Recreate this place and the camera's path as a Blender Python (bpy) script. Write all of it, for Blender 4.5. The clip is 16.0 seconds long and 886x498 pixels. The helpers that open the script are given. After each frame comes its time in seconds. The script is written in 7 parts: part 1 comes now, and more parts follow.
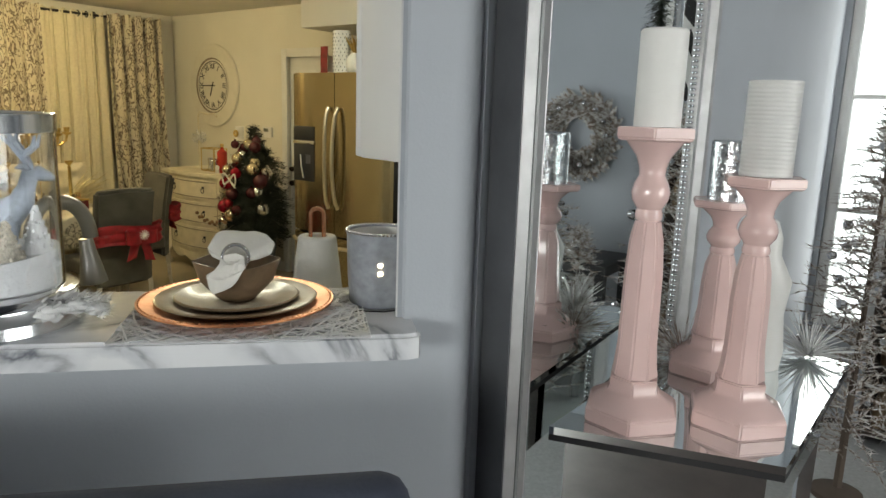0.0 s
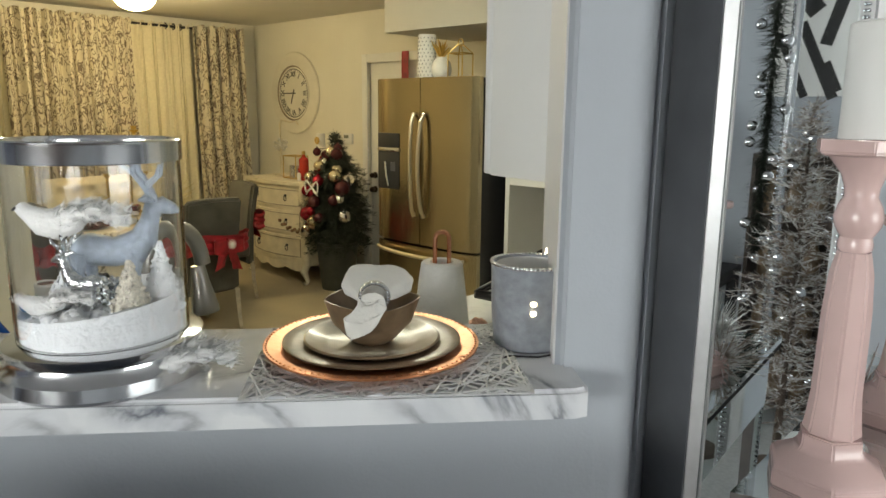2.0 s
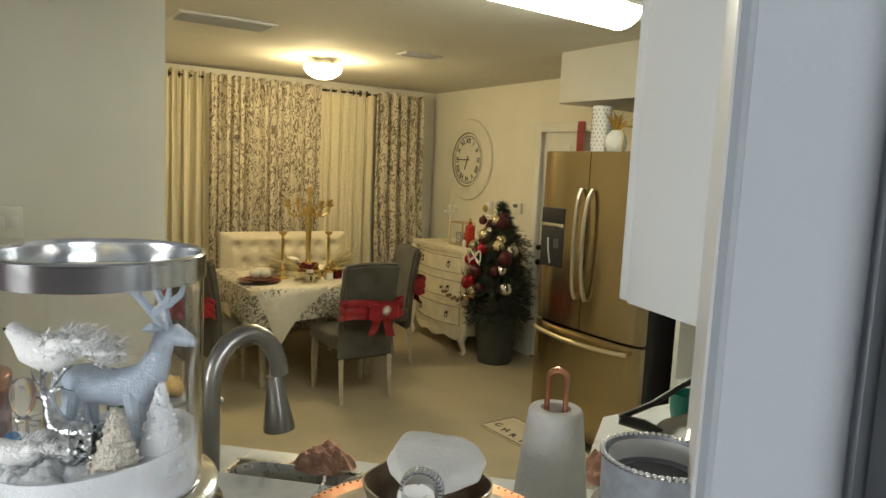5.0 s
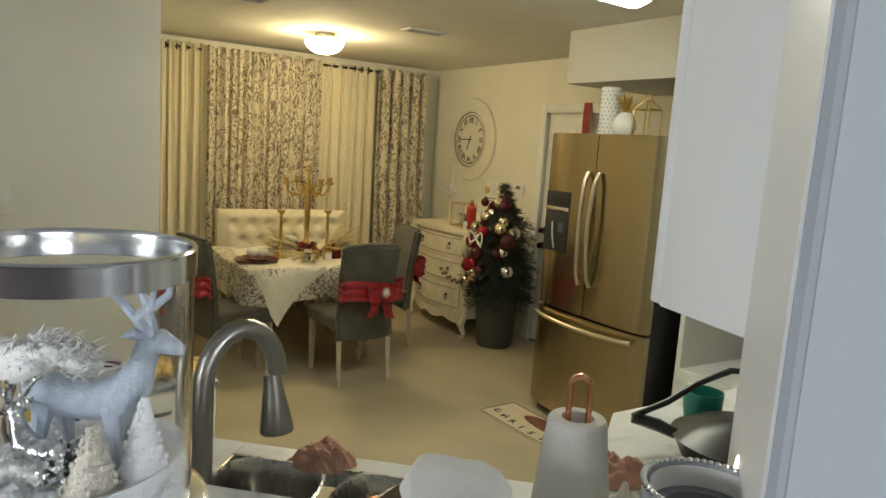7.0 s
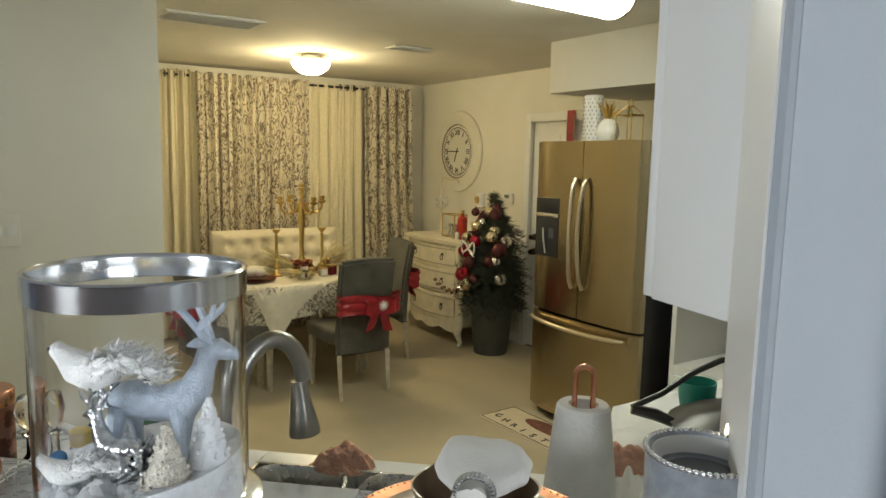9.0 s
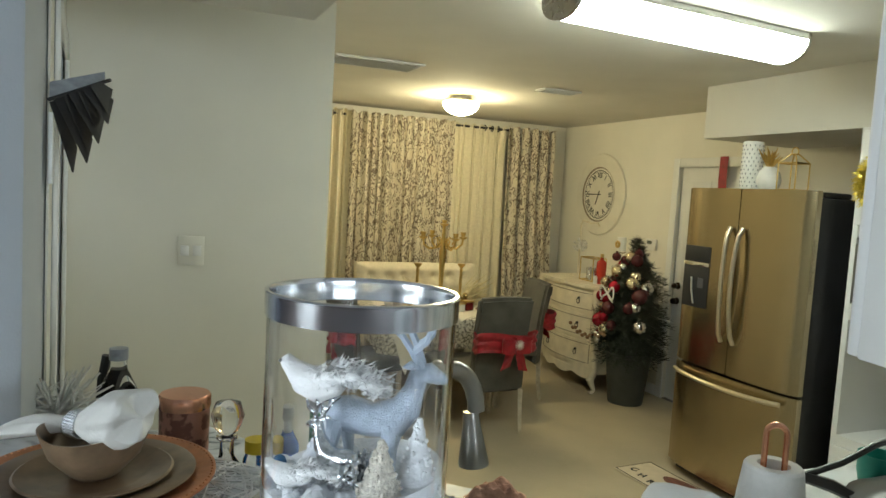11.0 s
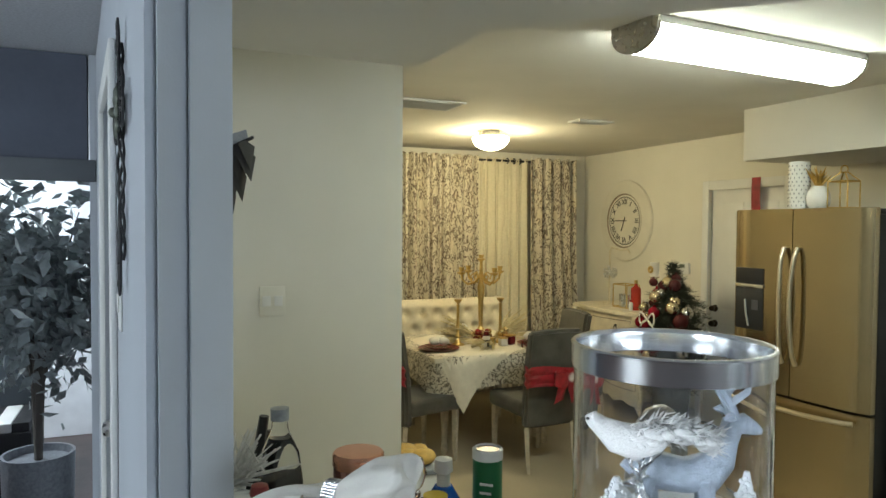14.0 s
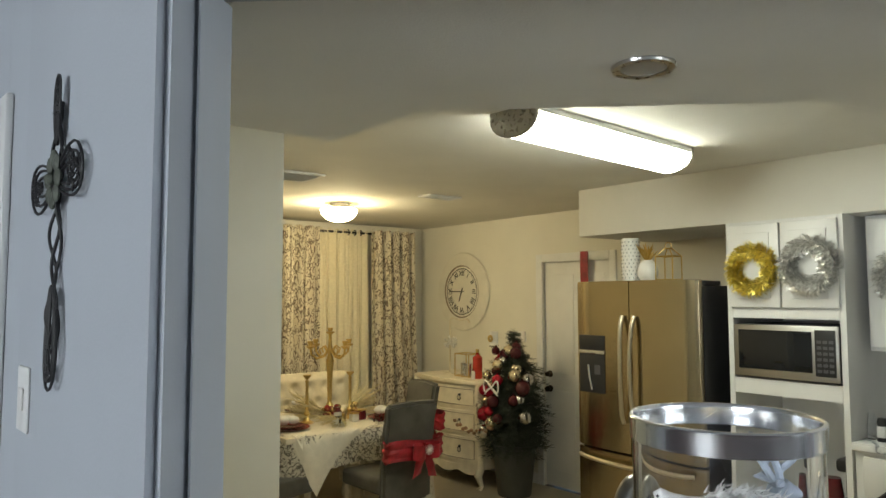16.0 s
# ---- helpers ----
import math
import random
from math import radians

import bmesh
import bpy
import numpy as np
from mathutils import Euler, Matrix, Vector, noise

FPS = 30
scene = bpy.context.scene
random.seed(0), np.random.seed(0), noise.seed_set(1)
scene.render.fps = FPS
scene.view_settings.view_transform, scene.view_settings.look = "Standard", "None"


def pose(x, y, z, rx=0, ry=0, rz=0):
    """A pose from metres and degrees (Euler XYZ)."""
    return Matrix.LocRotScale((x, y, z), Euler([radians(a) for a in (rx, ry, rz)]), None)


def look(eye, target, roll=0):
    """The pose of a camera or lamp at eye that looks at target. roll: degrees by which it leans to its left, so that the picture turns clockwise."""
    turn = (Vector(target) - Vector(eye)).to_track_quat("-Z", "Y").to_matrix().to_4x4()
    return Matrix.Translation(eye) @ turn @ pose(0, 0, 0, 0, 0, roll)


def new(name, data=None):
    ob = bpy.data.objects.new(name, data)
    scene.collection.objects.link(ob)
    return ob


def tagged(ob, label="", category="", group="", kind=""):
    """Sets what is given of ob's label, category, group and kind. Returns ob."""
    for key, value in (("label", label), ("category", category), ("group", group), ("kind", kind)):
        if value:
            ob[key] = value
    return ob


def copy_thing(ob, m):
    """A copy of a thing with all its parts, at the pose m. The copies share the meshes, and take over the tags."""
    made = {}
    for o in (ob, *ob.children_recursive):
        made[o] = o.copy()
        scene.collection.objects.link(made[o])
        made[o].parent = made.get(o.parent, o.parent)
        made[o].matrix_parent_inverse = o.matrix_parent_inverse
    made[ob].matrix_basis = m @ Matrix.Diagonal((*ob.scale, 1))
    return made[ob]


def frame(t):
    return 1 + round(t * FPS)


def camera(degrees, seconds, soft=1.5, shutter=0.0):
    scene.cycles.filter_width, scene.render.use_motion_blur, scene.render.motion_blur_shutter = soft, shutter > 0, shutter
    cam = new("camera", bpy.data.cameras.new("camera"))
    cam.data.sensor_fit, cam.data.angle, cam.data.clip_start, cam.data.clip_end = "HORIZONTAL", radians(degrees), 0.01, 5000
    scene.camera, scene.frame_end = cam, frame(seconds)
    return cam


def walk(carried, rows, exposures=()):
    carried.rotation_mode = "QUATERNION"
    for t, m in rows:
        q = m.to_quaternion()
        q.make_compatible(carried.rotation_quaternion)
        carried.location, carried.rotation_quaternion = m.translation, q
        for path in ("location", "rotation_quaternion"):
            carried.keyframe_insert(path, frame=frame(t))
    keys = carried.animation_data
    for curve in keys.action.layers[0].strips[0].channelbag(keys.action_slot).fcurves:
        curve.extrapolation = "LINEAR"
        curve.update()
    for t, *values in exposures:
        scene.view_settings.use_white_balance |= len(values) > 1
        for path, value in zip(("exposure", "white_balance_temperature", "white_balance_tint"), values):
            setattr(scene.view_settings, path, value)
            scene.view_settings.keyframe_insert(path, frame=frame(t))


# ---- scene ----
cam = camera(65.0, 16.0)
PATH = [
    (0, (0.203, -0.075, 1.56), (1.761, 1.118, 1.171), 1.9),
    (0.5, (0.183, -0.035, 1.56), (1.647, 1.278, 1.193), 2.8),
    (1, (0.188, 0.018, 1.566), (1.648, 1.349, 1.253), 3.9),
    (1.5, (0.206, 0.066, 1.571), (1.62, 1.394, 1.084), 1.7),
    (2, (0.237, 0.126, 1.578), (1.669, 1.466, 1.188), 0.6),
    (2.5, (0.317, 0.187, 1.613), (1.578, 1.7, 1.267), 2.3),
    (3, (0.421, 0.231, 1.654), (1.572, 1.846, 1.396), 2.8),
    (3.2, (0.411, 0.227, 1.658), (1.532, 1.863, 1.402), 2.6),
    (5.3, (0.522, 0.284, 1.641), (1.578, 1.966, 1.41), 2.8),
    (5.5, (0.529, 0.297, 1.67), (1.61, 1.958, 1.404), 2.5),
    (6, (0.553, 0.339, 1.627), (1.718, 1.939, 1.337), 5.2),
    (6.5, (0.553, 0.363, 1.639), (1.751, 1.942, 1.368), 5.7),
    (7, (0.536, 0.361, 1.650), (1.597, 2.031, 1.359), 3.9),
    (7.5, (0.542, 0.355, 1.653), (1.48, 2.102, 1.387), 5.1),
    (8, (0.516, 0.299, 1.647), (1.463, 2.043, 1.395), 4.6),
    (8.5, (0.539, 0.332, 1.644), (1.603, 2.004, 1.371), 3.3),
    (9, (0.457, 0.296, 1.658), (1.545, 1.954, 1.401), 1.2),
    (9.5, (0.413, 0.298, 1.657), (1.414, 2.019, 1.469), 2.5),
    (10, (0.376, 0.304, 1.655), (1.254, 2.092, 1.465), 3.1),
    (10.2, (0.371, 0.309, 1.656), (1.186, 2.126, 1.477), 2.9),
    (12.5, (0.298, 0.325, 1.65), (1.029, 2.18, 1.5), 3.7),
    (13, (0.23, 0.373, 1.65), (0.833, 2.272, 1.477), 1.3),
    (13.5, (0.149, 0.433, 1.65), (0.765, 2.334, 1.565), 1.5),
    (14, (0.045, 0.464, 1.667), (0.831, 2.302, 1.602), 0.4),
    (14.5, (-0.049, 0.483, 1.665), (0.93, 2.226, 1.61), 0.3),
    (15, (-0.123, 0.515, 1.657), (0.908, 2.228, 1.62), 1.9),
    (15.5, (-0.16, 0.565, 1.663), (0.929, 2.243, 1.673), 1.8),
    (16, (-0.204, 0.625, 1.682), (1.039, 2.185, 1.819), -0.1),
]
EXPOSURES = [(0, 0.1, 7300, 8), (1, 0.15, 7300, 7), (2.5, 0.25, 7200, 8), (5.3, 0.2, 7000, 8), (8, 0.2, 6800, 8), (10.2, 0.3, 6500, 5), (12.5, 0.3, 5900, 2), (14, 0.28, 6200, 5), (16, 0.15, 6600, 8)]
walk(cam, [(t, look(eye, target, roll)) for t, eye, target, roll in PATH], EXPOSURES)


# ---- world and lights ----
world = bpy.data.worlds.new("sky")
scene.world = world
world.use_nodes = True
wn = world.node_tree
sky = wn.nodes.new("ShaderNodeTexSky")
sky.sky_type, sky.sun_disc = "NISHITA", False
sky.sun_elevation, sky.sun_rotation = radians(28), radians(160)
wn.links.new(sky.outputs[0], wn.nodes["Background"].inputs[0])
wn.nodes["Background"].inputs[1].default_value = 0.12


def lamp(name, kind, m, energy, color, **kw):
    data = bpy.data.lights.new(name, kind)
    data.energy, data.color = energy, color
    ob = new(name, data)
    ob.matrix_world = m
    for key in ("size", "size_y", "shadow_soft_size", "spread"):
        if key in kw:
            if key == "size":
                data.size = kw[key]
            elif key == "size_y":
                data.size_y = kw[key]
            elif key == "spread":
                data.spread = kw[key]
            else:
                data.shadow_soft_size = kw[key]
    return ob


def window_lamp(name, eye, target, w, h, energy, color):
    ob = lamp(name, "AREA", look(eye, target), energy, color)
    ob.data.shape, ob.data.size, ob.data.size_y = "RECTANGLE", w, h
    return ob


DAY = (0.88, 0.94, 1.0)
window_lamp("daylight_back", (1.5, -3.42, 1.60), (1.0, 0, 1.45), 2.2, 1.25, 42, DAY)
window_lamp("daylight_west", (-5.82, 0.3, 1.70), (0, 0.3, 1.45), 2.5, 1.05, 182, DAY)
window_lamp("daylight_side", (4.27, 0.40, 1.4), (0, 0.1, 1.4), 0.28, 1.7, 4, DAY)
window_lamp("daylight_sunroom", (-1.9, 5.6, 2.2), (-1.2, 6.5, 1.2), 1.4, 0.8, 70, DAY)
lamp("dining_bulb", "POINT", pose(2.61, 5.5, 2.26), 15, (1.0, 0.81, 0.46), shadow_soft_size=0.07)

# ---- materials ----


def mat(name, color, rough=0.6, metal=0.0, vary=0.08, scale=6.0, bump=0.0, bscale=60.0, color2=None, thresh=None, spec=0.5, rand=0.0, coat=0.0, sheen=0.0):
    m = bpy.data.materials.new(name)
    m.use_nodes = True
    nt = m.node_tree
    b = nt.nodes["Principled BSDF"]
    b.inputs["Roughness"].default_value, b.inputs["Metallic"].default_value = rough, metal
    b.inputs["Specular IOR Level"].default_value = spec
    b.inputs["Coat Weight"].default_value = coat
    b.inputs["Sheen Weight"].default_value = sheen
    co = nt.nodes.new("ShaderNodeTexCoord")
    n1 = nt.nodes.new("ShaderNodeTexNoise")
    n1.inputs["Scale"].default_value, n1.inputs["Detail"].default_value = scale, 6
    nt.links.new(co.outputs["Object"], n1.inputs["Vector"])
    ramp = nt.nodes.new("ShaderNodeValToRGB")
    lo, hi = thresh or (0.3, 0.7)
    ramp.color_ramp.elements[0].position, ramp.color_ramp.elements[1].position = lo, hi
    c2 = color2 or tuple(min(1, c * (1 + vary)) for c in color)
    c1 = color if color2 else tuple(c * (1 - vary) for c in color)
    ramp.color_ramp.elements[0].color, ramp.color_ramp.elements[1].color = (*c1, 1), (*c2, 1)
    nt.links.new(n1.outputs[0], ramp.inputs[0])
    out = ramp.outputs[0]
    if rand:
        info = nt.nodes.new("ShaderNodeObjectInfo")
        hs = nt.nodes.new("ShaderNodeHueSaturation")
        mp = nt.nodes.new("ShaderNodeMapRange")
        mp.inputs[3].default_value, mp.inputs[4].default_value = 1 - rand, 1 + rand
        nt.links.new(info.outputs["Random"], mp.inputs[0])
        nt.links.new(mp.outputs[0], hs.inputs["Value"])
        nt.links.new(out, hs.inputs["Color"])
        out = hs.outputs[0]
    nt.links.new(out, b.inputs["Base Color"])
    n2 = nt.nodes.new("ShaderNodeTexNoise")
    n2.inputs["Scale"].default_value, n2.inputs["Detail"].default_value = bscale, 4
    nt.links.new(co.outputs["Object"], n2.inputs["Vector"])
    rr = nt.nodes.new("ShaderNodeMapRange")
    rr.inputs[3].default_value, rr.inputs[4].default_value = max(0.02, rough * 0.85), min(1, rough * 1.15)
    nt.links.new(n2.outputs[0], rr.inputs[0])
    nt.links.new(rr.outputs[0], b.inputs["Roughness"])
    if bump:
        bp = nt.nodes.new("ShaderNodeBump")
        bp.inputs["Strength"].default_value, bp.inputs["Distance"].default_value = min(1, bump), 0.004
        nt.links.new(n2.outputs[0], bp.inputs["Height"])
        nt.links.new(bp.outputs[0], b.inputs["Normal"])
    return m


def nodes_of(m):
    return m.node_tree, m.node_tree.nodes["Principled BSDF"]


def emit(name, color, strength):
    m = bpy.data.materials.new(name)
    m.use_nodes = True
    b = m.node_tree.nodes["Principled BSDF"]
    b.inputs["Base Color"].default_value = (*color, 1)
    b.inputs["Emission Color"].default_value = (*color, 1)
    b.inputs["Emission Strength"].default_value = strength
    return m


def glass(name, tint=(1, 1, 1), rough=0.01, ior=1.15):
    m = bpy.data.materials.new(name)
    m.use_nodes = True
    b = m.node_tree.nodes["Principled BSDF"]
    b.inputs["Base Color"].default_value = (*tint, 1)
    b.inputs["Transmission Weight"].default_value = 1
    b.inputs["Roughness"].default_value = rough
    b.inputs["IOR"].default_value = ior
    return m


M_LIVING = mat("blue_grey_wall_paint", (0.44, 0.47, 0.51), 0.75, vary=0.03, scale=2.5, bump=0.12, bscale=180)
M_KITCH = mat("cream_wall_paint", (0.77, 0.745, 0.66), 0.75, vary=0.03, scale=2.5, bump=0.12, bscale=180)
M_CEIL = mat("ceiling_paint", (0.74, 0.72, 0.66), 0.85, vary=0.03, scale=3, bump=0.25, bscale=220)
M_POP = mat("popcorn_ceiling", (0.55, 0.56, 0.58), 0.95, vary=0.12, scale=90, bump=1.0, bscale=160)
M_TRIM = mat("white_trim_paint", (0.78, 0.78, 0.76), 0.4, vary=0.03, bump=0.05, bscale=80)
M_CAB = mat("white_cabinet_paint", (0.76, 0.76, 0.75), 0.38, vary=0.03, scale=3, bump=0.06, bscale=90)
M_FLOOR = mat("beige_vinyl_floor", (0.42, 0.36, 0.25), 0.40, vary=0.14, scale=1.6, bump=0.08, bscale=45)
M_DARKFL = mat("dark_wood_floor", (0.07, 0.05, 0.045), 0.4, vary=0.3, scale=5)
# dark navy: shade of the backlit hall end wall, put into its colour
M_GREYW = mat("backlit_wall_shade", (0.08, 0.09, 0.12), 0.8, vary=0.1, scale=4)
M_STEEL = mat("brushed_nickel", (0.55, 0.54, 0.52), 0.28, 1.0, vary=0.05, scale=20)
M_CHROME = mat("polished_silver", (0.74, 0.75, 0.76), 0.17, 1.0, vary=0.05, scale=14)
M_BLACK = mat("black_plastic", (0.02, 0.02, 0.022), 0.35, vary=0.2)
M_BLACKM = mat("matt_black_metal", (0.015, 0.015, 0.017), 0.6, vary=0.3)
M_GLASS = glass("clear_glass")
M_JARGLASS = glass("jar_glass", ior=1.48)
M_FAUCET = mat("dark_brushed_nickel", (0.34, 0.33, 0.31), 0.3, 1.0, vary=0.08, scale=20)
M_CRYSTAL = glass("cut_crystal", ior=1.45)
M_MIRROR = mat("mirror_silvering", (0.80, 0.84, 0.84), 0.015, 1.0, vary=0.0)
M_GOLD = mat("antique_gold", (0.62, 0.44, 0.16), 0.3, 1.0, vary=0.12, scale=30)
M_COPPER = mat("copper", (0.72, 0.36, 0.23), 0.25, 1.0, vary=0.1, scale=20)
M_WHITE = mat("white_ceramic", (0.78, 0.77, 0.74), 0.3, vary=0.03)
M_CREAM = mat("antique_cream_paint", (0.70, 0.64, 0.50), 0.5, vary=0.1, scale=12, bump=0.1, bscale=50)
M_DISTRESS = mat("worn_grey_brown_edge", (0.30, 0.25, 0.19), 0.6, vary=0.2, scale=20)
M_RED = mat("red_satin", (0.29, 0.007, 0.016), 0.5, vary=0.35, scale=18, bump=0.3, bscale=40, sheen=0.1)
M_VELVET = mat("grey_velvet", (0.075, 0.070, 0.057), 0.78, vary=0.35, scale=7, bump=0.15, bscale=150, sheen=0.2)
M_LEG = mat("whitewashed_oak", (0.46, 0.41, 0.32), 0.6, vary=0.2, scale=25)
M_LINEN = mat("cream_linen", (0.68, 0.62, 0.48), 0.85, vary=0.06, scale=30, bump=0.25, bscale=260)
M_SNOW = mat("artificial_snow", (0.68, 0.70, 0.73), 0.8, vary=0.05, scale=60, bump=0.8, bscale=120)
M_DEER = mat("pearl_blue_glitter", (0.37, 0.43, 0.52), 0.32, vary=0.12, scale=120, bump=0.5, bscale=400)
M_SILVER = mat("silver_foil", (0.75, 0.77, 0.80), 0.16, 1.0, vary=0.3, scale=60, bump=0.8, bscale=90)
M_WIRE = mat("silver_wire", (0.86, 0.86, 0.86), 0.3, 0.45, vary=0.1)
M_BROWN = mat("bronze_glazed_stoneware", (0.20, 0.135, 0.08), 0.33, 0.1, vary=0.35, scale=25, coat=0.2)
M_COPPERPL = mat("hammered_copper_charger", (0.58, 0.25, 0.12), 0.34, 0.85, vary=0.15, scale=40, bump=0.2, bscale=60)
M_NAPKIN = mat("ivory_napkin", (0.68, 0.66, 0.61), 0.85, vary=0.05, scale=18, bump=0.3, bscale=200)
M_PINK = mat("pink_gloss_wood", (0.76, 0.54, 0.51), 0.25, vary=0.05, scale=8, coat=0.4)
M_CLOTHP = mat("peach_microfibre", (0.58, 0.33, 0.25), 0.95, vary=0.2, scale=40, bump=1.0, bscale=120)
M_PAPER = mat("paper_towel", (0.80, 0.79, 0.76), 0.95, vary=0.03, scale=40, bump=0.5, bscale=120)
M_GREYC = mat("grey_ceramic", (0.29, 0.31, 0.34), 0.3, vary=0.2, scale=55, bump=0.35, bscale=70)
M_LEAFD = mat("dark_fir_needles", (0.026, 0.034, 0.022), 0.7, vary=0.4, scale=30)
M_LEAFG = mat("ficus_leaf", (0.34, 0.38, 0.38), 0.35, vary=0.3, scale=25, rand=0.2)
M_FLOCK = mat("frosted_brown_twigs", (0.26, 0.20, 0.16), 0.8, vary=0.4, scale=40, color2=(0.66, 0.65, 0.63), thresh=(0.42, 0.58))
M_POT = mat("dark_grey_pot", (0.05, 0.054, 0.047), 0.6, vary=0.2, scale=10)
M_STRAW = mat("dried_pampas", (0.62, 0.54, 0.32), 0.9, vary=0.2, scale=30)
M_BURG = mat("burgundy_glaze", (0.12, 0.012, 0.015), 0.25, vary=0.2)
M_TEAL = mat("teal_plastic", (0.02, 0.25, 0.20), 0.4)
M_BLUE = mat("blue_liquid", (0.01, 0.10, 0.45), 0.2)
M_GREEN = mat("green_label", (0.02, 0.17, 0.06), 0.4, vary=0.1)
M_YELLOW = mat("yellow_plastic", (0.75, 0.55, 0.03), 0.4)
M_ORANGE = mat("coral_liquid", (0.50, 0.05, 0.035), 0.2)
M_CLEARP = glass("clear_plastic", (0.95, 0.97, 0.98), 0.05, 1.12)
M_TINSELG = mat("gold_tinsel", (0.80, 0.62, 0.12), 0.3, 0.75, vary=0.35, scale=60)
M_TINSELS = mat("silver_tinsel", (0.76, 0.74, 0.72), 0.3, 0.75, vary=0.35, scale=60)
M_BALLR = mat("red_glass_bauble", (0.35, 0.01, 0.03), 0.12, 0.4)
M_BALLG = mat("champagne_bauble", (0.70, 0.60, 0.42), 0.2, 0.9)
M_BALLS = mat("silver_bauble", (0.75, 0.75, 0.76), 0.15, 1.0)
M_BALLD = mat("maroon_bauble", (0.09, 0.02, 0.025), 0.15, 0.3)
M_VEIN = mat("ink", (0.02, 0.02, 0.02), 0.6)
M_SOAPY = mat("grey_wax", (0.09, 0.09, 0.10), 0.4)
M_FEATHER = mat("white_feather", (0.74, 0.74, 0.74), 0.95, vary=0.05, scale=60, bump=0.6, bscale=200)
M_WAX = mat("white_candle_wax", (0.84, 0.83, 0.80), 0.5, vary=0.02)
M_LAMP = emit("lit_lamp_glass", (1.0, 0.84, 0.50), 30.0)
M_TUBE = emit("lit_diffuser", (0.97, 1.0, 0.86), 21.5)
M_SKYP = emit("bright_outdoors", (0.85, 0.93, 1.0), 1.6)
M_WARMG = emit("lit_bulb", (1.0, 0.85, 0.6), 6.0)


def marble():
    m = mat("white_marble_laminate", (0.70, 0.70, 0.70), 0.18, vary=0.03, scale=9, bump=0.0)
    nt, b = nodes_of(m)
    co = nt.nodes.new("ShaderNodeTexCoord")
    ns = nt.nodes.new("ShaderNodeTexNoise")
    ns.inputs["Scale"].default_value, ns.inputs["Detail"].default_value, ns.inputs["Distortion"].default_value = 4.0, 8, 1.2
    nt.links.new(co.outputs["Object"], ns.inputs["Vector"])
    ramp = nt.nodes.new("ShaderNodeValToRGB")
    e = ramp.color_ramp.elements
    e[0].position, e[0].color = 0.38, (0.74, 0.75, 0.77, 1)
    e[1].position, e[1].color = 0.62, (0.78, 0.79, 0.80, 1)
    mid = e.new(0.50)
    mid.color = (0.17, 0.18, 0.21, 1)
    for p in (0.462, 0.535):
        k = e.new(p)
        k.color = (0.55, 0.57, 0.60, 1)
    nt.links.new(ns.outputs[0], ramp.inputs[0])
    mk = nt.nodes.new("ShaderNodeTexNoise")
    mk.inputs["Scale"].default_value, mk.inputs["Detail"].default_value = 6.0, 3
    nt.links.new(co.outputs["Object"], mk.inputs["Vector"])
    mr = nt.nodes.new("ShaderNodeMapRange")
    mr.inputs[1].default_value, mr.inputs[2].default_value = 0.46, 0.62
    nt.links.new(mk.outputs[0], mr.inputs[0])
    mx = nt.nodes.new("ShaderNodeMix")
    mx.data_type = "RGBA"
    mx.inputs[6].default_value = (0.78, 0.79, 0.81, 1)
    nt.links.new(mr.outputs[0], mx.inputs[0])
    nt.links.new(ramp.outputs[0], mx.inputs[7])
    nt.links.new(mx.outputs[2], b.inputs["Base Color"])
    return m


M_MARBLE = marble()


def printed(name, base, ink, scale, lo, hi, rough=0.85, alpha=0.0, stretch=(1, 1, 1), sheen=0.0, trans=0.0):
    """Cloth with a branching print: ridged noise, used as colour only."""
    m = mat(name, base, rough, vary=0.05, bump=0.2, bscale=220, sheen=sheen)
    nt, b = nodes_of(m)
    co = nt.nodes.new("ShaderNodeTexCoord")
    mp = nt.nodes.new("ShaderNodeMapping")
    mp.inputs["Scale"].default_value = stretch
    nt.links.new(co.outputs["Object"], mp.inputs[0])
    ns = nt.nodes.new("ShaderNodeTexNoise")
    ns.inputs["Scale"].default_value, ns.inputs["Detail"].default_value, ns.inputs["Distortion"].default_value = scale, 3, 1.2
    nt.links.new(mp.outputs[0], ns.inputs["Vector"])
    ramp = nt.nodes.new("ShaderNodeValToRGB")
    e = ramp.color_ramp.elements
    e[0].position, e[0].color = lo - 0.02, (*base, 1)
    e[1].position, e[1].color = hi + 0.02, (*base, 1)
    for p in (lo, hi):
        k = e.new(p)
        k.color = (*ink, 1)
    nt.links.new(ns.outputs[0], ramp.inputs[0])
    nt.links.new(ramp.outputs[0], b.inputs["Base Color"])
    return m


M_DRAPE = printed("floral_drape", (0.66, 0.60, 0.47), (0.185, 0.145, 0.11), 20.0, 0.472, 0.526, stretch=(1, 1, 0.55))
M_SHEER = mat("cream_sheer", (0.72, 0.66, 0.50), 0.9, vary=0.05, scale=40, bump=0.2, bscale=300)
M_DAMASK = printed("damask_tablecloth", (0.68, 0.63, 0.52), (0.15, 0.13, 0.10), 24.0, 0.455, 0.52, rough=0.45)
M_RUNNER = mat("ivory_table_runner", (0.70, 0.65, 0.54), 0.5, vary=0.06, scale=25, bump=0.2, bscale=120)


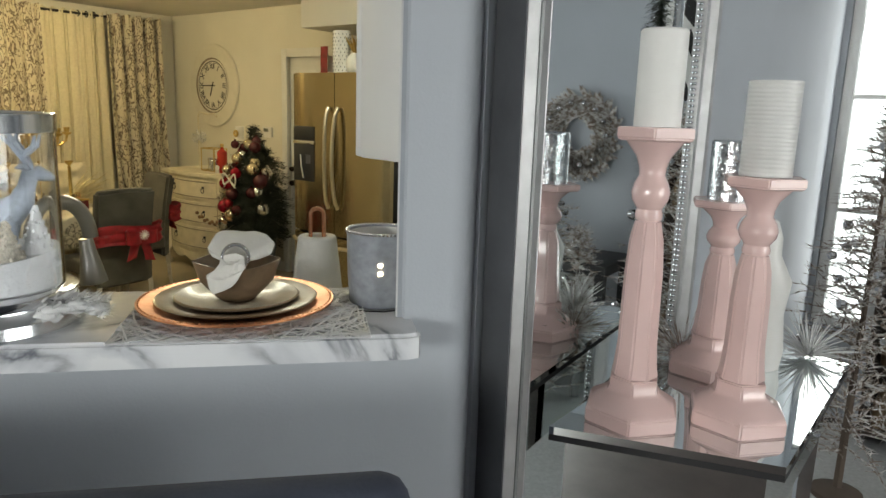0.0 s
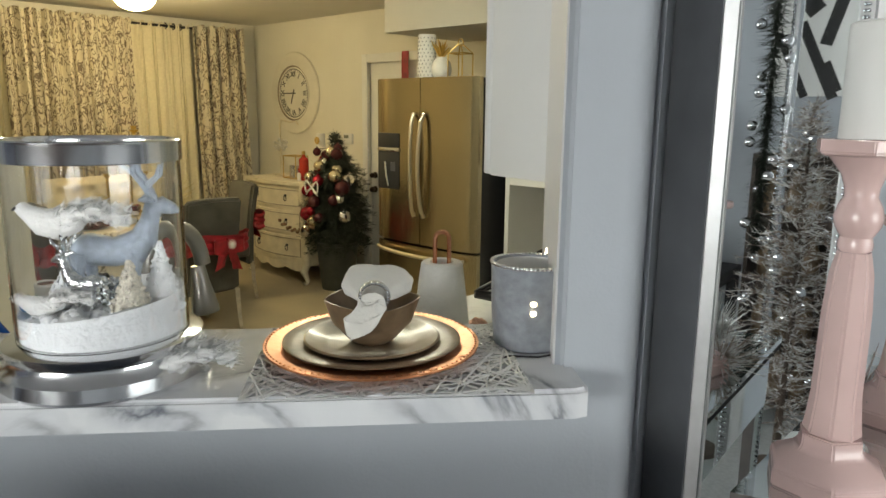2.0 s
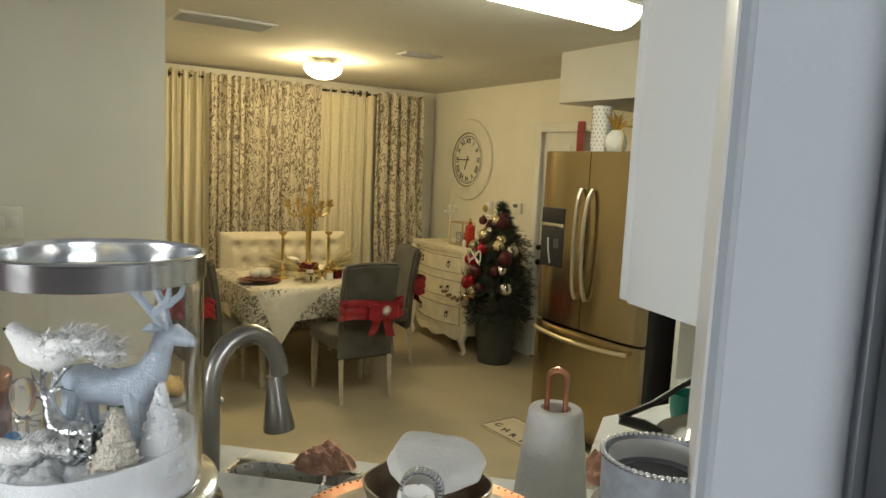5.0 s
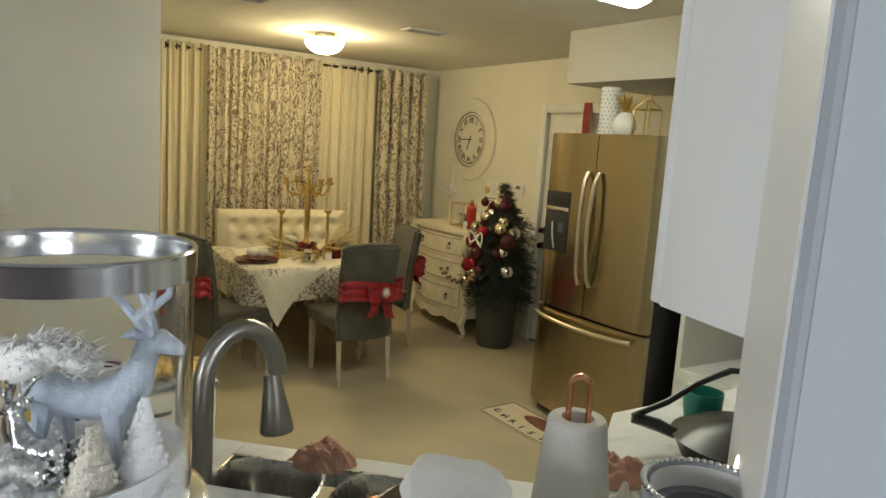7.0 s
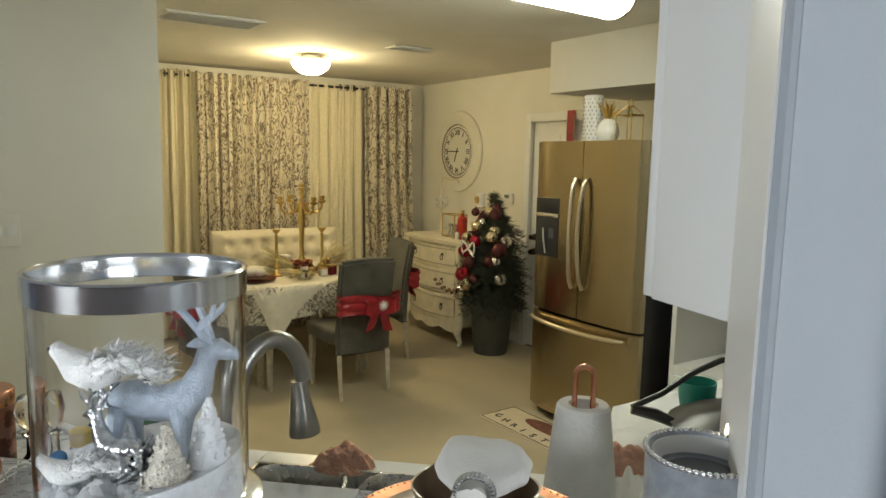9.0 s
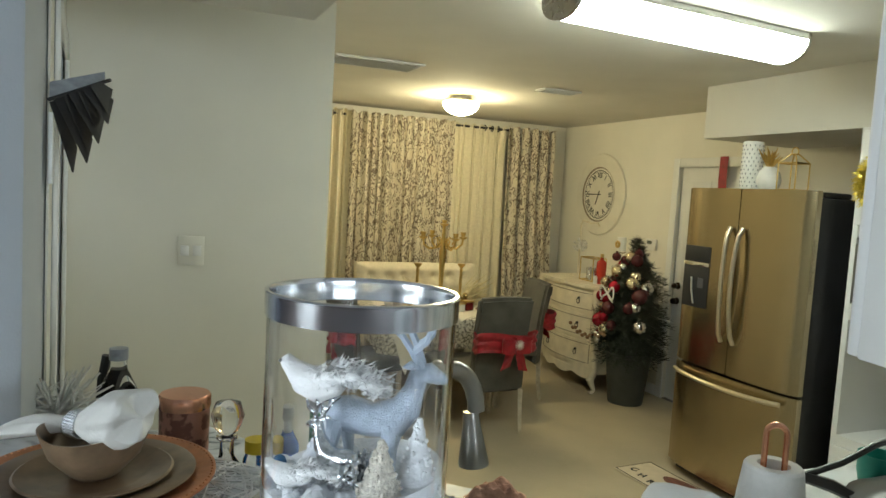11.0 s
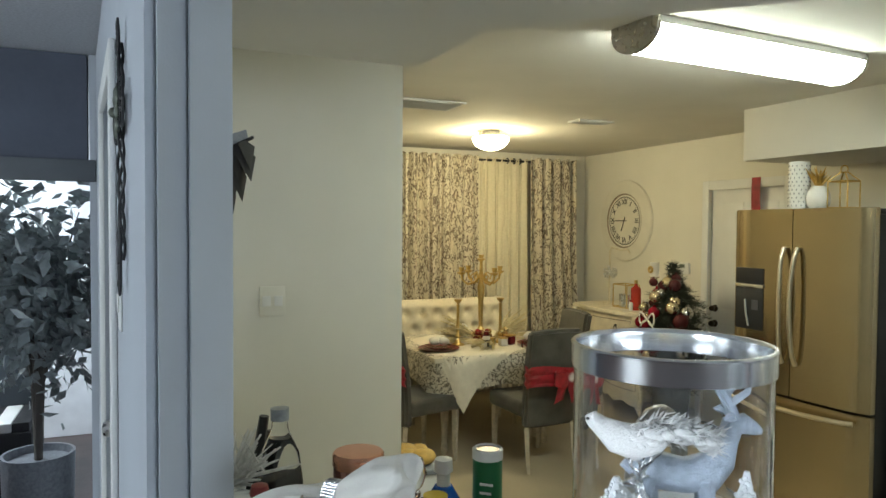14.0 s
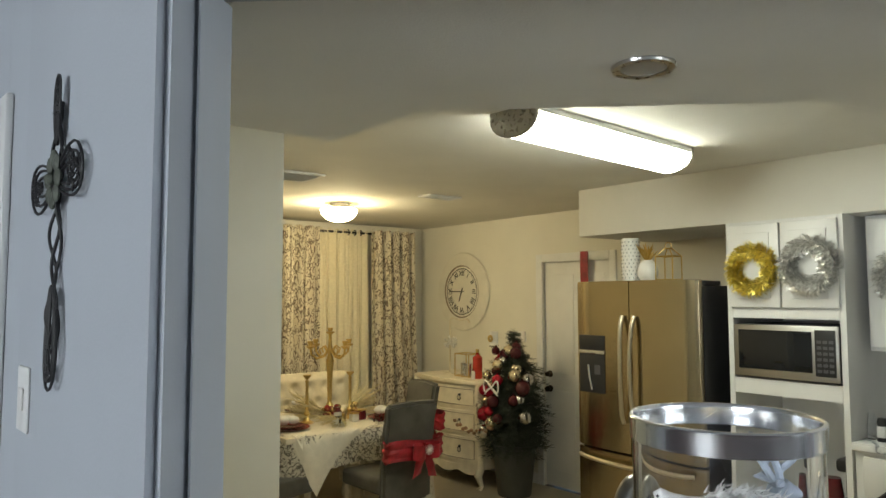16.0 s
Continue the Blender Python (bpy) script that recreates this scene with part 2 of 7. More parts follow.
def steel_door():
    m = mat("brushed_stainless", (0.44, 0.365, 0.235), 0.17, 1.0, vary=0.04, scale=4)
    nt, b = nodes_of(m)
    co = nt.nodes.new("ShaderNodeTexCoord")
    mp = nt.nodes.new("ShaderNodeMapping")
    mp.inputs["Scale"].default_value = (4, 4, 420)
    nt.links.new(co.outputs["Object"], mp.inputs[0])
    ns = nt.nodes.new("ShaderNodeTexNoise")
    ns.inputs["Scale"].default_value = 1.0
    nt.links.new(mp.outputs[0], ns.inputs["Vector"])
    bp = nt.nodes.new("ShaderNodeBump")
    bp.inputs["Strength"].default_value, bp.inputs["Distance"].default_value = 0.35, 0.001
    nt.links.new(ns.outputs[0], bp.inputs["Height"])
    nt.links.new(bp.outputs[0], b.inputs["Normal"])
    b.inputs["Anisotropic"].default_value = 0.75
    b.inputs["Anisotropic Rotation"].default_value = 0.25
    return m


M_FRIDGE = steel_door()
M_HANDLE = mat("satin_steel_bar", (0.66, 0.60, 0.48), 0.3, 1.0, vary=0.02)

# ---- building helpers ----


def done(bm, name, material, smooth=True):
    bmesh.ops.recalc_face_normals(bm, faces=bm.faces)
    me = bpy.data.meshes.new(name)
    bm.to_mesh(me)
    bm.free()
    me.materials.append(material)
    if smooth:
        for p in me.polygons:
            p.use_smooth = True
        me.set_sharp_from_angle(angle=radians(38))
    return me


def part(name, bm, material, parent, label="", m=None):
    ob = new(name, done(bm, name, material))
    ob.parent = parent
    if m is not None:
        ob.matrix_basis = m
    if label:
        tagged(ob, label)
    return ob


def thing(name, m, label, category, group=""):
    ob = new(name)
    ob.empty_display_size = 0.1
    ob.matrix_basis = m
    return tagged(ob, label, category, group)


def solid(name, bm, material, label, category, m=None, group="", kind=""):
    ob = new(name, done(bm, name, material))
    if m is not None:
        ob.matrix_basis = m
    return tagged(ob, label, category, group, kind)


def struct(name, bm, material, m=None, label=""):
    ob = new(name, done(bm, name, material))
    if m is not None:
        ob.matrix_basis = m
    return tagged(ob, label, "", "", "structure")


def box(bm, x0, x1, y0, y1, z0, z1, bevel=0.0, seg=2, m=None):
    vs = [bm.verts.new(p) for p in ((x0, y0, z0), (x1, y0, z0), (x1, y1, z0), (x0, y1, z0), (x0, y0, z1), (x1, y0, z1), (x1, y1, z1), (x0, y1, z1))]
    fs = [bm.faces.new([vs[i] for i in q]) for q in ((0, 3, 2, 1), (4, 5, 6, 7), (0, 1, 5, 4), (1, 2, 6, 5), (2, 3, 7, 6), (3, 0, 4, 7))]
    if m is not None:
        bmesh.ops.transform(bm, matrix=m, verts=vs)
    if bevel:
        es = list({e for f in fs for e in f.edges})
        bmesh.ops.bevel(bm, geom=es, offset=bevel, segments=seg, affect="EDGES", profile=0.5)
    return bm


def boxm(*a, **k):
    return box(bmesh.new(), *a, **k)


def prism(bm, pts, z0, z1):
    lo = [bm.verts.new((x, y, z0)) for x, y in pts]
    hi = [bm.verts.new((x, y, z1)) for x, y in pts]
    n = len(pts)
    bm.faces.new(lo[::-1])
    bm.faces.new(hi)
    for i in range(n):
        bm.faces.new((lo[i], lo[(i + 1) % n], hi[(i + 1) % n], hi[i]))
    return bm


def lathe(bm, prof, seg=32, m=None, wave=None):
    """Turns (radius, z) pairs round z; a radius of 0 closes the end."""
    rings = []
    made = []
    for r, z in prof:
        if r < 1e-6:
            v = bm.verts.new((0, 0, z))
            rings.append([v])
            made.append(v)
        else:
            ring = [bm.verts.new((r * math.cos(2 * math.pi * i / seg), r * math.sin(2 * math.pi * i / seg), z)) for i in range(seg)]
            rings.append(ring)
            made += ring
    for a, b in zip(rings, rings[1:]):
        for i in range(seg):
            j = (i + 1) % seg
            if len(a) == 1 and len(b) == 1:
                continue
            if len(a) == 1:
                bm.faces.new((a[0], b[j], b[i]))
            elif len(b) == 1:
                bm.faces.new((a[i], a[j], b[0]))
            else:
                bm.faces.new((a[i], a[j], b[j], b[i]))
    if m is not None:
        bmesh.ops.transform(bm, matrix=m, verts=made)
    return bm


def ball(bm, c, r, seg=16, sq=(1, 1, 1)):
    k = 8
    prof = [(r * math.sin(math.pi * i / k) if 0 < i < k else 0, -r * math.cos(math.pi * i / k)) for i in range(k + 1)]
    return lathe(bm, prof, seg, Matrix.Translation(c) @ Matrix.Diagonal((*sq, 1)))


def tube(bm, pts, r, seg=8, closed=False):
    """A round bar along points; r is one radius or one for each point."""
    pts = [Vector(p) for p in pts]
    n = len(pts)
    rs = r if isinstance(r, (list, tuple)) else [r] * n
    rings = []
    up = Vector((0.13, 0.31, 0.94))
    for i, p in enumerate(pts):
        a, b = (pts[i - 1], pts[(i + 1) % n]) if closed or 0 < i < n - 1 else ((pts[0], pts[1]) if i == 0 else (pts[-2], pts[-1]))
        t = (b - a).normalized()
        if abs(t.dot(up)) > 0.97:
            up = Vector((0.9, 0.2, 0.1))
        u = (up - up.dot(t) * t).normalized()
        w = t.cross(u)
        up = u
        rings.append([bm.verts.new(p + rs[i] * (math.cos(2 * math.pi * k / seg) * u + math.sin(2 * math.pi * k / seg) * w)) for k in range(seg)])
    for i in range(n if closed else n - 1):
        a, b = rings[i], rings[(i + 1) % n]
        for k in range(seg):
            bm.faces.new((a[k], a[(k + 1) % seg], b[(k + 1) % seg], b[k]))
    if not closed:
        bm.faces.new(rings[0][::-1])
        bm.faces.new(rings[-1])
    return bm


def sheet(bm, nu, nv, f, thick=0.0, along=None):
    """A grid surface of f(u, v), u and v from 0 to 1; with a thickness, closed; along: the way in which it is thick."""
    g = [[bm.verts.new(f(i / nu, j / nv)) for j in range(nv + 1)] for i in range(nu + 1)]
    fs = [bm.faces.new((g[i][j], g[i + 1][j], g[i + 1][j + 1], g[i][j + 1])) for i in range(nu) for j in range(nv)]
    if along is not None:
        h = [[bm.verts.new(v.co + Vector(along)) for v in row] for row in g]
        for i in range(nu):
            for j in range(nv):
                bm.faces.new((h[i][j], h[i][j + 1], h[i + 1][j + 1], h[i + 1][j]))
        rim = [(i, 0) for i in range(nu)] + [(nu, j) for j in range(nv)] + [(i, nv) for i in range(nu, 0, -1)] + [(0, j) for j in range(nv, 0, -1)]
        for (a, c), (d, e) in zip(rim, rim[1:] + rim[:1]):
            bm.faces.new((g[a][c], g[d][e], h[d][e], h[a][c]))
    if thick:
        bmesh.ops.recalc_face_normals(bm, faces=fs)
        bmesh.ops.solidify(bm, geom=fs, thickness=thick)
    return bm


def arc(c, r, a0, a1, n, plane="xz"):
    out = []
    for i in range(n + 1):
        a = radians(a0 + (a1 - a0) * i / n)
        u, v = r * math.cos(a), r * math.sin(a)
        out.append((c[0] + u, c[1], c[2] + v) if plane == "xz" else (c[0], c[1] + u, c[2] + v) if plane == "yz" else (c[0] + u, c[1] + v, c[2]))
    return out


BAR = pose(0.993, 0.563, 0, 0, 0, -41.5)     # x along the bar's front edge to its near end, y into the kitchen
HALL = pose(0.046, 1.489, 0, 0, 0, 4.6)      # y along the hall wall


def bar(s, d, z=0.0, turn=0.0):
    return BAR @ pose(s, d, z, 0, 0, turn)


BARTOP = 1.225
KTOP = 0.95

# ---- structure ----
struct("floor", boxm(-6, 5.6, -3.6, 8.2, -0.1, -0.004), M_DARKFL)
kf = bmesh.new()
prism(kf, [(0.16, 1.62), (1.16, 0.72), (4.46, 0.72), (4.46, 6.86), (0.95, 6.86), (0.95, 3.2), (0.1, 3.2)], -0.05, 0.0)
struct("floor_kitchen", kf, M_FLOOR)
struct("ceiling", boxm(-6, 5.6, -3.6, 8.2, 2.445, 2.55), M_POP)
kc = bmesh.new()
prism(kc, [(0.16, 1.62), (1.16, 0.72), (4.46, 0.72), (4.46, 6.86), (0.95, 6.86), (0.95, 3.2), (0.1, 3.2)], 2.438, 2.4445)
struct("ceiling_kitchen", kc, M_CEIL)

# half wall, pier and head of the pass-through
struct("wall_bar", boxm(-1.33, 0.03, 0.0794, 0.216, 0, BARTOP - 0.042), M_LIVING, BAR)
pier = bmesh.new()
pr = [(-0.03, 0.08), (0.055, 0.08)] + [(0.055 + 0.05 * math.sin(radians(a)), 0.13 - 0.05 * math.cos(radians(a))) for a in (15, 30, 45, 60, 75, 90)] + [(0.105, 0.33), (0.009, 0.33)]
prism(pier, pr, 0.0, 2.44)
bmesh.ops.bevel(pier, geom=[e for e in pier.edges if abs(e.verts[0].co.z - e.verts[1].co.z) > 0.5 and e.verts[0].co.x < 0], offset=0.012, segments=3, affect="EDGES")
struct("wall_pier", pier, M_LIVING, BAR)
pj = bmesh.new()
prism(pj, [(-0.031, 0.094), (-0.028, 0.094), (0.012, 0.332), (0.006, 0.332)], BARTOP, 2.104)
struct("trim_pier_jamb", pj, M_CAB, BAR)
struct("wall_head", boxm(-1.305, -0.022, 0.061, 0.214, 2.105, 2.44, 0.006), M_LIVING, BAR)
post = bmesh.new()
prism(post, [(0.046, 1.489), (0.167, 1.597), (0.165, 1.75), (0.13, 2.16), (-0.008, 2.149)], 0, 2.44)
bmesh.ops.bevel(post, geom=[e for e in post.edges if abs(e.verts[0].co.z - e.verts[1].co.z) > 0.5 and e.verts[0].co.y < 1.65], offset=0.02, segments=4, affect="EDGES")
struct("wall_post", post, M_LIVING)
hall = bmesh.new()
box(hall, 0.0, 0.14, 0.655, 0.835, 0, 2.44)
box(hall, 0.0, 0.14, 0.836, 1.615, 2.05, 2.44)
box(hall, 0.0, 0.14, 1.616, 2.56, 0, 2.44)
struct("wall_hall", hall, M_LIVING, HALL)
skin = bmesh.new()
box(skin, 0.141, 0.146, 0.60, 0.78, 0, 2.44)
box(skin, 0.141, 0.146, 1.67, 1.76, 0, 2.44)
box(skin, 0.141, 0.146, 0.78, 1.67, 2.10, 2.44)
struct("wall_hall_kitchen_side", skin, M_KITCH, HALL)
jamb = bmesh.new()
prism(jamb, [(-1.306, 0.132), (-1.303, 0.132), (-1.292, 0.217), (-1.305, 0.217)], BARTOP, 2.10)
struct("trim_jamb", jamb, M_LIVING, BAR)

# closed white door in the hall wall, with its casing
dr = bmesh.new()
box(dr, 0.05, 0.09, 0.842, 1.61, 0.008, 2.035, 0.004)
d1 = struct("door_1", dr, M_TRIM, HALL, "plain white interior door, closed")
kb = bmesh.new()
lathe(kb, [(0, -0.065), (0.022, -0.06), (0.028, -0.045), (0.02, -0.025), (0.012, -0.015), (0.03, -0.008), (0.03, 0)], 20, pose(0.048, 1.55, 0.98, 0, 90, 0))
part("door_knob", kb, M_STEEL, d1)
cs = bmesh.new()
for x0, x1 in ((-0.016, -0.001), (0.147, 0.16)):
    box(cs, x0, x1, 0.78, 0.848, 0, 2.10, 0.004)
    box(cs, x0, x1, 1.604, 1.672, 0, 2.10, 0.004)
    box(cs, x0, x1, 0.849, 1.603, 2.036, 2.10, 0.004)
box(cs, 0.0, 0.05, 0.837, 0.8415, 0, 2.045)
struct("trim_door_1", cs, M_TRIM, HALL)

# soffits
sf = bmesh.new()
prism(sf, [(0.19, 1.62), (0.13, 2.37), (0.777, 2.37), (0.786, 1.955), (1.055, 1.70), (1.464, 1.316), (1.72, 1.255), (3.6, 1.255), (3.6, 0.72), (1.19, 0.72)], 2.13, 2.437)
struct("ceiling_soffit_bar", sf, M_CEIL)
sf = bmesh.new()
box(sf, 3.63, 4.459, 1.26, 3.88, 2.105, 2.437, 0.003)
struct("ceiling_soffit_fridge", sf, M_CEIL)
rc = bmesh.new()
lathe(rc, [(0.045, 0.07), (0.045, 0.0), (0.060, -0.001), (0.062, 0.004), (0.062, 0.006)], 36)
rt = thing("recessed_light", pose(0.93, 1.42, 2.1235), "unlit recessed ceiling light with a grey trim ring", "ceiling light")
part("trim_ring", rc, M_STEEL, rt)
rc = bmesh.new()
lathe(rc, [(0, 0.0045), (0.0445, 0.0045), (0.0445, 0.0015), (0, 0.0015)], 32)
part("lamp_glass", rc, mat("unlit_lamp_glass", (0.35, 0.34, 0.32), 0.4), rt)

# kitchen and dining walls
struct("wall_switch", boxm(0.0, 1.04, 3.23, 3.35, 0, 2.437), M_KITCH)
struct("wall_dining_side", boxm(0.83, 0.95, 3.351, 6.98, 0, 2.437), M_KITCH)
struct("wall_north", boxm(0.951, 4.58, 6.86, 6.98, 0, 2.437), M_KITCH)
ew = bmesh.new()
box(ew, 4.46, 4.58, 0.6, 4.25, 0, 2.437)
box(ew, 4.46, 4.58, 5.031, 6.859, 0, 2.437)
box(ew, 4.46, 4.58, 4.2505, 5.0305, 2.0, 2.437)
struct("wall_east", ew, M_KITCH)
dr = bmesh.new()
box(dr, 4.49, 4.53, 4.256, 5.025, 0.008, 1.994, 0.003)
d2 = struct("door_2", dr, M_TRIM, None, "white panelled back door, closed")
for z0, z1 in ((0.15, 0.85), (1.0, 1.88)):
    for y0, y1 in ((4.34, 4.60), (4.68, 4.94)):
        pn = boxm(4.481, 4.4895, y0, y1, z0, z1, 0.004)
        part("panel", pn, M_TRIM, d2)
for z, r in ((0.86, 0.027), (0.99, 0.024)):
    kb = bmesh.new()
    lathe(kb, [(0, -0.06), (r * 0.8, -0.055), (r, -0.04), (0.012, -0.015), (0.03, -0.006), (0.03, 0)], 20, pose(4.489, 4.965, z, 0, 90, 0))
    part("door_knob", kb, mat("dark_bronze", (0.05, 0.035, 0.025), 0.35, 0.8), d2)
cs = bmesh.new()
box(cs, 4.442, 4.459, 5.02, 5.09, 0, 2.065, 0.004)
box(cs, 4.442, 4.459, 4.19, 4.26, 0, 2.065, 0.004)
box(cs, 4.442, 4.459, 4.261, 5.019, 1.99, 2.065, 0.004)
struct("trim_door_2", cs, M_TRIM)
bb = bmesh.new()
box(bb, 4.446, 4.459, 5.095, 6.85, 0.0, 0.09, 0.003)
box(bb, 0.16, 1.03, 3.218, 3.229, 0.0, 0.09, 0.003)
struct("baseboard", bb, M_TRIM)

# living room: wall beside the pier, and the walls that close the place
struct("wall_mirror", boxm(1.15, 4.3, 0.575, 0.71, 0, 2.44), M_LIVING)
ww = bmesh.new()
box(ww, 4.3, 4.42, -3.6, 0.25, 0, 2.44)
box(ww, 4.3, 4.42, 0.55, 0.575, 0, 2.44)
box(ww, 4.3, 4.42, 0.251, 0.549, 0, 0.5)
box(ww, 4.3, 4.42, 0.251, 0.549, 2.3, 2.44)
struct("wall_living_east", ww, M_LIVING)
ww = bmesh.new()
box(ww, -6, 0.35, -3.6, -3.45, 0, 2.44)
box(ww, 2.65, 4.3, -3.6, -3.45, 0, 2.44)
box(ww, 0.351, 2.649, -3.6, -3.45, 0, 0.65)
box(ww, 0.351, 2.649, -3.6, -3.45, 2.25, 2.44)
struct("wall_living_south", ww, M_LIVING)
ww = bmesh.new()
box(ww, -6, -5.85, -3.449, -1.0, 0, 2.44)
box(ww, -6, -5.85, 1.6, 8.2, 0, 2.44)
box(ww, -6, -5.85, -0.999, 1.599, 0, 0.65)
box(ww, -6, -5.85, -0.999, 1.599, 2.25, 2.44)
struct("wall_living_west", ww, M_LIVING)


def window(name, m, w, h, bars_h, bars_v):
    fr = bmesh.new()
    t = 0.05
    box(fr, -w / 2, w / 2, -0.03, 0.03, 0, t, 0.004)
    box(fr, -w / 2, w / 2, -0.03, 0.03, h - t, h, 0.004)
    box(fr, -w / 2, -w / 2 + t, -0.03, 0.03, t, h - t, 0.004)
    box(fr, w / 2 - t, w / 2, -0.03, 0.03, t, h - t, 0.004)
    ob = struct(name, fr, M_TRIM, m)
    for z in bars_h:
        part("muntin", boxm(-w / 2 + t, w / 2 - t, -0.012, 0.012, z - 0.011, z + 0.011), M_TRIM, ob)
    for x in bars_v:
        part("muntin", boxm(x - 0.011, x + 0.011, -0.011, 0.011, t, h - t), M_TRIM, ob)
    gp = part("pane", boxm(-w / 2 + t, w / 2 - t, -0.003, 0.003, t, h - t), M_GLASS, ob)
    gp.visible_shadow = False
    return ob


window("window_1", pose(4.36, 0.40, 0.5, 0, 0, 90), 0.296, 1.8, (0.62, 1.2), ())
# hall end wall, its colour darkened as if backlit
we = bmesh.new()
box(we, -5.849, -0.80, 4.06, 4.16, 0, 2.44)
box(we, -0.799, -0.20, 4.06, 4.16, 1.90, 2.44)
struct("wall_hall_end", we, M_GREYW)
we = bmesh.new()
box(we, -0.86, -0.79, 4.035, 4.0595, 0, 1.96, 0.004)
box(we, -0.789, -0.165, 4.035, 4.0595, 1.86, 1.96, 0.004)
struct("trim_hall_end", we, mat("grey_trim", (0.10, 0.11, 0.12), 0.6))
struct("wall_sunroom_east", boxm(-0.19, -0.10, 4.05, 8.1, 0, 2.44), M_LIVING)
struct("wall_sunroom_north", boxm(-5.8, -0.2, 6.6, 6.7, 0, 2.44), mat("white_sunroom_paint", (0.75, 0.76, 0.78), 0.8))
window("window_3", pose(-5.925, 0.3, 0.65, 0, 0, 90), 2.598, 1.6, (0.8,), (0.0,))
window("window_2", pose(1.5, -3.525, 0.65), 2.298, 1.6, (0.8,), (0.0,))
for nm, q in (("backdrop_east", boxm(4.95, 4.98, -1.5, 1.4, -0.5, 3.0)), ("backdrop_west", boxm(-6.9, -6.87, -2, 2.6, -0.5, 3.2)), ("backdrop_south", boxm(-0.6, 3.6, -4.3, -4.27, -0.5, 3.2)), ("backdrop_north", boxm(-4.46, 0.8, 7.9, 7.93, -0.5, 3.2))):
    struct(nm, q, M_SKYP)

# ---- bar top and kitchen run ----
bt = bmesh.new()
prism(bt, [(-1.36, 0.03), (-1.352, 0.009), (-1.33, 0.0), (-0.022, 0.0), (-0.005, 0.006), (0.0, 0.022), (-0.012, 0.078), (-0.012, 0.292), (-1.36, 0.292)], BARTOP - 0.04, BARTOP)
bmesh.ops.bevel(bt, geom=[e for e in bt.edges if e.verts[0].co.z > BARTOP - 0.001 and e.verts[1].co.z > BARTOP - 0.001 and len(e.link_faces) == 2], offset=0.006, segments=3, affect="EDGES")
solid("bar_counter", bt, M_MARBLE, "white marble-look bar top with grey veins and rounded corners", "countertop", BAR)

kw = thing("kitchen_worktop", BAR, "pale laminate kitchen worktop round a steel sink", "countertop")
for q in ((-1.29, -0.86, 0.218, 0.97), (-0.86, -0.36, 0.218, 0.46), (-0.86, -0.36, 0.90, 0.97), (-0.36, 0.02, 0.218, 0.97)):
    part("slab", boxm(q[0] + 0.0005, q[1] - 0.0005, q[2], q[3], KTOP - 0.04, KTOP), M_MARBLE, kw)
ct = bmesh.new()
prism(ct, [(1.42, 1.0), (1.62, 1.36), (1.72, 1.47), (1.96, 1.66), (3.0, 1.66), (3.0, 0.72), (1.62, 0.72)], KTOP - 0.043, KTOP - 0.003)
solid("side_worktop", ct, M_MARBLE, "pale laminate worktop beside the wall", "countertop")
cb = thing("sink_base_cabinet", BAR, "white base cabinet under the kitchen sink", "cabinet")
part("body", boxm(-1.27, 0.0, 0.24, 0.93, 0.1, KTOP - 0.2), M_CAB, cb)
for i in range(3):
    part("door", boxm(-1.26 + i * 0.42, -0.86 + i * 0.42, 0.931, 0.95, 0.13, KTOP - 0.22, 0.004), M_CAB, cb)
part("plinth", boxm(-1.26, -0.01, 0.26, 0.87, 0.0, 0.099), M_CAB, cb)
et = bmesh.new()
prism(et, [(0.172, 1.595), (0.668, 2.148), (0.52, 2.36), (0.172, 2.36)], KTOP - 0.04, KTOP)
solid("end_worktop", et, M_MARBLE, "pale laminate worktop against the hall wall", "countertop")
cb = thing("end_base_cabinet", pose(0, 0, 0), "white base cabinet below the end worktop", "cabinet")
et = bmesh.new()
prism(et, [(0.175, 1.68), (0.62, 2.16), (0.50, 2.33), (0.175, 2.33)], 0.0, KTOP - 0.042)
part("body", et, M_CAB, cb)
cb = thing("side_base_cabinet", pose(0, 0, 0), "white base cabinet below the side worktop", "cabinet")
part("body", boxm(1.80, 2.98, 0.74, 1.50, 0.1, KTOP - 0.045), M_CAB, cb)
part("plinth", boxm(1.77, 2.96, 0.76, 1.38, 0.0, 0.099), M_CAB, cb)

# double-bowl sink
sk = thing("kitchen_sink", bar(-0.61, 0.68, KTOP), "double-bowl stainless steel kitchen sink", "sink")
for i, (x0, x1) in enumerate(((-0.245, -0.01), (0.012, 0.245))):
    b = bmesh.new()

    def bowl_pt(u, v, x0=x0, x1=x1):
        a = 2 * math.pi * u
        cx, rx, ry = (x0 + x1) / 2, (x1 - x0) / 2, 0.215
        k = (abs(math.cos(a)) ** 5 + abs(math.sin(a)) ** 5) ** (-1 / 5)
        lev = ((1.0, 0.008), (0.955, 0.011), (0.93, 0.004), (0.90, -0.06), (0.86, -0.165), (0.5, -0.175), (0.02, -0.177))
        t = v * (len(lev) - 1)
        n = min(int(t), len(lev) - 2)
        f = t - n
        r = lev[n][0] * (1 - f) + lev[n + 1][0] * f
        z = lev[n][1] * (1 - f) + lev[n + 1][1] * f
        return (cx + rx * k * r * math.cos(a), ry * k * r * math.sin(a), z)

    sheet(b, 40, 12, bowl_pt)
    bmesh.ops.remove_doubles(b, verts=b.verts, dist=1e-5)
    part("bowl", b, M_STEEL, sk)
b = bmesh.new()
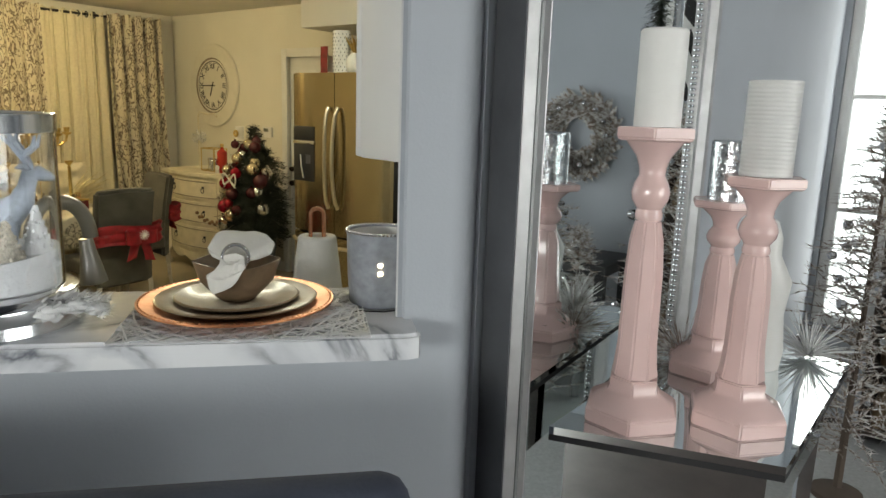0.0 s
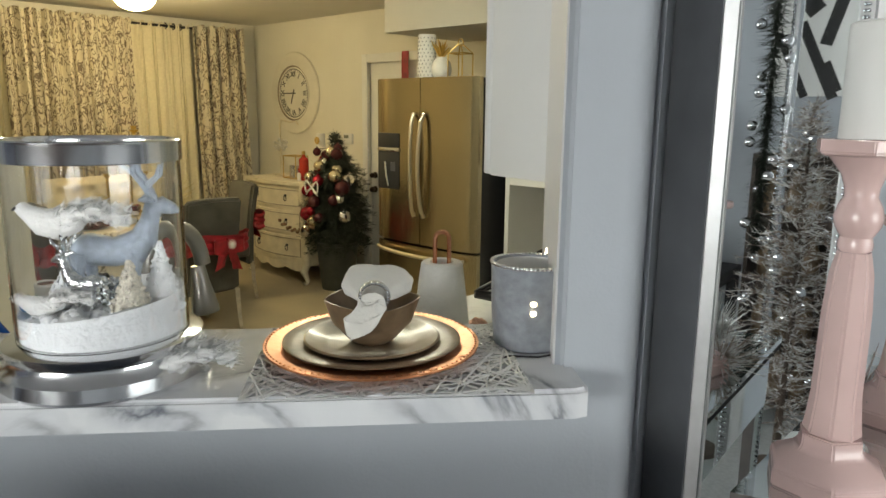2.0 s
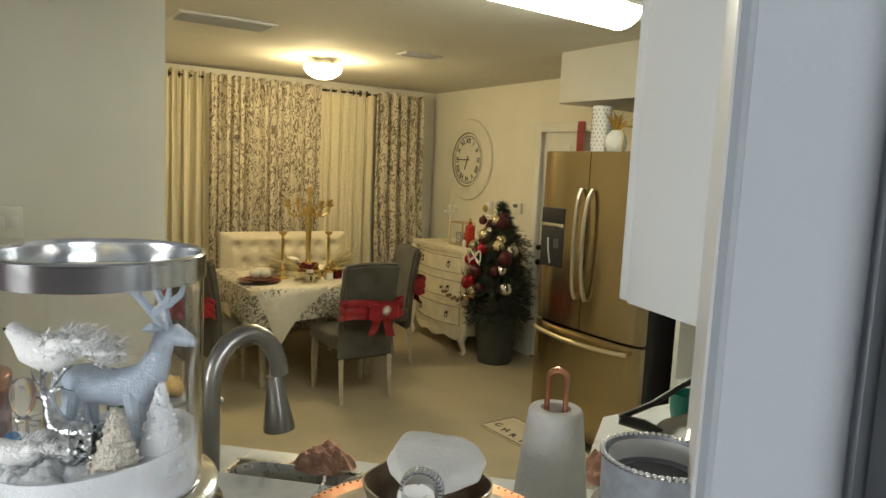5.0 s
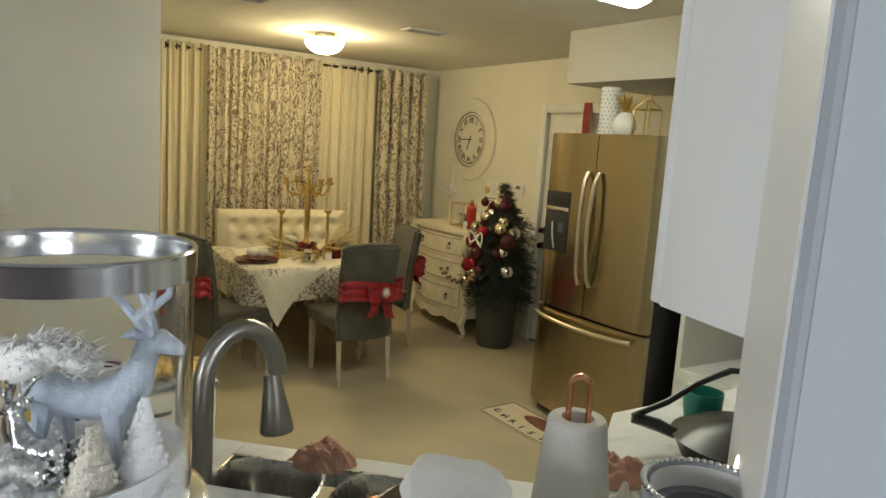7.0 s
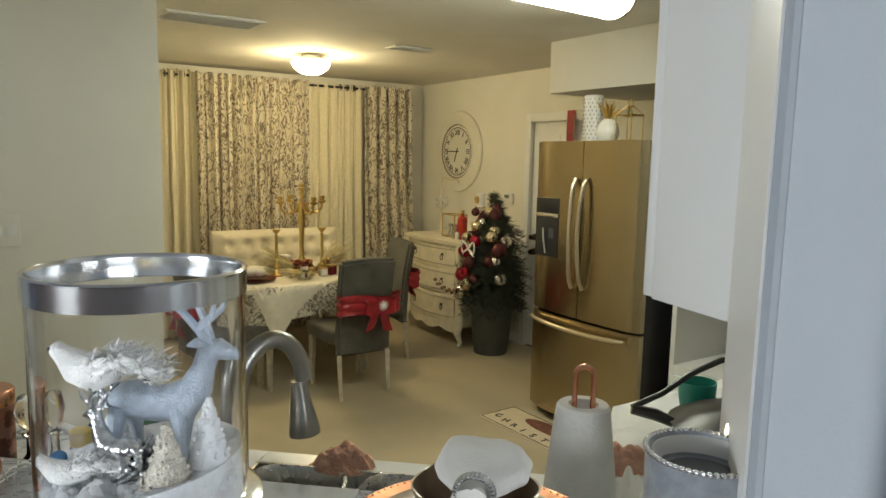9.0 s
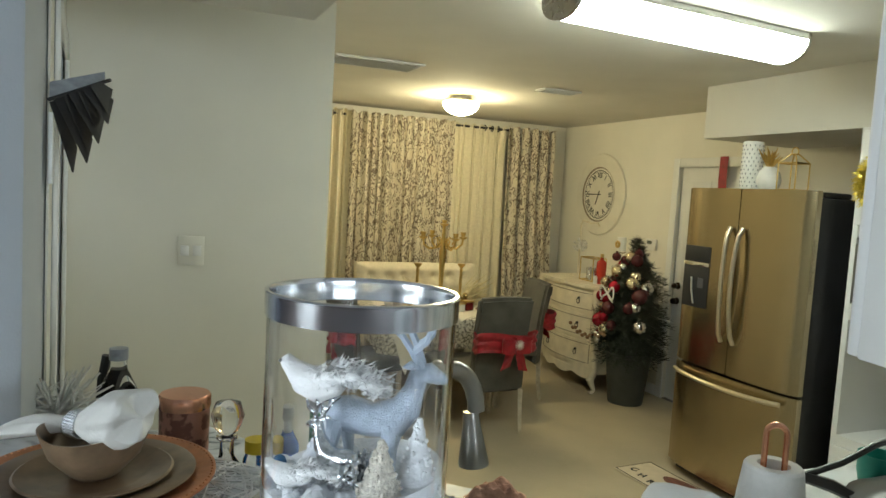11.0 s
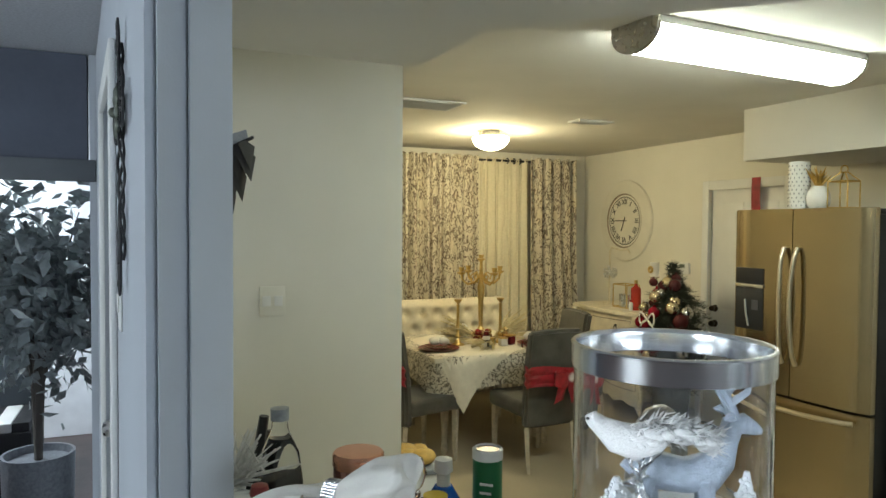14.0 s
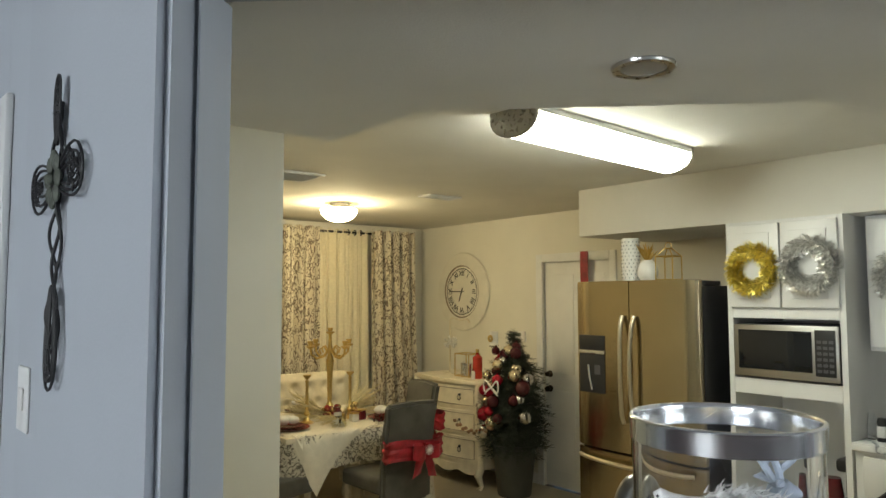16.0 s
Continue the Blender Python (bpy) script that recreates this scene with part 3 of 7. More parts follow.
for q in ((-0.25, 0.25, 0.212, 0.222), (-0.25, 0.25, -0.222, -0.212), (-0.25, -0.24, -0.211, 0.211), (0.24, 0.25, -0.211, 0.211)):
    box(b, q[0], q[1], q[2], q[3], 0.0, 0.007, 0.002)
part("rim", b, M_STEEL, sk)

fc = thing("kitchen_faucet", bar(-0.705, 0.475, KTOP), "brushed nickel gooseneck kitchen faucet with pull-down spray", "faucet")
b = bmesh.new()
lathe(b, [(0, 0), (0.032, 0), (0.03, 0.012), (0.022, 0.05), (0.02, 0.09), (0, 0.09)], 24)
part("base", b, M_FAUCET, fc)
b = bmesh.new()
hd = Vector((0.62, 0.78, 0)).normalized()
neck = [Vector((0, 0, z)) for z in (0.09, 0.15, 0.22, 0.30)]
for i in range(1, 13):
    a = math.pi * i / 12 * 0.97
    neck.append(hd * (0.062 - 0.062 * math.cos(a)) + Vector((0, 0, 0.315 + 0.088 * math.sin(a))))
tube(b, neck, 0.0155, 16)
part("neck", b, M_FAUCET, fc)
b = bmesh.new()
q = hd * 0.126
lathe(b, [(0, 0.004), (0.024, 0.0), (0.031, 0.003), (0.031, 0.012), (0.026, 0.045), (0.0195, 0.085), (0.0165, 0.115), (0.0155, 0.124), (0, 0.124)], 28, pose(q.x, q.y, 0.220, 0, -7, 0) @ Matrix.Diagonal((0.88, 0.88, 0.80, 1)))
part("spray_head", b, M_FAUCET, fc)
b = bmesh.new()
tube(b, [(0.02, 0, 0.07), (0.05, -0.01, 0.08), (0.085, -0.015, 0.115)], [0.011, 0.009, 0.007], 10)
part("lever", b, M_FAUCET, fc)

# upper cabinet on the pier's kitchen side
uc = thing("wall_cabinet", pose(1.284, 1.002, 0, 0, 0, -13), "white wall cabinet hung beside the pass-through", "cabinet")
part("body", boxm(0.0, 0.55, -0.30, -0.0225, 1.457, 2.129, 0.003), M_CAB, uc)
part("door", boxm(0.001, 0.27, -0.022, 0.0, 1.459, 2.12, 0.004), M_CAB, uc)
part("door", boxm(0.275, 0.549, -0.022, 0.0, 1.459, 2.12, 0.004), M_CAB, uc)
b = bmesh.new()
ball(b, (0.24, 0.010, 1.52), 0.012, 12)
part("knob", b, M_STEEL, uc)

# ---- tall column with microwave ----
cx = 3.60
tc = thing("tall_cabinet", pose(cx, 2.12, 0), "white tall cabinet with a microwave shelf and open niche", "cabinet")
W = 0.635
for y0 in (0.0, W - 0.03):
    part("side_panel", boxm(0, 0.84, y0, y0 + 0.03, 0, 2.104), M_CAB, tc)
for z0, z1 in ((0.0, 0.12), (0.50, 0.55), (1.14, 1.225), (1.56, 1.61), (2.07, 2.104)):
    part("shelf", boxm(0.0, 0.84, 0.031, W - 0.031, z0, z1), M_CAB, tc)
for x0, z0, z1 in ((0.55, 0.551, 1.139), (0.60, 1.2255, 1.5595)):
    part("back_panel", boxm(x0, 0.84, 0.031, W - 0.031, z0, z1), M_CAB, tc)
part("face_frame", boxm(0.003, 0.018, 0.031, W - 0.031, 1.6105, 2.0695), M_CAB, tc)
part("face_frame", boxm(0.003, 0.018, 0.031, W - 0.031, 0.1205, 0.4995), M_CAB, tc)
for z0, z1 in ((1.62, 2.085), (0.13, 0.50)):
    for y0 in (0.022, 0.322):
        b = boxm(-0.022, -0.001, y0, y0 + 0.29, z0, z1, 0.005)
        part("door", b, M_CAB, tc)
        part("raised_panel", boxm(-0.029, -0.0225, y0 + 0.05, y0 + 0.24, z0 + 0.05, z1 - 0.05, 0.003), M_CAB, tc)

mw = thing("microwave_oven", pose(cx + 0.0, 2.155, 1.226), "stainless steel microwave oven with a black glass door", "microwave")
part("case", boxm(0.0, 0.42, 0.0, 0.56, 0.012, 0.30, 0.006), M_BLACK, mw)
part("front_frame", boxm(-0.02, -0.0005, 0.0, 0.56, 0.012, 0.30, 0.004), mat("smooth_steel", (0.50, 0.49, 0.47), 0.38, 1.0, vary=0.02), mw)
part("door_glass", boxm(-0.024, -0.0205, 0.13, 0.53, 0.055, 0.27, 0.002), mat("black_glass", (0.012, 0.013, 0.015), 0.06, vary=0.0), mw)
part("control_panel", boxm(-0.024, -0.0205, 0.012, 0.115, 0.04, 0.28, 0.002), M_BLACK, mw)
for r in range(6):
    for c in range(3):
        part("button", boxm(-0.0262, -0.0243, 0.022 + c * 0.03, 0.044 + c * 0.03, 0.06 + r * 0.03, 0.076 + r * 0.03), M_SOAPY, mw)

up = thing("upper_cabinet", pose(3.78, 1.28, 1.40), "white upper cabinet with a panelled door", "cabinet")
part("body", boxm(0.0, 0.66, 0.0, 0.80, 0, 0.70), M_CAB, up)
for y0 in (0.02, 0.42):
    part("door", boxm(-0.021, -0.001, y0, y0 + 0.37, 0.02, 0.68, 0.005), M_CAB, up)
    part("raised_panel", boxm(-0.028, -0.0215, y0 + 0.06, y0 + 0.31, 0.08, 0.62, 0.003), M_CAB, up)
lo = thing("base_cabinet", pose(3.62, 1.28, 0), "white base cabinet with drawers under a pale worktop", "cabinet")
part("body", boxm(0.0, 0.82, 0.0, 0.832, 0.1, 0.915), M_CAB, lo)
part("plinth", boxm(0.06, 0.8, 0.01, 0.82, 0, 0.099), M_BLACKM, lo)
for y0 in (0.02, 0.42):
    part("drawer", boxm(-0.02, -0.001, y0, y0 + 0.37, 0.70, 0.89, 0.004), M_CAB, lo)
    part("door", boxm(-0.02, -0.001, y0, y0 + 0.37, 0.12, 0.68, 0.004), M_CAB, lo)
solid("corner_worktop", boxm(3.59, 4.45, 1.262, 2.116, 0.916, 0.955, 0.004), M_MARBLE, "pale laminate worktop beside the tall cabinet", "countertop")


def wreath(name, m, R, r, n, material, label, w=0.0024):
    """A tinsel ring: short strips scattered round a torus, with a wire core."""
    rng = random.Random(n)
    th = thing(name, m, label, "wreath")
    b = bmesh.new()
    tube(b, [(0, R * math.cos(2 * math.pi * i / 32), R * math.sin(2 * math.pi * i / 32)) for i in range(32)], r * 0.35, 6, True)
    part("ring", b, material, th)
    b = bmesh.new()
    for i in range(n):
        a, q = rng.uniform(0, 2 * math.pi), rng.uniform(0, 2 * math.pi)
        c = Vector((0, math.cos(a), math.sin(a)))
        out = (c * math.cos(q) + Vector((1, 0, 0)) * math.sin(q)).normalized()
        base = c * R + out * r * rng.uniform(0.15, 0.75)
        side = out.cross(Vector((rng.random(), rng.random(), rng.random()))).normalized()
        tip = base + out * r * rng.uniform(0.1, 0.55) + side * r * 0.33
        sw = out.cross(side).normalized() * w
        vs = [b.verts.new(p) for p in (base - sw, base + sw, tip + sw * 0.7, tip - sw * 0.7)]
        b.faces.new(vs)
    part("tinsel", b, material, th)
    return th


wreath("tinsel_wreath", pose(3.548, 2.58, 1.83), 0.105, 0.050, 5200, M_TINSELG, "gold tinsel wreath hung on a white cabinet door")
wreath("tinsel_wreath", pose(3.548, 2.275, 1.842), 0.108, 0.054, 5200, M_TINSELS, "silver tinsel wreath hung on a white cabinet door")
wreath("tinsel_wreath", pose(3.735, 1.89, 1.78), 0.108, 0.054, 3600, M_TINSELS, "silver tinsel wreath hung on an upper cabinet")


def bottle(name, m, prof, material, label, cap=None, cap_mat=None, band=None, band_mat=None, cat="bottle"):
    th = thing(name, m, label, cat)
    b = bmesh.new()
    lathe(b, prof, 28)
    part("body", b, material, th)
    if cap:
        b = bmesh.new()
        lathe(b, cap, 24)
        part("cap", b, cap_mat, th)
    if band:
        b = bmesh.new()
        lathe(b, band, 28)
        part("label_band", b, band_mat, th)
    return th


bottle("jar", pose(3.85, 2.32, 0.551), [(0, 0), (0.05, 0), (0.052, 0.06), (0.04, 0.15), (0, 0.15)], M_BURG, "dark red coffee canister on the niche shelf", cat="canister")
cm = thing("coffee_maker", pose(3.86, 2.20, 0.551), "black pod coffee maker on the niche shelf", "coffee maker")
part("base", boxm(-0.09, 0.09, -0.028, 0.075, 0.0, 0.05, 0.012), M_BLACK, cm)
part("column", boxm(0.02, 0.09, -0.02, 0.07, 0.0505, 0.2, 0.012), M_BLACK, cm)
part("head", boxm(-0.09, 0.09, -0.028, 0.075, 0.2005, 0.27, 0.02), M_BLACK, cm)
bottle("spice_jar", pose(3.72, 2.02, 0.956), [(0, 0), (0.024, 0), (0.024, 0.10), (0.018, 0.115), (0, 0.115)], M_BLACK, "small dark bottle with a pale label on the worktop", band=[(0.0245, 0.02), (0.0248, 0.021), (0.0248, 0.075), (0.0245, 0.076)], band_mat=M_WHITE)
bottle("spice_jar", pose(3.75, 2.08, 0.956), [(0, 0), (0.02, 0), (0.022, 0.05), (0.014, 0.13), (0, 0.13)], M_CLEARP, "clear bottle standing on the worktop")

# ---- refrigerator ----
fr = thing("refrigerator", pose(3.40, 2.84, 0), "stainless french-door refrigerator with bottom freezer and dispenser", "refrigerator")
part("cabinet", boxm(0.085, 0.80, 0.008, 0.902, 0.05, 1.745, 0.006), M_BLACK, fr)
part("hinge_cover", boxm(0.10, 0.30, 0.01, 0.09, 1.746, 1.775, 0.008), M_BLACK, fr)
part("hinge_cover", boxm(0.10, 0.30, 0.82, 0.90, 1.746, 1.775, 0.008), M_BLACK, fr)
part("plinth", boxm(0.10, 0.75, 0.02, 0.89, 0.0, 0.049), M_BLACKM, fr)


def bowed(y0, y1, z0, z1, hole=None):
    """A fridge door slab whose front swells a little in plan."""
    b = bmesh.new()
    n = 14
    pts = []
    for i in range(n + 1):
        y = y0 + (y1 - y0) * i / n
        k = (y / 0.91 - 0.5) * 2
        pts.append((0.020 * k * k + 0.030 * abs(k) ** 9 - 0.001, y))
    prism(b, pts + [(0.08, y1), (0.08, y0)], z0, z1)
    bmesh.ops.bevel(b, geom=[e for e in b.edges if min(e.verts[0].co.x, e.verts[1].co.x) < 0.05 and (abs(e.verts[0].co.z - e.verts[1].co.z) < 1e-4 or (abs(e.verts[0].co.y - e.verts[1].co.y) < 1e-4 and e.verts[0].co.y in (y0, y1)))], offset=0.004, segments=2, affect="EDGES")
    return b


part("right_door", bowed(0.004, 0.452, 0.715, 1.78), M_FRIDGE, fr)
ld = part("left_door", bowed(0.458, 0.906, 0.715, 1.78), M_FRIDGE, fr)
part("freezer_drawer", bowed(0.004, 0.906, 0.06, 0.70), M_FRIDGE, fr)
part("dispenser_display", boxm(-0.004, 0.01, 0.65, 0.855, 1.335, 1.43, 0.003), M_BLACK, fr)
part("dispenser_shelf", boxm(-0.008, 0.01, 0.648, 0.857, 1.31, 1.334, 0.003), M_CHROME, fr)
part("dispenser_recess", boxm(-0.003, 0.012, 0.65, 0.855, 1.06, 1.309, 0.003), mat("dark_grey_recess", (0.018, 0.018, 0.02), 0.5), fr)
b = bmesh.new()
tube(b, [(-0.006, 0.75, 1.08), (-0.012, 0.765, 1.16), (-0.01, 0.775, 1.24)], 0.008, 8)
part("dispenser_paddle", b, M_CHROME, fr)
part("dispenser_tag", boxm(-0.006, -0.0035, 0.685, 0.73, 1.18, 1.24), M_SOAPY, fr)
for y in (0.41, 0.50):
    b = bmesh.new()
    pts = []
    for i in range(15):
        t = i / 14
        pts.append((-0.012 - 0.046 * math.sin(math.pi * t) ** 0.45, y + (-0.01 if y > 0.45 else 0.01) * math.sin(math.pi * t), 0.90 + 0.66 * t))
    tube(b, pts, 0.013, 10)
    part("door_handle", b, M_HANDLE, fr)
b = bmesh.new()
tube(b, [(-0.012 - 0.05 * math.sin(math.pi * i / 14) ** 0.5, 0.06 + 0.79 * i / 14, 0.66 - 0.012 * math.sin(math.pi * i / 14)) for i in range(15)], 0.013, 10)
part("freezer_handle", b, M_HANDLE, fr)

vz = thing("cylinder_vase", pose(3.55, 3.385, 1.781), "white cylinder vase with grey dots on the refrigerator", "vase")
b = bmesh.new()
lathe(b, [(0, 0.002), (0.055, 0.002), (0.057, 0.01), (0.057, 0.27), (0.053, 0.275), (0.05, 0.26), (0, 0.26)], 30)
part("body", b, M_WHITE, vz)
b = bmesh.new()
for r in range(11):
    for k in range(14):
        a = 2 * math.pi * (k + 0.5 * (r % 2)) / 14
        ball(b, (0.0575 * math.cos(a), 0.0575 * math.sin(a), 0.02 + r * 0.023), 0.0058, 6, (0.5, 0.5, 1))
part("dots", b, mat("grey_enamel", (0.25, 0.25, 0.26), 0.4), vz)
pa = thing("ceramic_pineapple", pose(3.56, 3.265, 1.7815), "white ceramic pineapple with a gold crown", "ornament")
b = bmesh.new()
lathe(b, [(0, 0), (0.045, 0.002), (0.062, 0.03), (0.066, 0.06), (0.055, 0.10), (0.03, 0.13), (0, 0.132)], 24)
part("body", b, mat("quilted_white_ceramic", (0.78, 0.77, 0.73), 0.35, bump=1.0, bscale=70), pa)
b = bmesh.new()
rng = random.Random(5)
for k in range(14):
    a, l = 2 * math.pi * k / 14, rng.uniform(0.05, 0.11)
    d = Vector((math.cos(a), math.sin(a), 0))
    o = 0.015 + 0.03 * (k % 3) / 2
    tube(b, [d * 0.008 + Vector((0, 0, 0.13)), d * o + Vector((0, 0, 0.13 + l * 0.6)), d * (o + 0.025) + Vector((0, 0, 0.13 + l))], [0.008, 0.007, 0.001], 5)
part("crown", b, M_GOLD, pa)
ln = thing("wire_lantern", pose(3.60, 3.14, 1.7815), "small gold wire lantern on the refrigerator", "lantern")
b = bmesh.new()
for x in (-0.05, 0.05):
    for y in (-0.06, 0.06):
        tube(b, [(x, y, 0), (x, y, 0.15), (x * 0.25, y * 0.25, 0.20)], 0.004, 6)
for z, k in ((0.004, 1), (0.15, 1), (0.20, 0.25)):
    q = [(-0.05 * k, -0.06 * k, z), (0.05 * k, -0.06 * k, z), (0.05 * k, 0.06 * k, z), (-0.05 * k, 0.06 * k, z)]
    tube(b, q, 0.004, 6, True)
part("cage", b, M_GOLD, ln)
b = bmesh.new()
tube(b, arc((0, 0, 0.215), 0.022, -30, 210, 10, "yz"), 0.0035, 6)
part("ring", b, M_GOLD, ln)
rb = bmesh.new()
sheet(rb, 6, 14, lambda u, v: (4.436 - 0.004 * math.sin(9 * v), 4.47 + 0.085 * u, 2.068 - 0.75 * v), 0.002)
solid("red_ribbon", rb, M_RED, "red satin ribbon hanging down the back door", "ribbon")
# ---- dining corner ----
# curtains
rod = thing("curtain_rod", pose(0, 6.72, 2.335), "dark metal curtain rod with ring finials above the window", "curtain rod")
b = bmesh.new()
tube(b, [(1.48, 0, 0), (4.22, 0, 0)], 0.012, 10)
part("pole", b, M_BLACKM, rod)
for x in (1.51, 4.18):
    part("bracket", boxm(x - 0.01, x + 0.01, -0.01, 0.137, -0.03, 0.005), M_BLACKM, rod)
for x in (1.60, 1.69, 1.78, 1.86, 1.94, 2.02, 3.42, 3.5, 3.57):
    b = bmesh.new()
    tube(b, arc((x, 0, 0), 0.026, 0, 330, 12, "yz"), 0.006, 6)
    part("ring", b, M_BLACKM, rod)


def curtain(name, x0, x1, y, z0, z1, folds, depth, material, label, pull=0.0, seed=1):
    rng = random.Random(seed)
    ph = [rng.uniform(0, 6.28) for _ in range(4)]

    def f(u, v):
        z = z1 + (z0 - z1) * v
        w = 2 * math.pi * folds * u
        sway = pull * max(0, v - 0.45) ** 1.3
        x = x0 + (x1 - x0) * u + 0.012 * math.sin(2 * w + ph[0]) * (0.4 + v) + sway * (0.35 + 0.65 * u)
        yy = y - depth * (0.5 + 0.5 * math.sin(w + ph[1] + 0.6 * math.sin(2.1 * v + ph[2]))) * (0.65 + 0.45 * v) - 0.012 * math.sin(2.7 * w + ph[3])
        return (x, yy, z + (0.012 * math.cos(w) if v < 0.02 else 0))

    b = bmesh.new()
    sheet(b, int(folds * 14), 26, f, along=(0, 0.004, 0))
    return solid(name, b, material, label, "curtain", None, "dining window curtains")


curtain("sheer_curtain", 1.52, 2.06, 6.72, 0.02, 2.375, 6, 0.06, M_SHEER, "cream sheer curtain hanging from a dark rod", 0, 1)
curtain("floral_curtain", 2.02, 3.06, 6.68, 0.02, 2.36, 9, 0.105, M_DRAPE, "cream curtain with a brown branching print, hanging in deep folds", 0, 2)
curtain("sheer_curtain", 3.03, 3.66, 6.735, 0.02, 2.36, 7, 0.05, M_SHEER, "cream sheer curtain hanging from a dark rod", 0, 3)
curtain("floral_curtain", 3.63, 4.19, 6.68, 0.45, 2.36, 5, 0.105, M_DRAPE, "printed curtain drawn aside over the chest of drawers", 0.12, 4)


def chair():
    th = thing("dining_chair", pose(0, 0, 0), "grey velvet dining chair with a red satin bow", "chair", "chairs round the table")
    b = bmesh.new()
    box(b, -0.225, 0.225, -0.20, 0.24, 0.37, 0.48, 0.03, 3)
    part("seat", b, M_VELVET, th)
    b = bmesh.new()
    n = 10

    def back(u, v):
        x = -0.215 + 0.43 * u
        z = 0.30 + 0.66 * v
        y = -0.235 - 0.075 * v * v - 0.012 * math.cos(math.pi * (u - 0.5))
        return (x * (1 - 0.015 * (1 - v)), y, z + 0.012 * math.sin(math.pi * u) * v)
    sheet(b, n, 10, back, 0.065)
    bmesh.ops.bevel(b, geom=[e for e in b.edges if len(e.link_faces) == 2 and e.calc_face_angle(0) > 1.0], offset=0.02, segments=3, affect="EDGES")
    part("backrest", b, M_VELVET, th)
    for x in (-0.19, 0.19):
        b = bmesh.new()
        tube(b, [(x, -0.255, 0.0), (x, -0.235, 0.15), (x, -0.225, 0.31)], [0.016, 0.019, 0.023], 4)
        part("leg", b, M_LEG, th)
        b = bmesh.new()
        tube(b, [(x, 0.20, 0.0), (x, 0.20, 0.37)], [0.016, 0.026], 4)
        part("leg", b, M_LEG, th)
    # sash: a band round the backrest, a bow and two tails
    b = bmesh.new()

    def band(u, v):
        a = 2 * math.pi * u
        k = (abs(math.cos(a)) ** 6 + abs(math.sin(a)) ** 6) ** (-1 / 6)
        z = 0.60 + 0.135 * v + 0.012 * math.sin(3 * a + 2)
        yc = -0.262 - 0.03 * ((z - 0.3) / 0.66) * 1.2
        puff = 0.004 + 0.006 * math.sin(5 * math.pi * v + 2 * a)
        return (k * (0.226 + puff) * math.cos(a), yc - 0.012 + k * (0.052 + puff) * math.sin(a), z)
    sheet(b, 48, 7, band)
    bmesh.ops.remove_doubles(b, verts=b.verts, dist=1e-5)
    part("sash", b, M_RED, th)
    for s in (-1, 1):
        b = bmesh.new()

        def loop(u, v, s=s):
            a = 2 * math.pi * u
            return (0.04 + s * (0.055 + 0.06 * math.cos(a)), -0.375 + 0.028 * math.sin(a) - 0.01 * math.cos(a), 0.66 + (v - 0.5) * (0.09 - 0.03 * math.cos(a) * 0) + 0.01 * math.sin(6 * v + a))
        sheet(b, 20, 6, loop)
        part("bow_loop", b, M_RED, th)
        b = bmesh.new()
        sheet(b, 5, 10, lambda u, v, s=s: (0.04 + s * (0.02 + 0.05 * v) + (u - 0.5) * (0.04 + 0.05 * v), -0.365 + 0.01 * math.sin(5 * v + 3 * u), 0.66 - 0.17 * v - 0.02 * u * s), 0.002)
        part("bow_tail", b, M_RED, th)
    b = bmesh.new()
    for k in range(6):
        a = math.pi * k / 6
        d = Vector((math.cos(a), 0, math.sin(a))) * 0.035
        c = Vector((0.045, -0.41, 0.67))
        tube(b, [c - d, c + d], 0.003, 5)
    part("snowflake_brooch", b, M_WHITE, th, "white snowflake brooch")
    return th


c0 = chair()
c0.matrix_basis = pose(2.585, 4.76, 0, 0, 0, 3)
copy_thing(c0, pose(3.10, 5.40, 0, 0, 0, 86))
copy_thing(c0, pose(1.82, 5.07, 0, 0, 0, -76))

tb = thing("dining_table", pose(2.46, 5.46, 0), "cream dining table under two draped cloths", "table")
b = bmesh.new()
box(b, -0.56, 0.56, -0.52, 0.52, 0.70, 0.74, 0.01)
part("tabletop", b, M_CREAM, tb)
for x in (-0.42, 0.42):
    for y in (-0.38, 0.38):
        b = bmesh.new()
        lathe(b, [(0, 0), (0.02, 0), (0.028, 0.05), (0.02, 0.1), (0.034, 0.35), (0.026, 0.5), (0.04, 0.56), (0.04, 0.70), (0, 0.70)], 14, pose(x, y, 0))
        part("leg", b, M_LEG, tb)


def cloth(name, half, drop, turn, material, label, lift, wide=0.0):
    """A square cloth laid on the table top that hangs over its edge; corners hang lowest."""
    b = bmesh.new()
    hx, hy = 0.57, 0.53

    def f(u, v):
        a = 2 * math.pi * u
        e = (abs(math.cos(a)) ** 8 + abs(math.sin(a)) ** 8) ** (-1 / 8)
        ex, ey = hx * e * math.cos(a), hy * e * math.sin(a)
        redge = math.hypot(ex, ey)
        aa = a - turn
        rc = half / max(abs(math.cos(aa)), abs(math.sin(aa)))
        if wide:
            rc = 1 / (abs(math.cos(aa)) / half + abs(math.sin(aa)) / wide)
        r = rc * v
        ux, uy = ex / redge, ey / redge
        if r <= redge:
            return (ux * r, uy * r, 0.7415 + lift)
        h = r - redge
        wob = 0.02 * math.sin(9 * a + 1) * min(1, h / 0.15) + 0.012 * math.sin(17 * a) * min(1, h / 0.2)
        out = 0.006 + lift + 0.02 * (1 - math.exp(-h * 12)) + wob
        return (ux * (redge + out), uy * (redge + out), 0.7415 + lift - h * 0.96)
    sheet(b, 96, 34, f)
    bmesh.ops.remove_doubles(b, verts=b.verts, dist=1e-4)
    return solid(name, b, material, label, "tablecloth", pose(2.46, 5.46, 0))


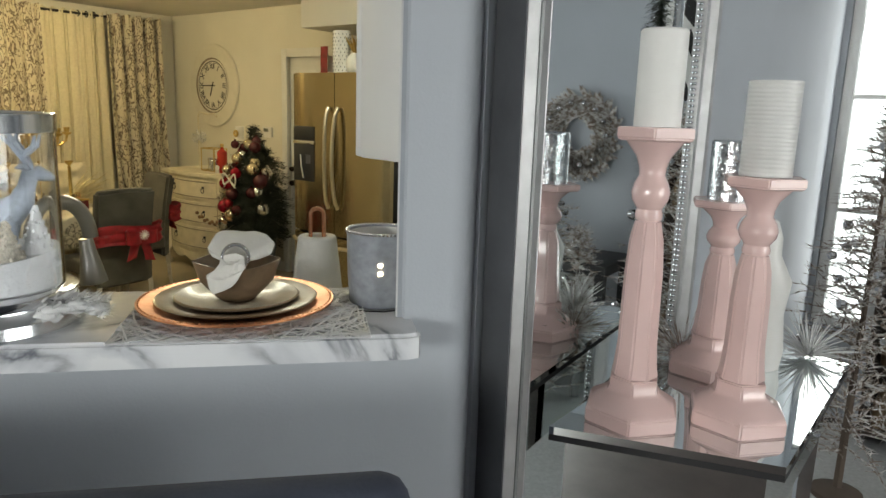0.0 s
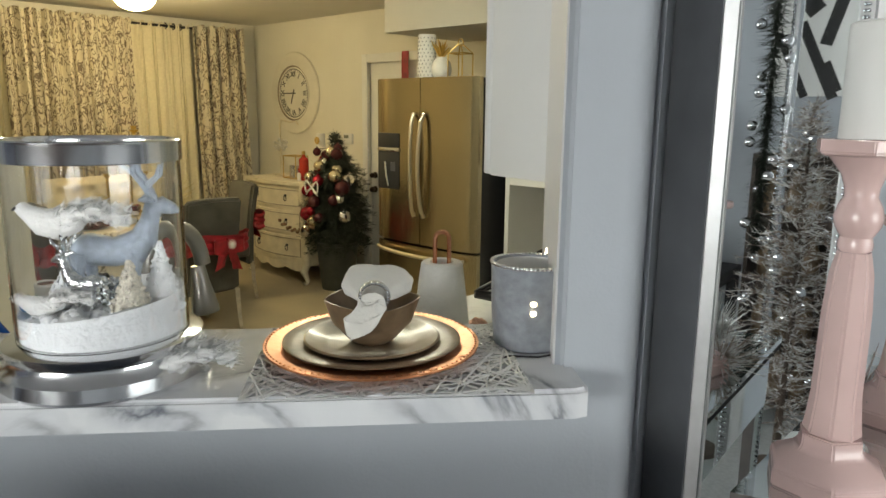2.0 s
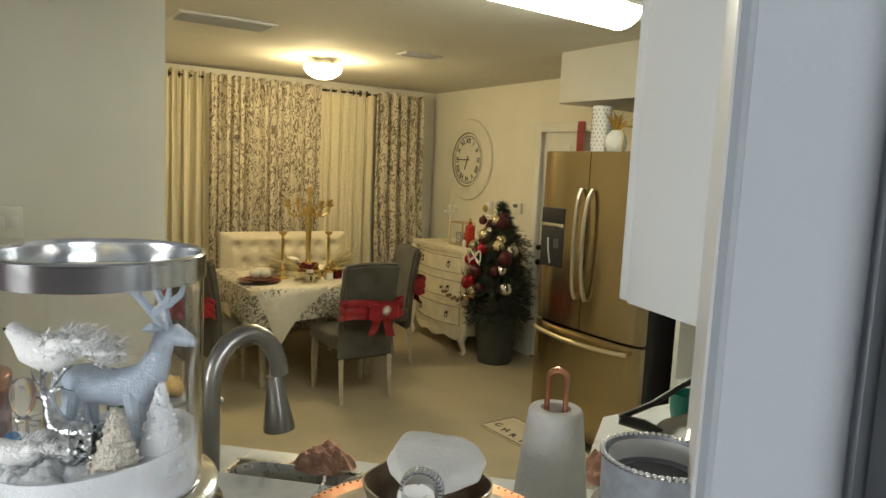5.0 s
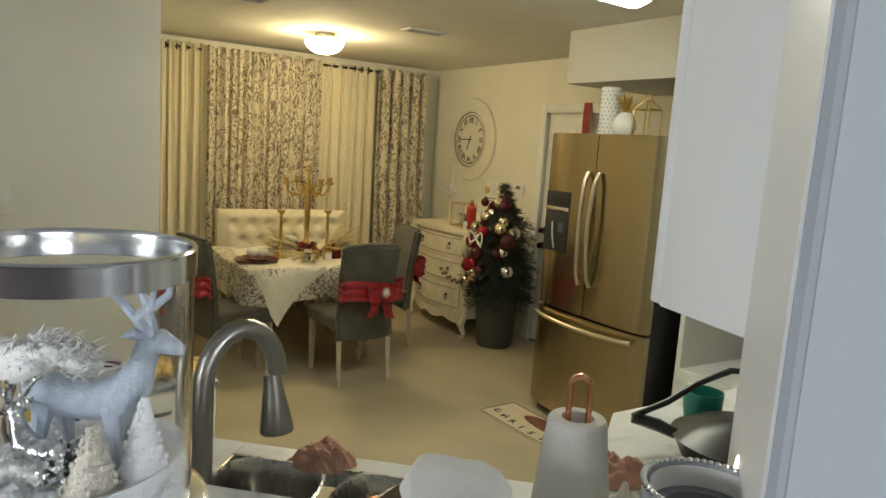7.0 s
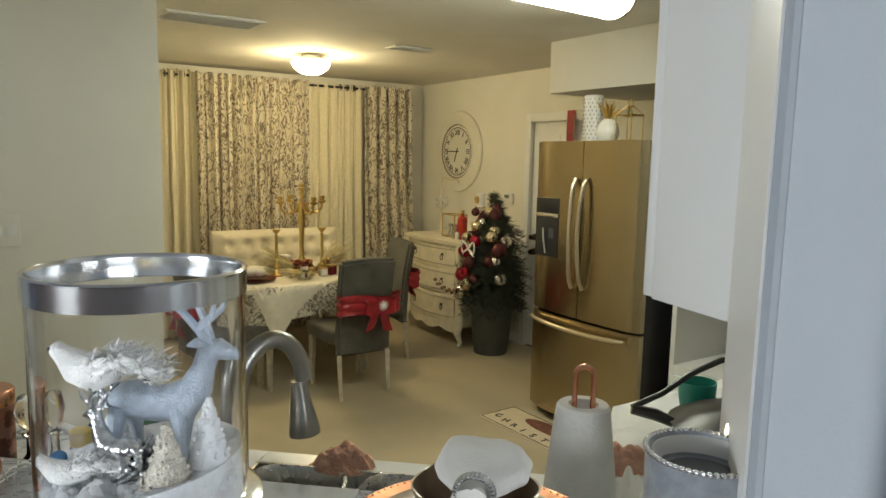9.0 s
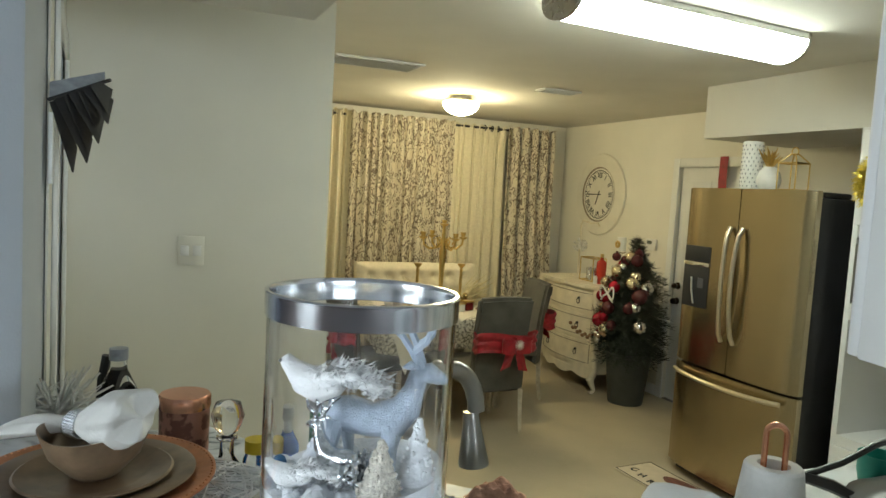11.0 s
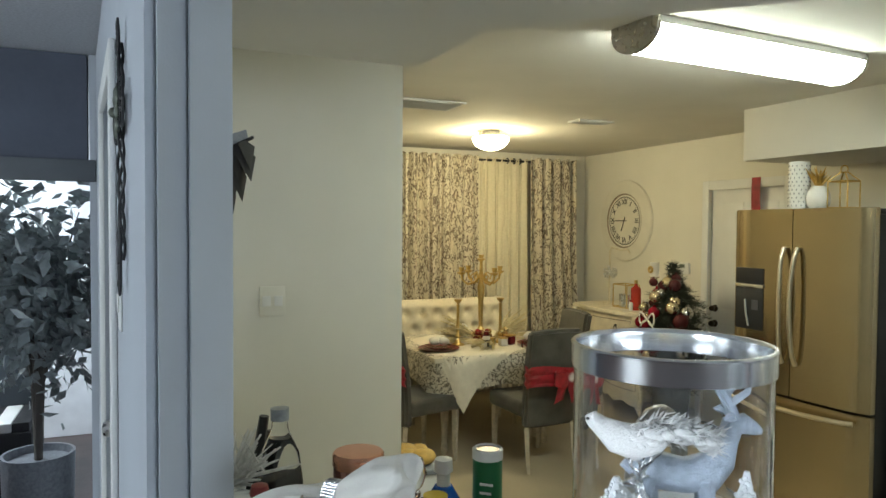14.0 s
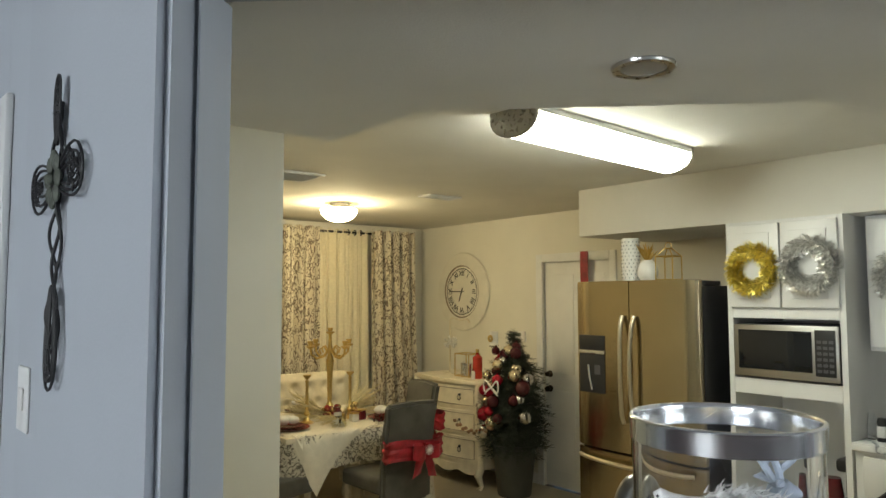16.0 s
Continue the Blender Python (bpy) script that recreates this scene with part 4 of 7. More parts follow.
cloth("tablecloth", 0.76, 0, 0, M_DAMASK, "ivory damask tablecloth with a grey floral pattern, draped", 0.0)
cloth("table_overlay", 1.08, 0, radians(-121), M_RUNNER, "plain ivory overlay cloth with corners hanging over the table", 0.006, 0.52)
TT = 0.7495


def candlestick(name, m, h, label):
    th = thing(name, m, label, "candlestick")
    b = bmesh.new()
    lathe(b, [(0, 0), (0.052, 0), (0.052, 0.008), (0.026, 0.02), (0.015, 0.05), (0.024, 0.07), (0.012, 0.09), (0.011, h - 0.06), (0.014, h - 0.05), (0.008, h - 0.035), (0.03, h - 0.01), (0.03, h), (0.012, h), (0, h - 0.005)], 18)
    part("stem", b, M_GOLD, th)
    return th


cd = thing("candelabra", pose(2.495, 5.42, TT), "tall five-armed gold candelabra on the table", "candelabra")
b = bmesh.new()
lathe(b, [(0, 0), (0.07, 0), (0.07, 0.01), (0.032, 0.025), (0.018, 0.07), (0.03, 0.10), (0.016, 0.13), (0.022, 0.34), (0.03, 0.44), (0.016, 0.49), (0.024, 0.52), (0.014, 0.56), (0.012, 0.64), (0.034, 0.66), (0.036, 0.665), (0.016, 0.668), (0.022, 0.695), (0, 0.695)], 20)
part("stem", b, M_GOLD, cd)
for k in range(4):
    a = radians(8 + 90 * k)
    d = Vector((math.cos(a), math.sin(a), 0))
    b = bmesh.new()
    tube(b, [Vector((0, 0, 0.53)) + d * 0.015, Vector((0, 0, 0.475)) + d * 0.06, Vector((0, 0, 0.465)) + d * 0.125, Vector((0, 0, 0.50)) + d * 0.175, Vector((0, 0, 0.545)) + d * 0.185], 0.0085, 8)
    tube(b, [Vector((0, 0, 0.50)) + d * 0.02, Vector((0, 0, 0.555)) + d * 0.06, Vector((0, 0, 0.53)) + d * 0.10, Vector((0, 0, 0.495)) + d * 0.085], 0.006, 6)
    q = d * 0.185
    lathe(b, [(0, 0.535), (0.014, 0.54), (0.034, 0.556), (0.036, 0.562), (0.016, 0.564), (0.022, 0.595), (0.022, 0.60), (0, 0.60)], 14, pose(q.x, q.y, 0))
    part("arm", b, M_GOLD, cd)
candlestick("candlestick", pose(2.265, 5.35, TT), 0.355, "gold candlestick on the table")
candlestick("candlestick", pose(2.635, 5.35, TT), 0.355, "gold candlestick on the table")


def spray(name, m, n, length, seed, material, label, lift=0.5, spread=0.5):
    """A fan of dried stalks with feathery heads."""
    rng = random.Random(seed)
    b = bmesh.new()
    for i in range(n):
        a = rng.uniform(-spread, spread)
        el = rng.uniform(0.05, lift)
        l = length * rng.uniform(0.7, 1.0)
        d = Vector((math.cos(a) * math.cos(el), math.sin(a) * math.cos(el), math.sin(el)))
        p = [d * (l * t) - Vector((0, 0, 0.10 * l * t * t)) + Vector((0, 0, 0.01)) for t in (0, 0.4, 0.7, 1.0)]
        tube(b, p, [0.002, 0.002, 0.006, 0.001], 4)
        for k in range(9):
            t = 0.45 + 0.55 * k / 9
            c = d * (l * t) - Vector((0, 0, 0.10 * l * t * t)) + Vector((0, 0, 0.01))
            s = Vector((rng.uniform(-1, 1), rng.uniform(-1, 1), rng.uniform(-0.2, 1))).normalized()
            e = c + (d * 0.8 + s * 0.5) * 0.05
            w = d.cross(s).normalized() * 0.0022
            b.faces.new([b.verts.new(q) for q in (c - w, c + w, e)])
    return solid(name, b, material, label, "dried grass", m)


spray("pampas_spray", pose(2.50, 5.40, TT + 0.01, 0, 0, 175), 46, 0.42, 3, M_STRAW, "fan of dried pampas grass lying on the table", 0.7)
spray("pampas_spray", pose(2.60, 5.42, TT + 0.01, 0, 0, 12), 46, 0.42, 4, M_STRAW, "fan of dried pampas grass lying on the table", 0.7)
spray("pampas_spray", pose(2.55, 5.28, TT + 0.005, 0, 0, 215), 40, 0.34, 6, M_STRAW, "sprig of dried grass lying on the tablecloth", 0.3)


def plate_prof(r, h, t=0.004):
    return [(0, 0), (r * 0.62, 0), (r * 0.72, h * 0.35), (r * 0.98, h), (r, h + t * 0.6), (r * 0.97, h + t), (r * 0.7, h * 0.4 + t), (r * 0.6, t), (0, t)]


for i, (x, y) in enumerate(((2.05, 5.22), (2.86, 5.16), (2.5, 5.85))):
    th = thing("place_setting_plate", pose(x, y, TT), "burgundy charger plate with a folded white napkin", "plate", "plates on the dining table")
    b = bmesh.new()
    lathe(b, plate_prof(0.155, 0.014), 32)
    part("charger", b, M_BURG, th)
    b = bmesh.new()
    lathe(b, plate_prof(0.115, 0.014), 28, pose(0, 0, 0.012))
    part("plate", b, M_BURG, th)
    b = bmesh.new()
    rng = random.Random(i)
    for k in range(5):
        ball(b, (rng.uniform(-0.06, 0.06), rng.uniform(-0.05, 0.05), 0.05 + rng.uniform(0, 0.025)), 0.035, 10, (1.3, 1, 0.8))
    part("napkin", b, M_NAPKIN, th)

sm = thing("snowman_figurine", pose(2.40, 5.13, TT), "small white snowman figurine with a black hat and scarf", "figurine")
b = bmesh.new()
lathe(b, [(0, 0), (0.03, 0.003), (0.038, 0.03), (0.026, 0.06), (0.03, 0.075), (0.024, 0.10), (0, 0.105)], 18)
part("body", b, M_WHITE, sm)
b = bmesh.new()
lathe(b, [(0, 0.098), (0.032, 0.098), (0.032, 0.102), (0.02, 0.104), (0.019, 0.13), (0, 0.13)], 18)
part("hat", b, M_BURG, sm)
b = bmesh.new()
lathe(b, [(0.027, 0.056), (0.031, 0.06), (0.031, 0.067), (0.027, 0.07)], 18)
box(b, -0.01, 0.006, -0.042, -0.034, 0.02, 0.062)
part("scarf", b, M_BLACK, sm)
for i, (x, y, s, mm, lb) in enumerate(((2.58, 5.20, 0.055, M_NAPKIN, "cream gift box on the table"), (2.66, 5.24, 0.065, M_BURG, "dark red gift box on the table"), (2.50, 5.24, 0.05, M_GOLD, "gold gift box on the table"))):
    th = thing("gift_box", pose(x, y, TT, 0, 0, 20 * i), lb, "box")
    part("box", boxm(-s / 2, s / 2, -s / 2, s / 2, 0, s, 0.002), mm, th)
    part("lid", boxm(-s / 2 - 0.003, s / 2 + 0.003, -s / 2 - 0.003, s / 2 + 0.003, s + 0.0005, s + 0.012, 0.002), M_GOLD, th)
for i, ch in enumerate("NOEL"):
    cu = bpy.data.curves.new("letter", "FONT")
    cu.body, cu.size, cu.extrude = ch, 0.075, 0.008
    cu.materials.append(M_BURG)
    lt = new("wooden_letter", cu)
    lt.matrix_basis = pose(2.66 + 0.05 * i, 5.06 + 0.012 * i, TT + 0.002, 90, 0, -8)
    tagged(lt, "dark red standing letter on the table", "letter", "NOEL letters")
fl = bmesh.new()
rng = random.Random(11)
for k in range(26):
    ball(fl, (rng.uniform(-0.16, 0.16), rng.uniform(-0.07, 0.07), rng.uniform(0.02, 0.10)), rng.uniform(0.014, 0.03), 8)
solid("bauble_garland", fl, mat("mixed_gold_baubles", (0.55, 0.40, 0.16), 0.25, 0.7, color2=(0.30, 0.03, 0.03), thresh=(0.5, 0.52), scale=14), "heap of small gold and red baubles round the candelabra", "ornament", pose(2.56, 5.36, TT - 0.004), "", "stuff")

se = thing("tufted_settee", pose(2.62, 6.28, 0), "cream button-tufted settee by the window", "settee")
b = bmesh.new()
NB = [(-0.45 + 0.15 * c + (0.075 if r % 2 else 0), 0.60 + 0.14 * r) for r in range(3) for c in range(7 - r % 2)]


def tuft(u, v):
    x, z = -0.58 + 1.16 * u, 0.42 + 0.58 * v
    dip = sum(math.exp(-((x - a) ** 2 + (z - c) ** 2) / 0.0016) for a, c in NB)
    edge = min(1, min(u, 1 - u, 1 - v) * 12)
    return (x, 0.02 - 0.05 * edge + 0.035 * dip + 0.10 * (1 - v) * -0.3, z)


sheet(b, 90, 40, tuft)
part("back_cushion", b, M_LINEN, se)
part("back_frame", boxm(-0.58, 0.58, 0.022, 0.10, 0.30, 1.0, 0.012), M_LINEN, se)
part("seat", boxm(-0.56, 0.56, -0.46, 0.0, 0.30, 0.46, 0.03), M_LINEN, se)
for a, c in NB:
    b = bmesh.new()
    ball(b, (a, 0.003, c), 0.011, 8)
    part("button", b, M_LINEN, se)
for x in (-0.52, 0.52):
    for y in (-0.40, 0.06):
        b = bmesh.new()
        tube(b, [(x, y, 0), (x, y, 0.30)], [0.016, 0.025], 6)
        part("leg", b, M_LEG, se)

# chest of drawers, bow-fronted, facing the table
ch = thing("chest_of_drawers", pose(3.90, 5.22, 0), "antique cream bow-front chest with three drawers and carved corners", "chest")


def bow_front(y0, y1, z0, z1, off, back, n=14):
    b = bmesh.new()
    pts = [(off - 0.075 * math.sin(math.pi * (i / n)), y0 + (y1 - y0) * i / n) for i in range(n + 1)]
    prism(b, pts + [(back, y1), (back, y0)], z0, z1)
    return b


part("body", bow_front(0.02, 0.98, 0.17, 0.90, 0.03, 0.53), M_CREAM, ch)
b = bow_front(-0.015, 1.015, 0.902, 0.935, 0.0, 0.54)
bmesh.ops.bevel(b, geom=[e for e in b.edges if e.verts[0].co.x < 0.4 and abs(e.verts[0].co.z - e.verts[1].co.z) < 1e-4], offset=0.01, segments=3, affect="EDGES")
part("top", b, M_CREAM, ch)
for i, (z0, z1) in enumerate(((0.69, 0.88), (0.46, 0.665), (0.22, 0.435))):
    b = bow_front(0.09, 0.91, z0, z1, 0.012, 0.06)
    bmesh.ops.bevel(b, geom=[e for e in b.edges if e.verts[0].co.x < 0.05 and abs(e.verts[0].co.z - e.verts[1].co.z) < 1e-4], offset=0.006, segments=2, affect="EDGES")
    dw = part("drawer", b, M_CREAM, ch)
    b = bmesh.new()
    zc = (z0 + z1) / 2
    n = 14
    loop = []
    for t in range(n + 1):
        y = 0.12 + 0.76 * t / n
        loop.append((0.012 - 0.075 * math.sin(math.pi * (y - 0.09) / 0.82) - 0.003, y, z0 + 0.025))
    for t in range(n, -1, -1):
        y = 0.12 + 0.76 * t / n
        loop.append((0.012 - 0.075 * math.sin(math.pi * (y - 0.09) / 0.82) - 0.003, y, z1 - 0.025))
    tube(b, loop, 0.004, 5, True)
    part("moulding", b, M_DISTRESS, dw)
    for y in (0.27, 0.73):
        xf = 0.012 - 0.075 * math.sin(math.pi * (y - 0.09) / 0.82)
        b = bmesh.new()
        ball(b, (xf - 0.008, y, zc + 0.02), 0.012, 10)
        tube(b, arc((xf - 0.014, y, zc - 0.006), 0.022, 0, 345, 16, "yz"), 0.0035, 6)
        part("ring_pull", b, M_BLACKM, dw)
for y in (0.045, 0.955):
    b = bmesh.new()
    tube(b, [(0.0, y, 0.90), (-0.014, y, 0.82), (0.012, y, 0.70), (0.0, y, 0.45), (0.02, y, 0.2), (-0.02, y, 0.12), (0.02, y, 0.03), (-0.015, y, 0.0)], [0.035, 0.042, 0.03, 0.03, 0.034, 0.036, 0.02, 0.028], 10)
    part("carved_leg", b, M_CREAM, ch)
    b = bmesh.new()
    tube(b, [(0.50, y, 0.17), (0.50, y, 0.0)], [0.03, 0.022], 8)
    part("leg", b, M_CREAM, ch)
    b = bmesh.new()
    rng = random.Random(3)
    for k in range(7):
        ball(b, (-0.03, y + rng.uniform(-0.018, 0.018), 0.64 + 0.032 * k), 0.013, 8, (0.5, 1, 1.4))
    part("carving", b, M_DISTRESS, ch)
b = bmesh.new()
n = 24
sheet(b, n, 3, lambda u, v: (0.012 - 0.075 * math.sin(math.pi * u) + 0.012, 0.08 + 0.84 * u, 0.185 - (0.045 + 0.035 * abs(math.sin(3 * math.pi * u + 0.5))) * v), 0.014)
part("scalloped_apron", b, M_CREAM, ch)

CT = 0.9355
js = thing("ornament_stand", pose(4.18, 5.92, CT), "white wire ornament stand with a silver flower", "stand")
b = bmesh.new()
lathe(b, [(0, 0), (0.06, 0), (0.06, 0.008), (0, 0.01)], 20)
tube(b, [(0, 0.10, 0.008), (0, 0.10, 0.50), (0, 0.07, 0.54), (0, -0.06, 0.52), (0, -0.17, 0.53), (0, -0.20, 0.50)], 0.009, 6)
box(b, -0.05, 0.05, 0.05, 0.15, 0.0, 0.008)
part("frame", b, M_CREAM, js)
b = bmesh.new()
rng = random.Random(8)
for k in range(24):
    d = Vector((rng.uniform(-1, 1), rng.uniform(-1, 1), rng.uniform(-1, 1))).normalized()
    tube(b, [Vector((0, 0.08, 0.30)), Vector((-0.01, 0.08, 0.30)) + d * 0.07], [0.005, 0.012], 5)
part("flower", b, M_TINSELS, js)
gb = thing("glass_lantern", pose(4.10, 5.66, CT), "glass box lantern with gold edges on the chest", "lantern")
b = bmesh.new()
for x in (-0.07, 0.07):
    for y in (-0.10, 0.10):
        tube(b, [(x, y, 0.0), (x, y, 0.21)], 0.005, 6)
for z in (0.005, 0.21):
    tube(b, [(-0.07, -0.1, z), (0.07, -0.1, z), (0.07, 0.1, z), (-0.07, 0.1, z)], 0.005, 6, True)
part("frame", b, M_GOLD, gb)
b = bmesh.new()
lathe(b, [(0, 0.002), (0.03, 0.002), (0.03, 0.12), (0, 0.12)], 16, pose(0, -0.03, 0))
lathe(b, [(0, 0.002), (0.03, 0.002), (0.03, 0.12), (0, 0.12)], 16, pose(0, 0.05, 0))
part("candle", b, M_SILVER, gb)
bottle("liquor_bottle", pose(4.05, 5.46, CT), [(0, 0), (0.042, 0), (0.044, 0.01), (0.044, 0.19), (0.03, 0.205), (0.014, 0.215), (0.014, 0.235), (0, 0.235)], M_ORANGE, "square-shouldered bottle of red-orange liquid on the chest", [(0, 0.235), (0.016, 0.235), (0.016, 0.265), (0, 0.265)], M_GOLD)
bottle("small_bottle", pose(3.98, 5.44, CT), [(0, 0), (0.017, 0), (0.018, 0.06), (0.008, 0.075), (0, 0.075)], M_WHITE, "tiny white bottle with a red cap on the chest", [(0, 0.075), (0.009, 0.075), (0.009, 0.095), (0, 0.095)], M_RED)
wc = thing("candle_holder", pose(4.22, 5.42, CT), "white pillar candle on a tall glass holder with a flower", "candle holder")
b = bmesh.new()
lathe(b, [(0, 0), (0.045, 0), (0.04, 0.01), (0.012, 0.03), (0.01, 0.26), (0.045, 0.29), (0.045, 0.30), (0, 0.30)], 20)
part("holder", b, M_CRYSTAL, wc)
b = bmesh.new()
lathe(b, [(0, 0.301), (0.04, 0.301), (0.04, 0.42), (0.036, 0.425), (0, 0.42)], 20)
part("candle", b, M_WAX, wc)
b = bmesh.new()
for k in range(9):
    a = 2 * math.pi * k / 9
    ball(b, (-0.045, 0.022 * math.cos(a), 0.36 + 0.022 * math.sin(a)), 0.012, 8)
part("flower", b, M_GOLD, wc)

# clock with roman numerals
ck = thing("wall_clock", pose(4.457, 6.13, 1.735), "large round white wall clock with black roman numerals", "clock")
b = bmesh.new()
lathe(b, [(0, 0.001), (0.40, 0.001), (0.405, 0.01), (0.395, 0.022), (0.31, 0.024), (0.285, 0.032), (0.27, 0.034), (0.262, 0.026), (0, 0.026)], 56, pose(0, 0, 0, 0, -90, 0))
part("case", b, mat("antique_white_clock", (0.74, 0.71, 0.62), 0.45, vary=0.05, scale=9), ck)
b = bmesh.new()
lathe(b, [(0.258, 0.0265), (0.262, 0.0285), (0.266, 0.0355), (0.272, 0.0355)], 56, pose(0, 0, 0, 0, -90, 0))
part("inner_rim", b, M_DISTRESS, ck)
b = bmesh.new()
lathe(b, [(0.232, 0.0272), (0.236, 0.0275), (0.24, 0.0272)], 56, pose(0, 0, 0, 0, -90, 0))
for k in range(60):
    a = 2 * math.pi * k / 60
    c = Vector((-0.0275, -math.sin(a) * 0.222, math.cos(a) * 0.222))
    box(b, -0.001, 0.001, -0.002, 0.002, -0.006, 0.006, m=Matrix.Translation(c) @ pose(0, 0, 0, math.degrees(a), 0, 0))
part("minute_track", b, M_VEIN, ck)
for k, s in enumerate(("XII", "I", "II", "III", "IIII", "V", "VI", "VII", "VIII", "IX", "X", "XI")):
    a = 2 * math.pi * k / 12
    cu = bpy.data.curves.new("numeral", "FONT")
    cu.body, cu.size, cu.extrude, cu.align_x, cu.align_y, cu.offset = s, 0.068, 0.001, "CENTER", "CENTER", 0.0012
    cu.materials.append(M_VEIN)
    o = new("numeral", cu)
    o.parent = ck
    o.matrix_basis = Matrix.Translation((-0.028, -math.sin(a) * 0.185, math.cos(a) * 0.185)) @ pose(0, 0, 0, math.degrees(a), 0, 0) @ pose(0, 0, 0, 90, 0, -90)
for ang, l, w in ((202, 0.11, 0.007), (270, 0.17, 0.005)):
    b = bmesh.new()
    box(b, -0.002, 0.0, -w, w, -0.04, l, m=pose(-0.031, 0, 0, ang, 0, 0))
    part("clock_hand", b, M_VEIN, ck)

tm = thing("thermostat", pose(4.459, 5.30, 1.31), "white wall thermostat with a small display", "thermostat")
part("case", boxm(-0.025, -0.001, -0.065, 0.065, -0.05, 0.05, 0.006), M_WHITE, tm)
part("display", boxm(-0.0275, -0.0255, -0.02, 0.045, 0.005, 0.035), mat("grey_display", (0.16, 0.18, 0.14), 0.3), tm)

# potted christmas tree
tr = thing("christmas_tree", pose(4.05, 4.99, 0), "small potted christmas tree with red, gold and silver baubles", "christmas tree")
b = bmesh.new()
lathe(b, [(0, 0), (0.14, 0), (0.145, 0.02), (0.185, 0.40), (0.195, 0.405), (0.195, 0.43), (0.178, 0.43), (0.165, 0.36), (0, 0.36)], 28)
part("pot", b, M_POT, tr)
b = bmesh.new()
tube(b, [(0, 0, 0.30), (0.01, 0, 0.8), (0, 0.01, 1.30)], [0.018, 0.013, 0.004], 7)
part("trunk", b, mat("bark", (0.10, 0.07, 0.05), 0.9), tr)


def conifer(b, z0, z1, r0, n, seed, needle=0.035, per=26, droop=0.25, wob=0.35, full=0.0):
    rng = random.Random(seed)
    for i in range(n):
        t = (i + rng.random()) / n
        z = z0 + (z1 - z0) * t
        l = (r0 * (1 - t) ** 0.8 + 0.03) * rng.uniform(1 - wob, 1.0 + wob * 0.4)
        if full:
            l = (r0 * min(1.0, full * (1 - t)) ** 0.75 + 0.02) * rng.uniform(1 - wob, 1.0 + wob * 0.4)
        a = rng.uniform(0, 2 * math.pi)
        d = Vector((math.cos(a), math.sin(a), rng.uniform(-0.1, 0.45)))
        p0 = Vector((0, 0, z))
        pts = [p0, p0 + d * l * 0.55, p0 + d * l - Vector((0, 0, droop * l))]
        tube(b, pts, [0.004, 0.003, 0.001], 3)
        for k in range(per):
            s = (k + 0.5) / per
            c = pts[0].lerp(pts[1], s / 0.55) if s < 0.55 else pts[1].lerp(pts[2], (s - 0.55) / 0.45)
            e = Vector((rng.uniform(-1, 1), rng.uniform(-1, 1), rng.uniform(-0.4, 1))).normalized()
            e = (e + d * 0.6).normalized() * needle * rng.uniform(0.7, 1.2)
            w = e.cross(d).normalized() * needle * 0.06
            b.faces.new([b.verts.new(q) for q in (c - w, c + w, c + e)])


b = bmesh.new()
conifer(b, 0.40, 1.24, 0.245, 640, 21, 0.05, 30, 0.25, 0.4, 3.6)
conifer(b, 1.05, 1.36, 0.09, 60, 24, 0.05, 26, 0.1, 0.5)
conifer(b, 0.38, 0.95, 0.285, 420, 22, 0.055, 30, 0.3, 0.25, 3.0)
part("crown", b, M_LEAFD, tr)
BB = [(-0.16, 0.02, 1.10, 0.042, M_BALLG), (-0.05, -0.08, 1.20, 0.045, M_BALLD), (-0.19, 0.13, 1.00, 0.035, M_BALLG), (-0.12, -0.13, 1.02, 0.046, M_BALLG), (-0.10, -0.21, 0.92, 0.055, M_BALLD), (-0.21, -0.02, 0.98, 0.04, M_BALLR), (-0.20, 0.15, 0.88, 0.042, M_BALLR), (-0.16, -0.16, 0.82, 0.04, M_BALLD), (-0.22, 0.14, 0.68, 0.05, M_BALLR), (-0.24, 0.12, 0.54, 0.05, M_BALLS), (-0.22, -0.03, 0.66, 0.038, M_BALLD), (-0.05, 0.12, 1.12, 0.04, M_BALLR), (-0.16, 0.05, 1.22, 0.03, M_BALLD)]
rng = random.Random(71)
for k in range(22):
    z = 0.62 + 0.66 * k / 22
    q = 0.235 * min(1.0, 1.7 * (1.33 - z) / 0.91) ** 0.75
    a = rng.uniform(math.radians(120), math.radians(275))
    BB.append((q * math.cos(a), q * math.sin(a), z, rng.uniform(0.030, 0.050), (M_BALLG, M_BALLD, M_BALLS, M_BALLR, M_BALLD)[k % 5]))
for x, y, z, r, mm in BB:
    b = bmesh.new()
    r *= 1.22
    ball(b, (x, y, z), r, 18)
    lathe(b, [(0.008, 0), (0.008, 0.012), (0, 0.012)], 8, pose(x, y, z + r - 0.002))
    part("bauble", b, mm, tr)
b = bmesh.new()
for s in (-1, 1):
    tube(b, [(-0.26, 0.0, 0.92)] + [(-0.265, s * (0.02 + 0.07 * math.sin(math.pi * i / 10)), 0.92 + 0.05 * math.sin(2 * math.pi * i / 10) + 0.01) for i in range(1, 10)] + [(-0.26, 0.0, 0.92)], 0.007, 6)
    tube(b, [(-0.26, 0, 0.92), (-0.27, s * 0.05, 0.885), (-0.26, s * 0.08, 0.86)], 0.006, 6)
part("white_bow", b, M_WHITE, tr)
b = bmesh.new()
for k in range(14):
    t = k / 13
    ball(b, (-0.30 - 0.05 * t, 0.0 + 0.42 * t, 0.58 - 0.10 * math.sin(math.pi * t) * 0.6 + 0.02 * (k % 2)), 0.022, 8, (0.6, 1, 0.7))
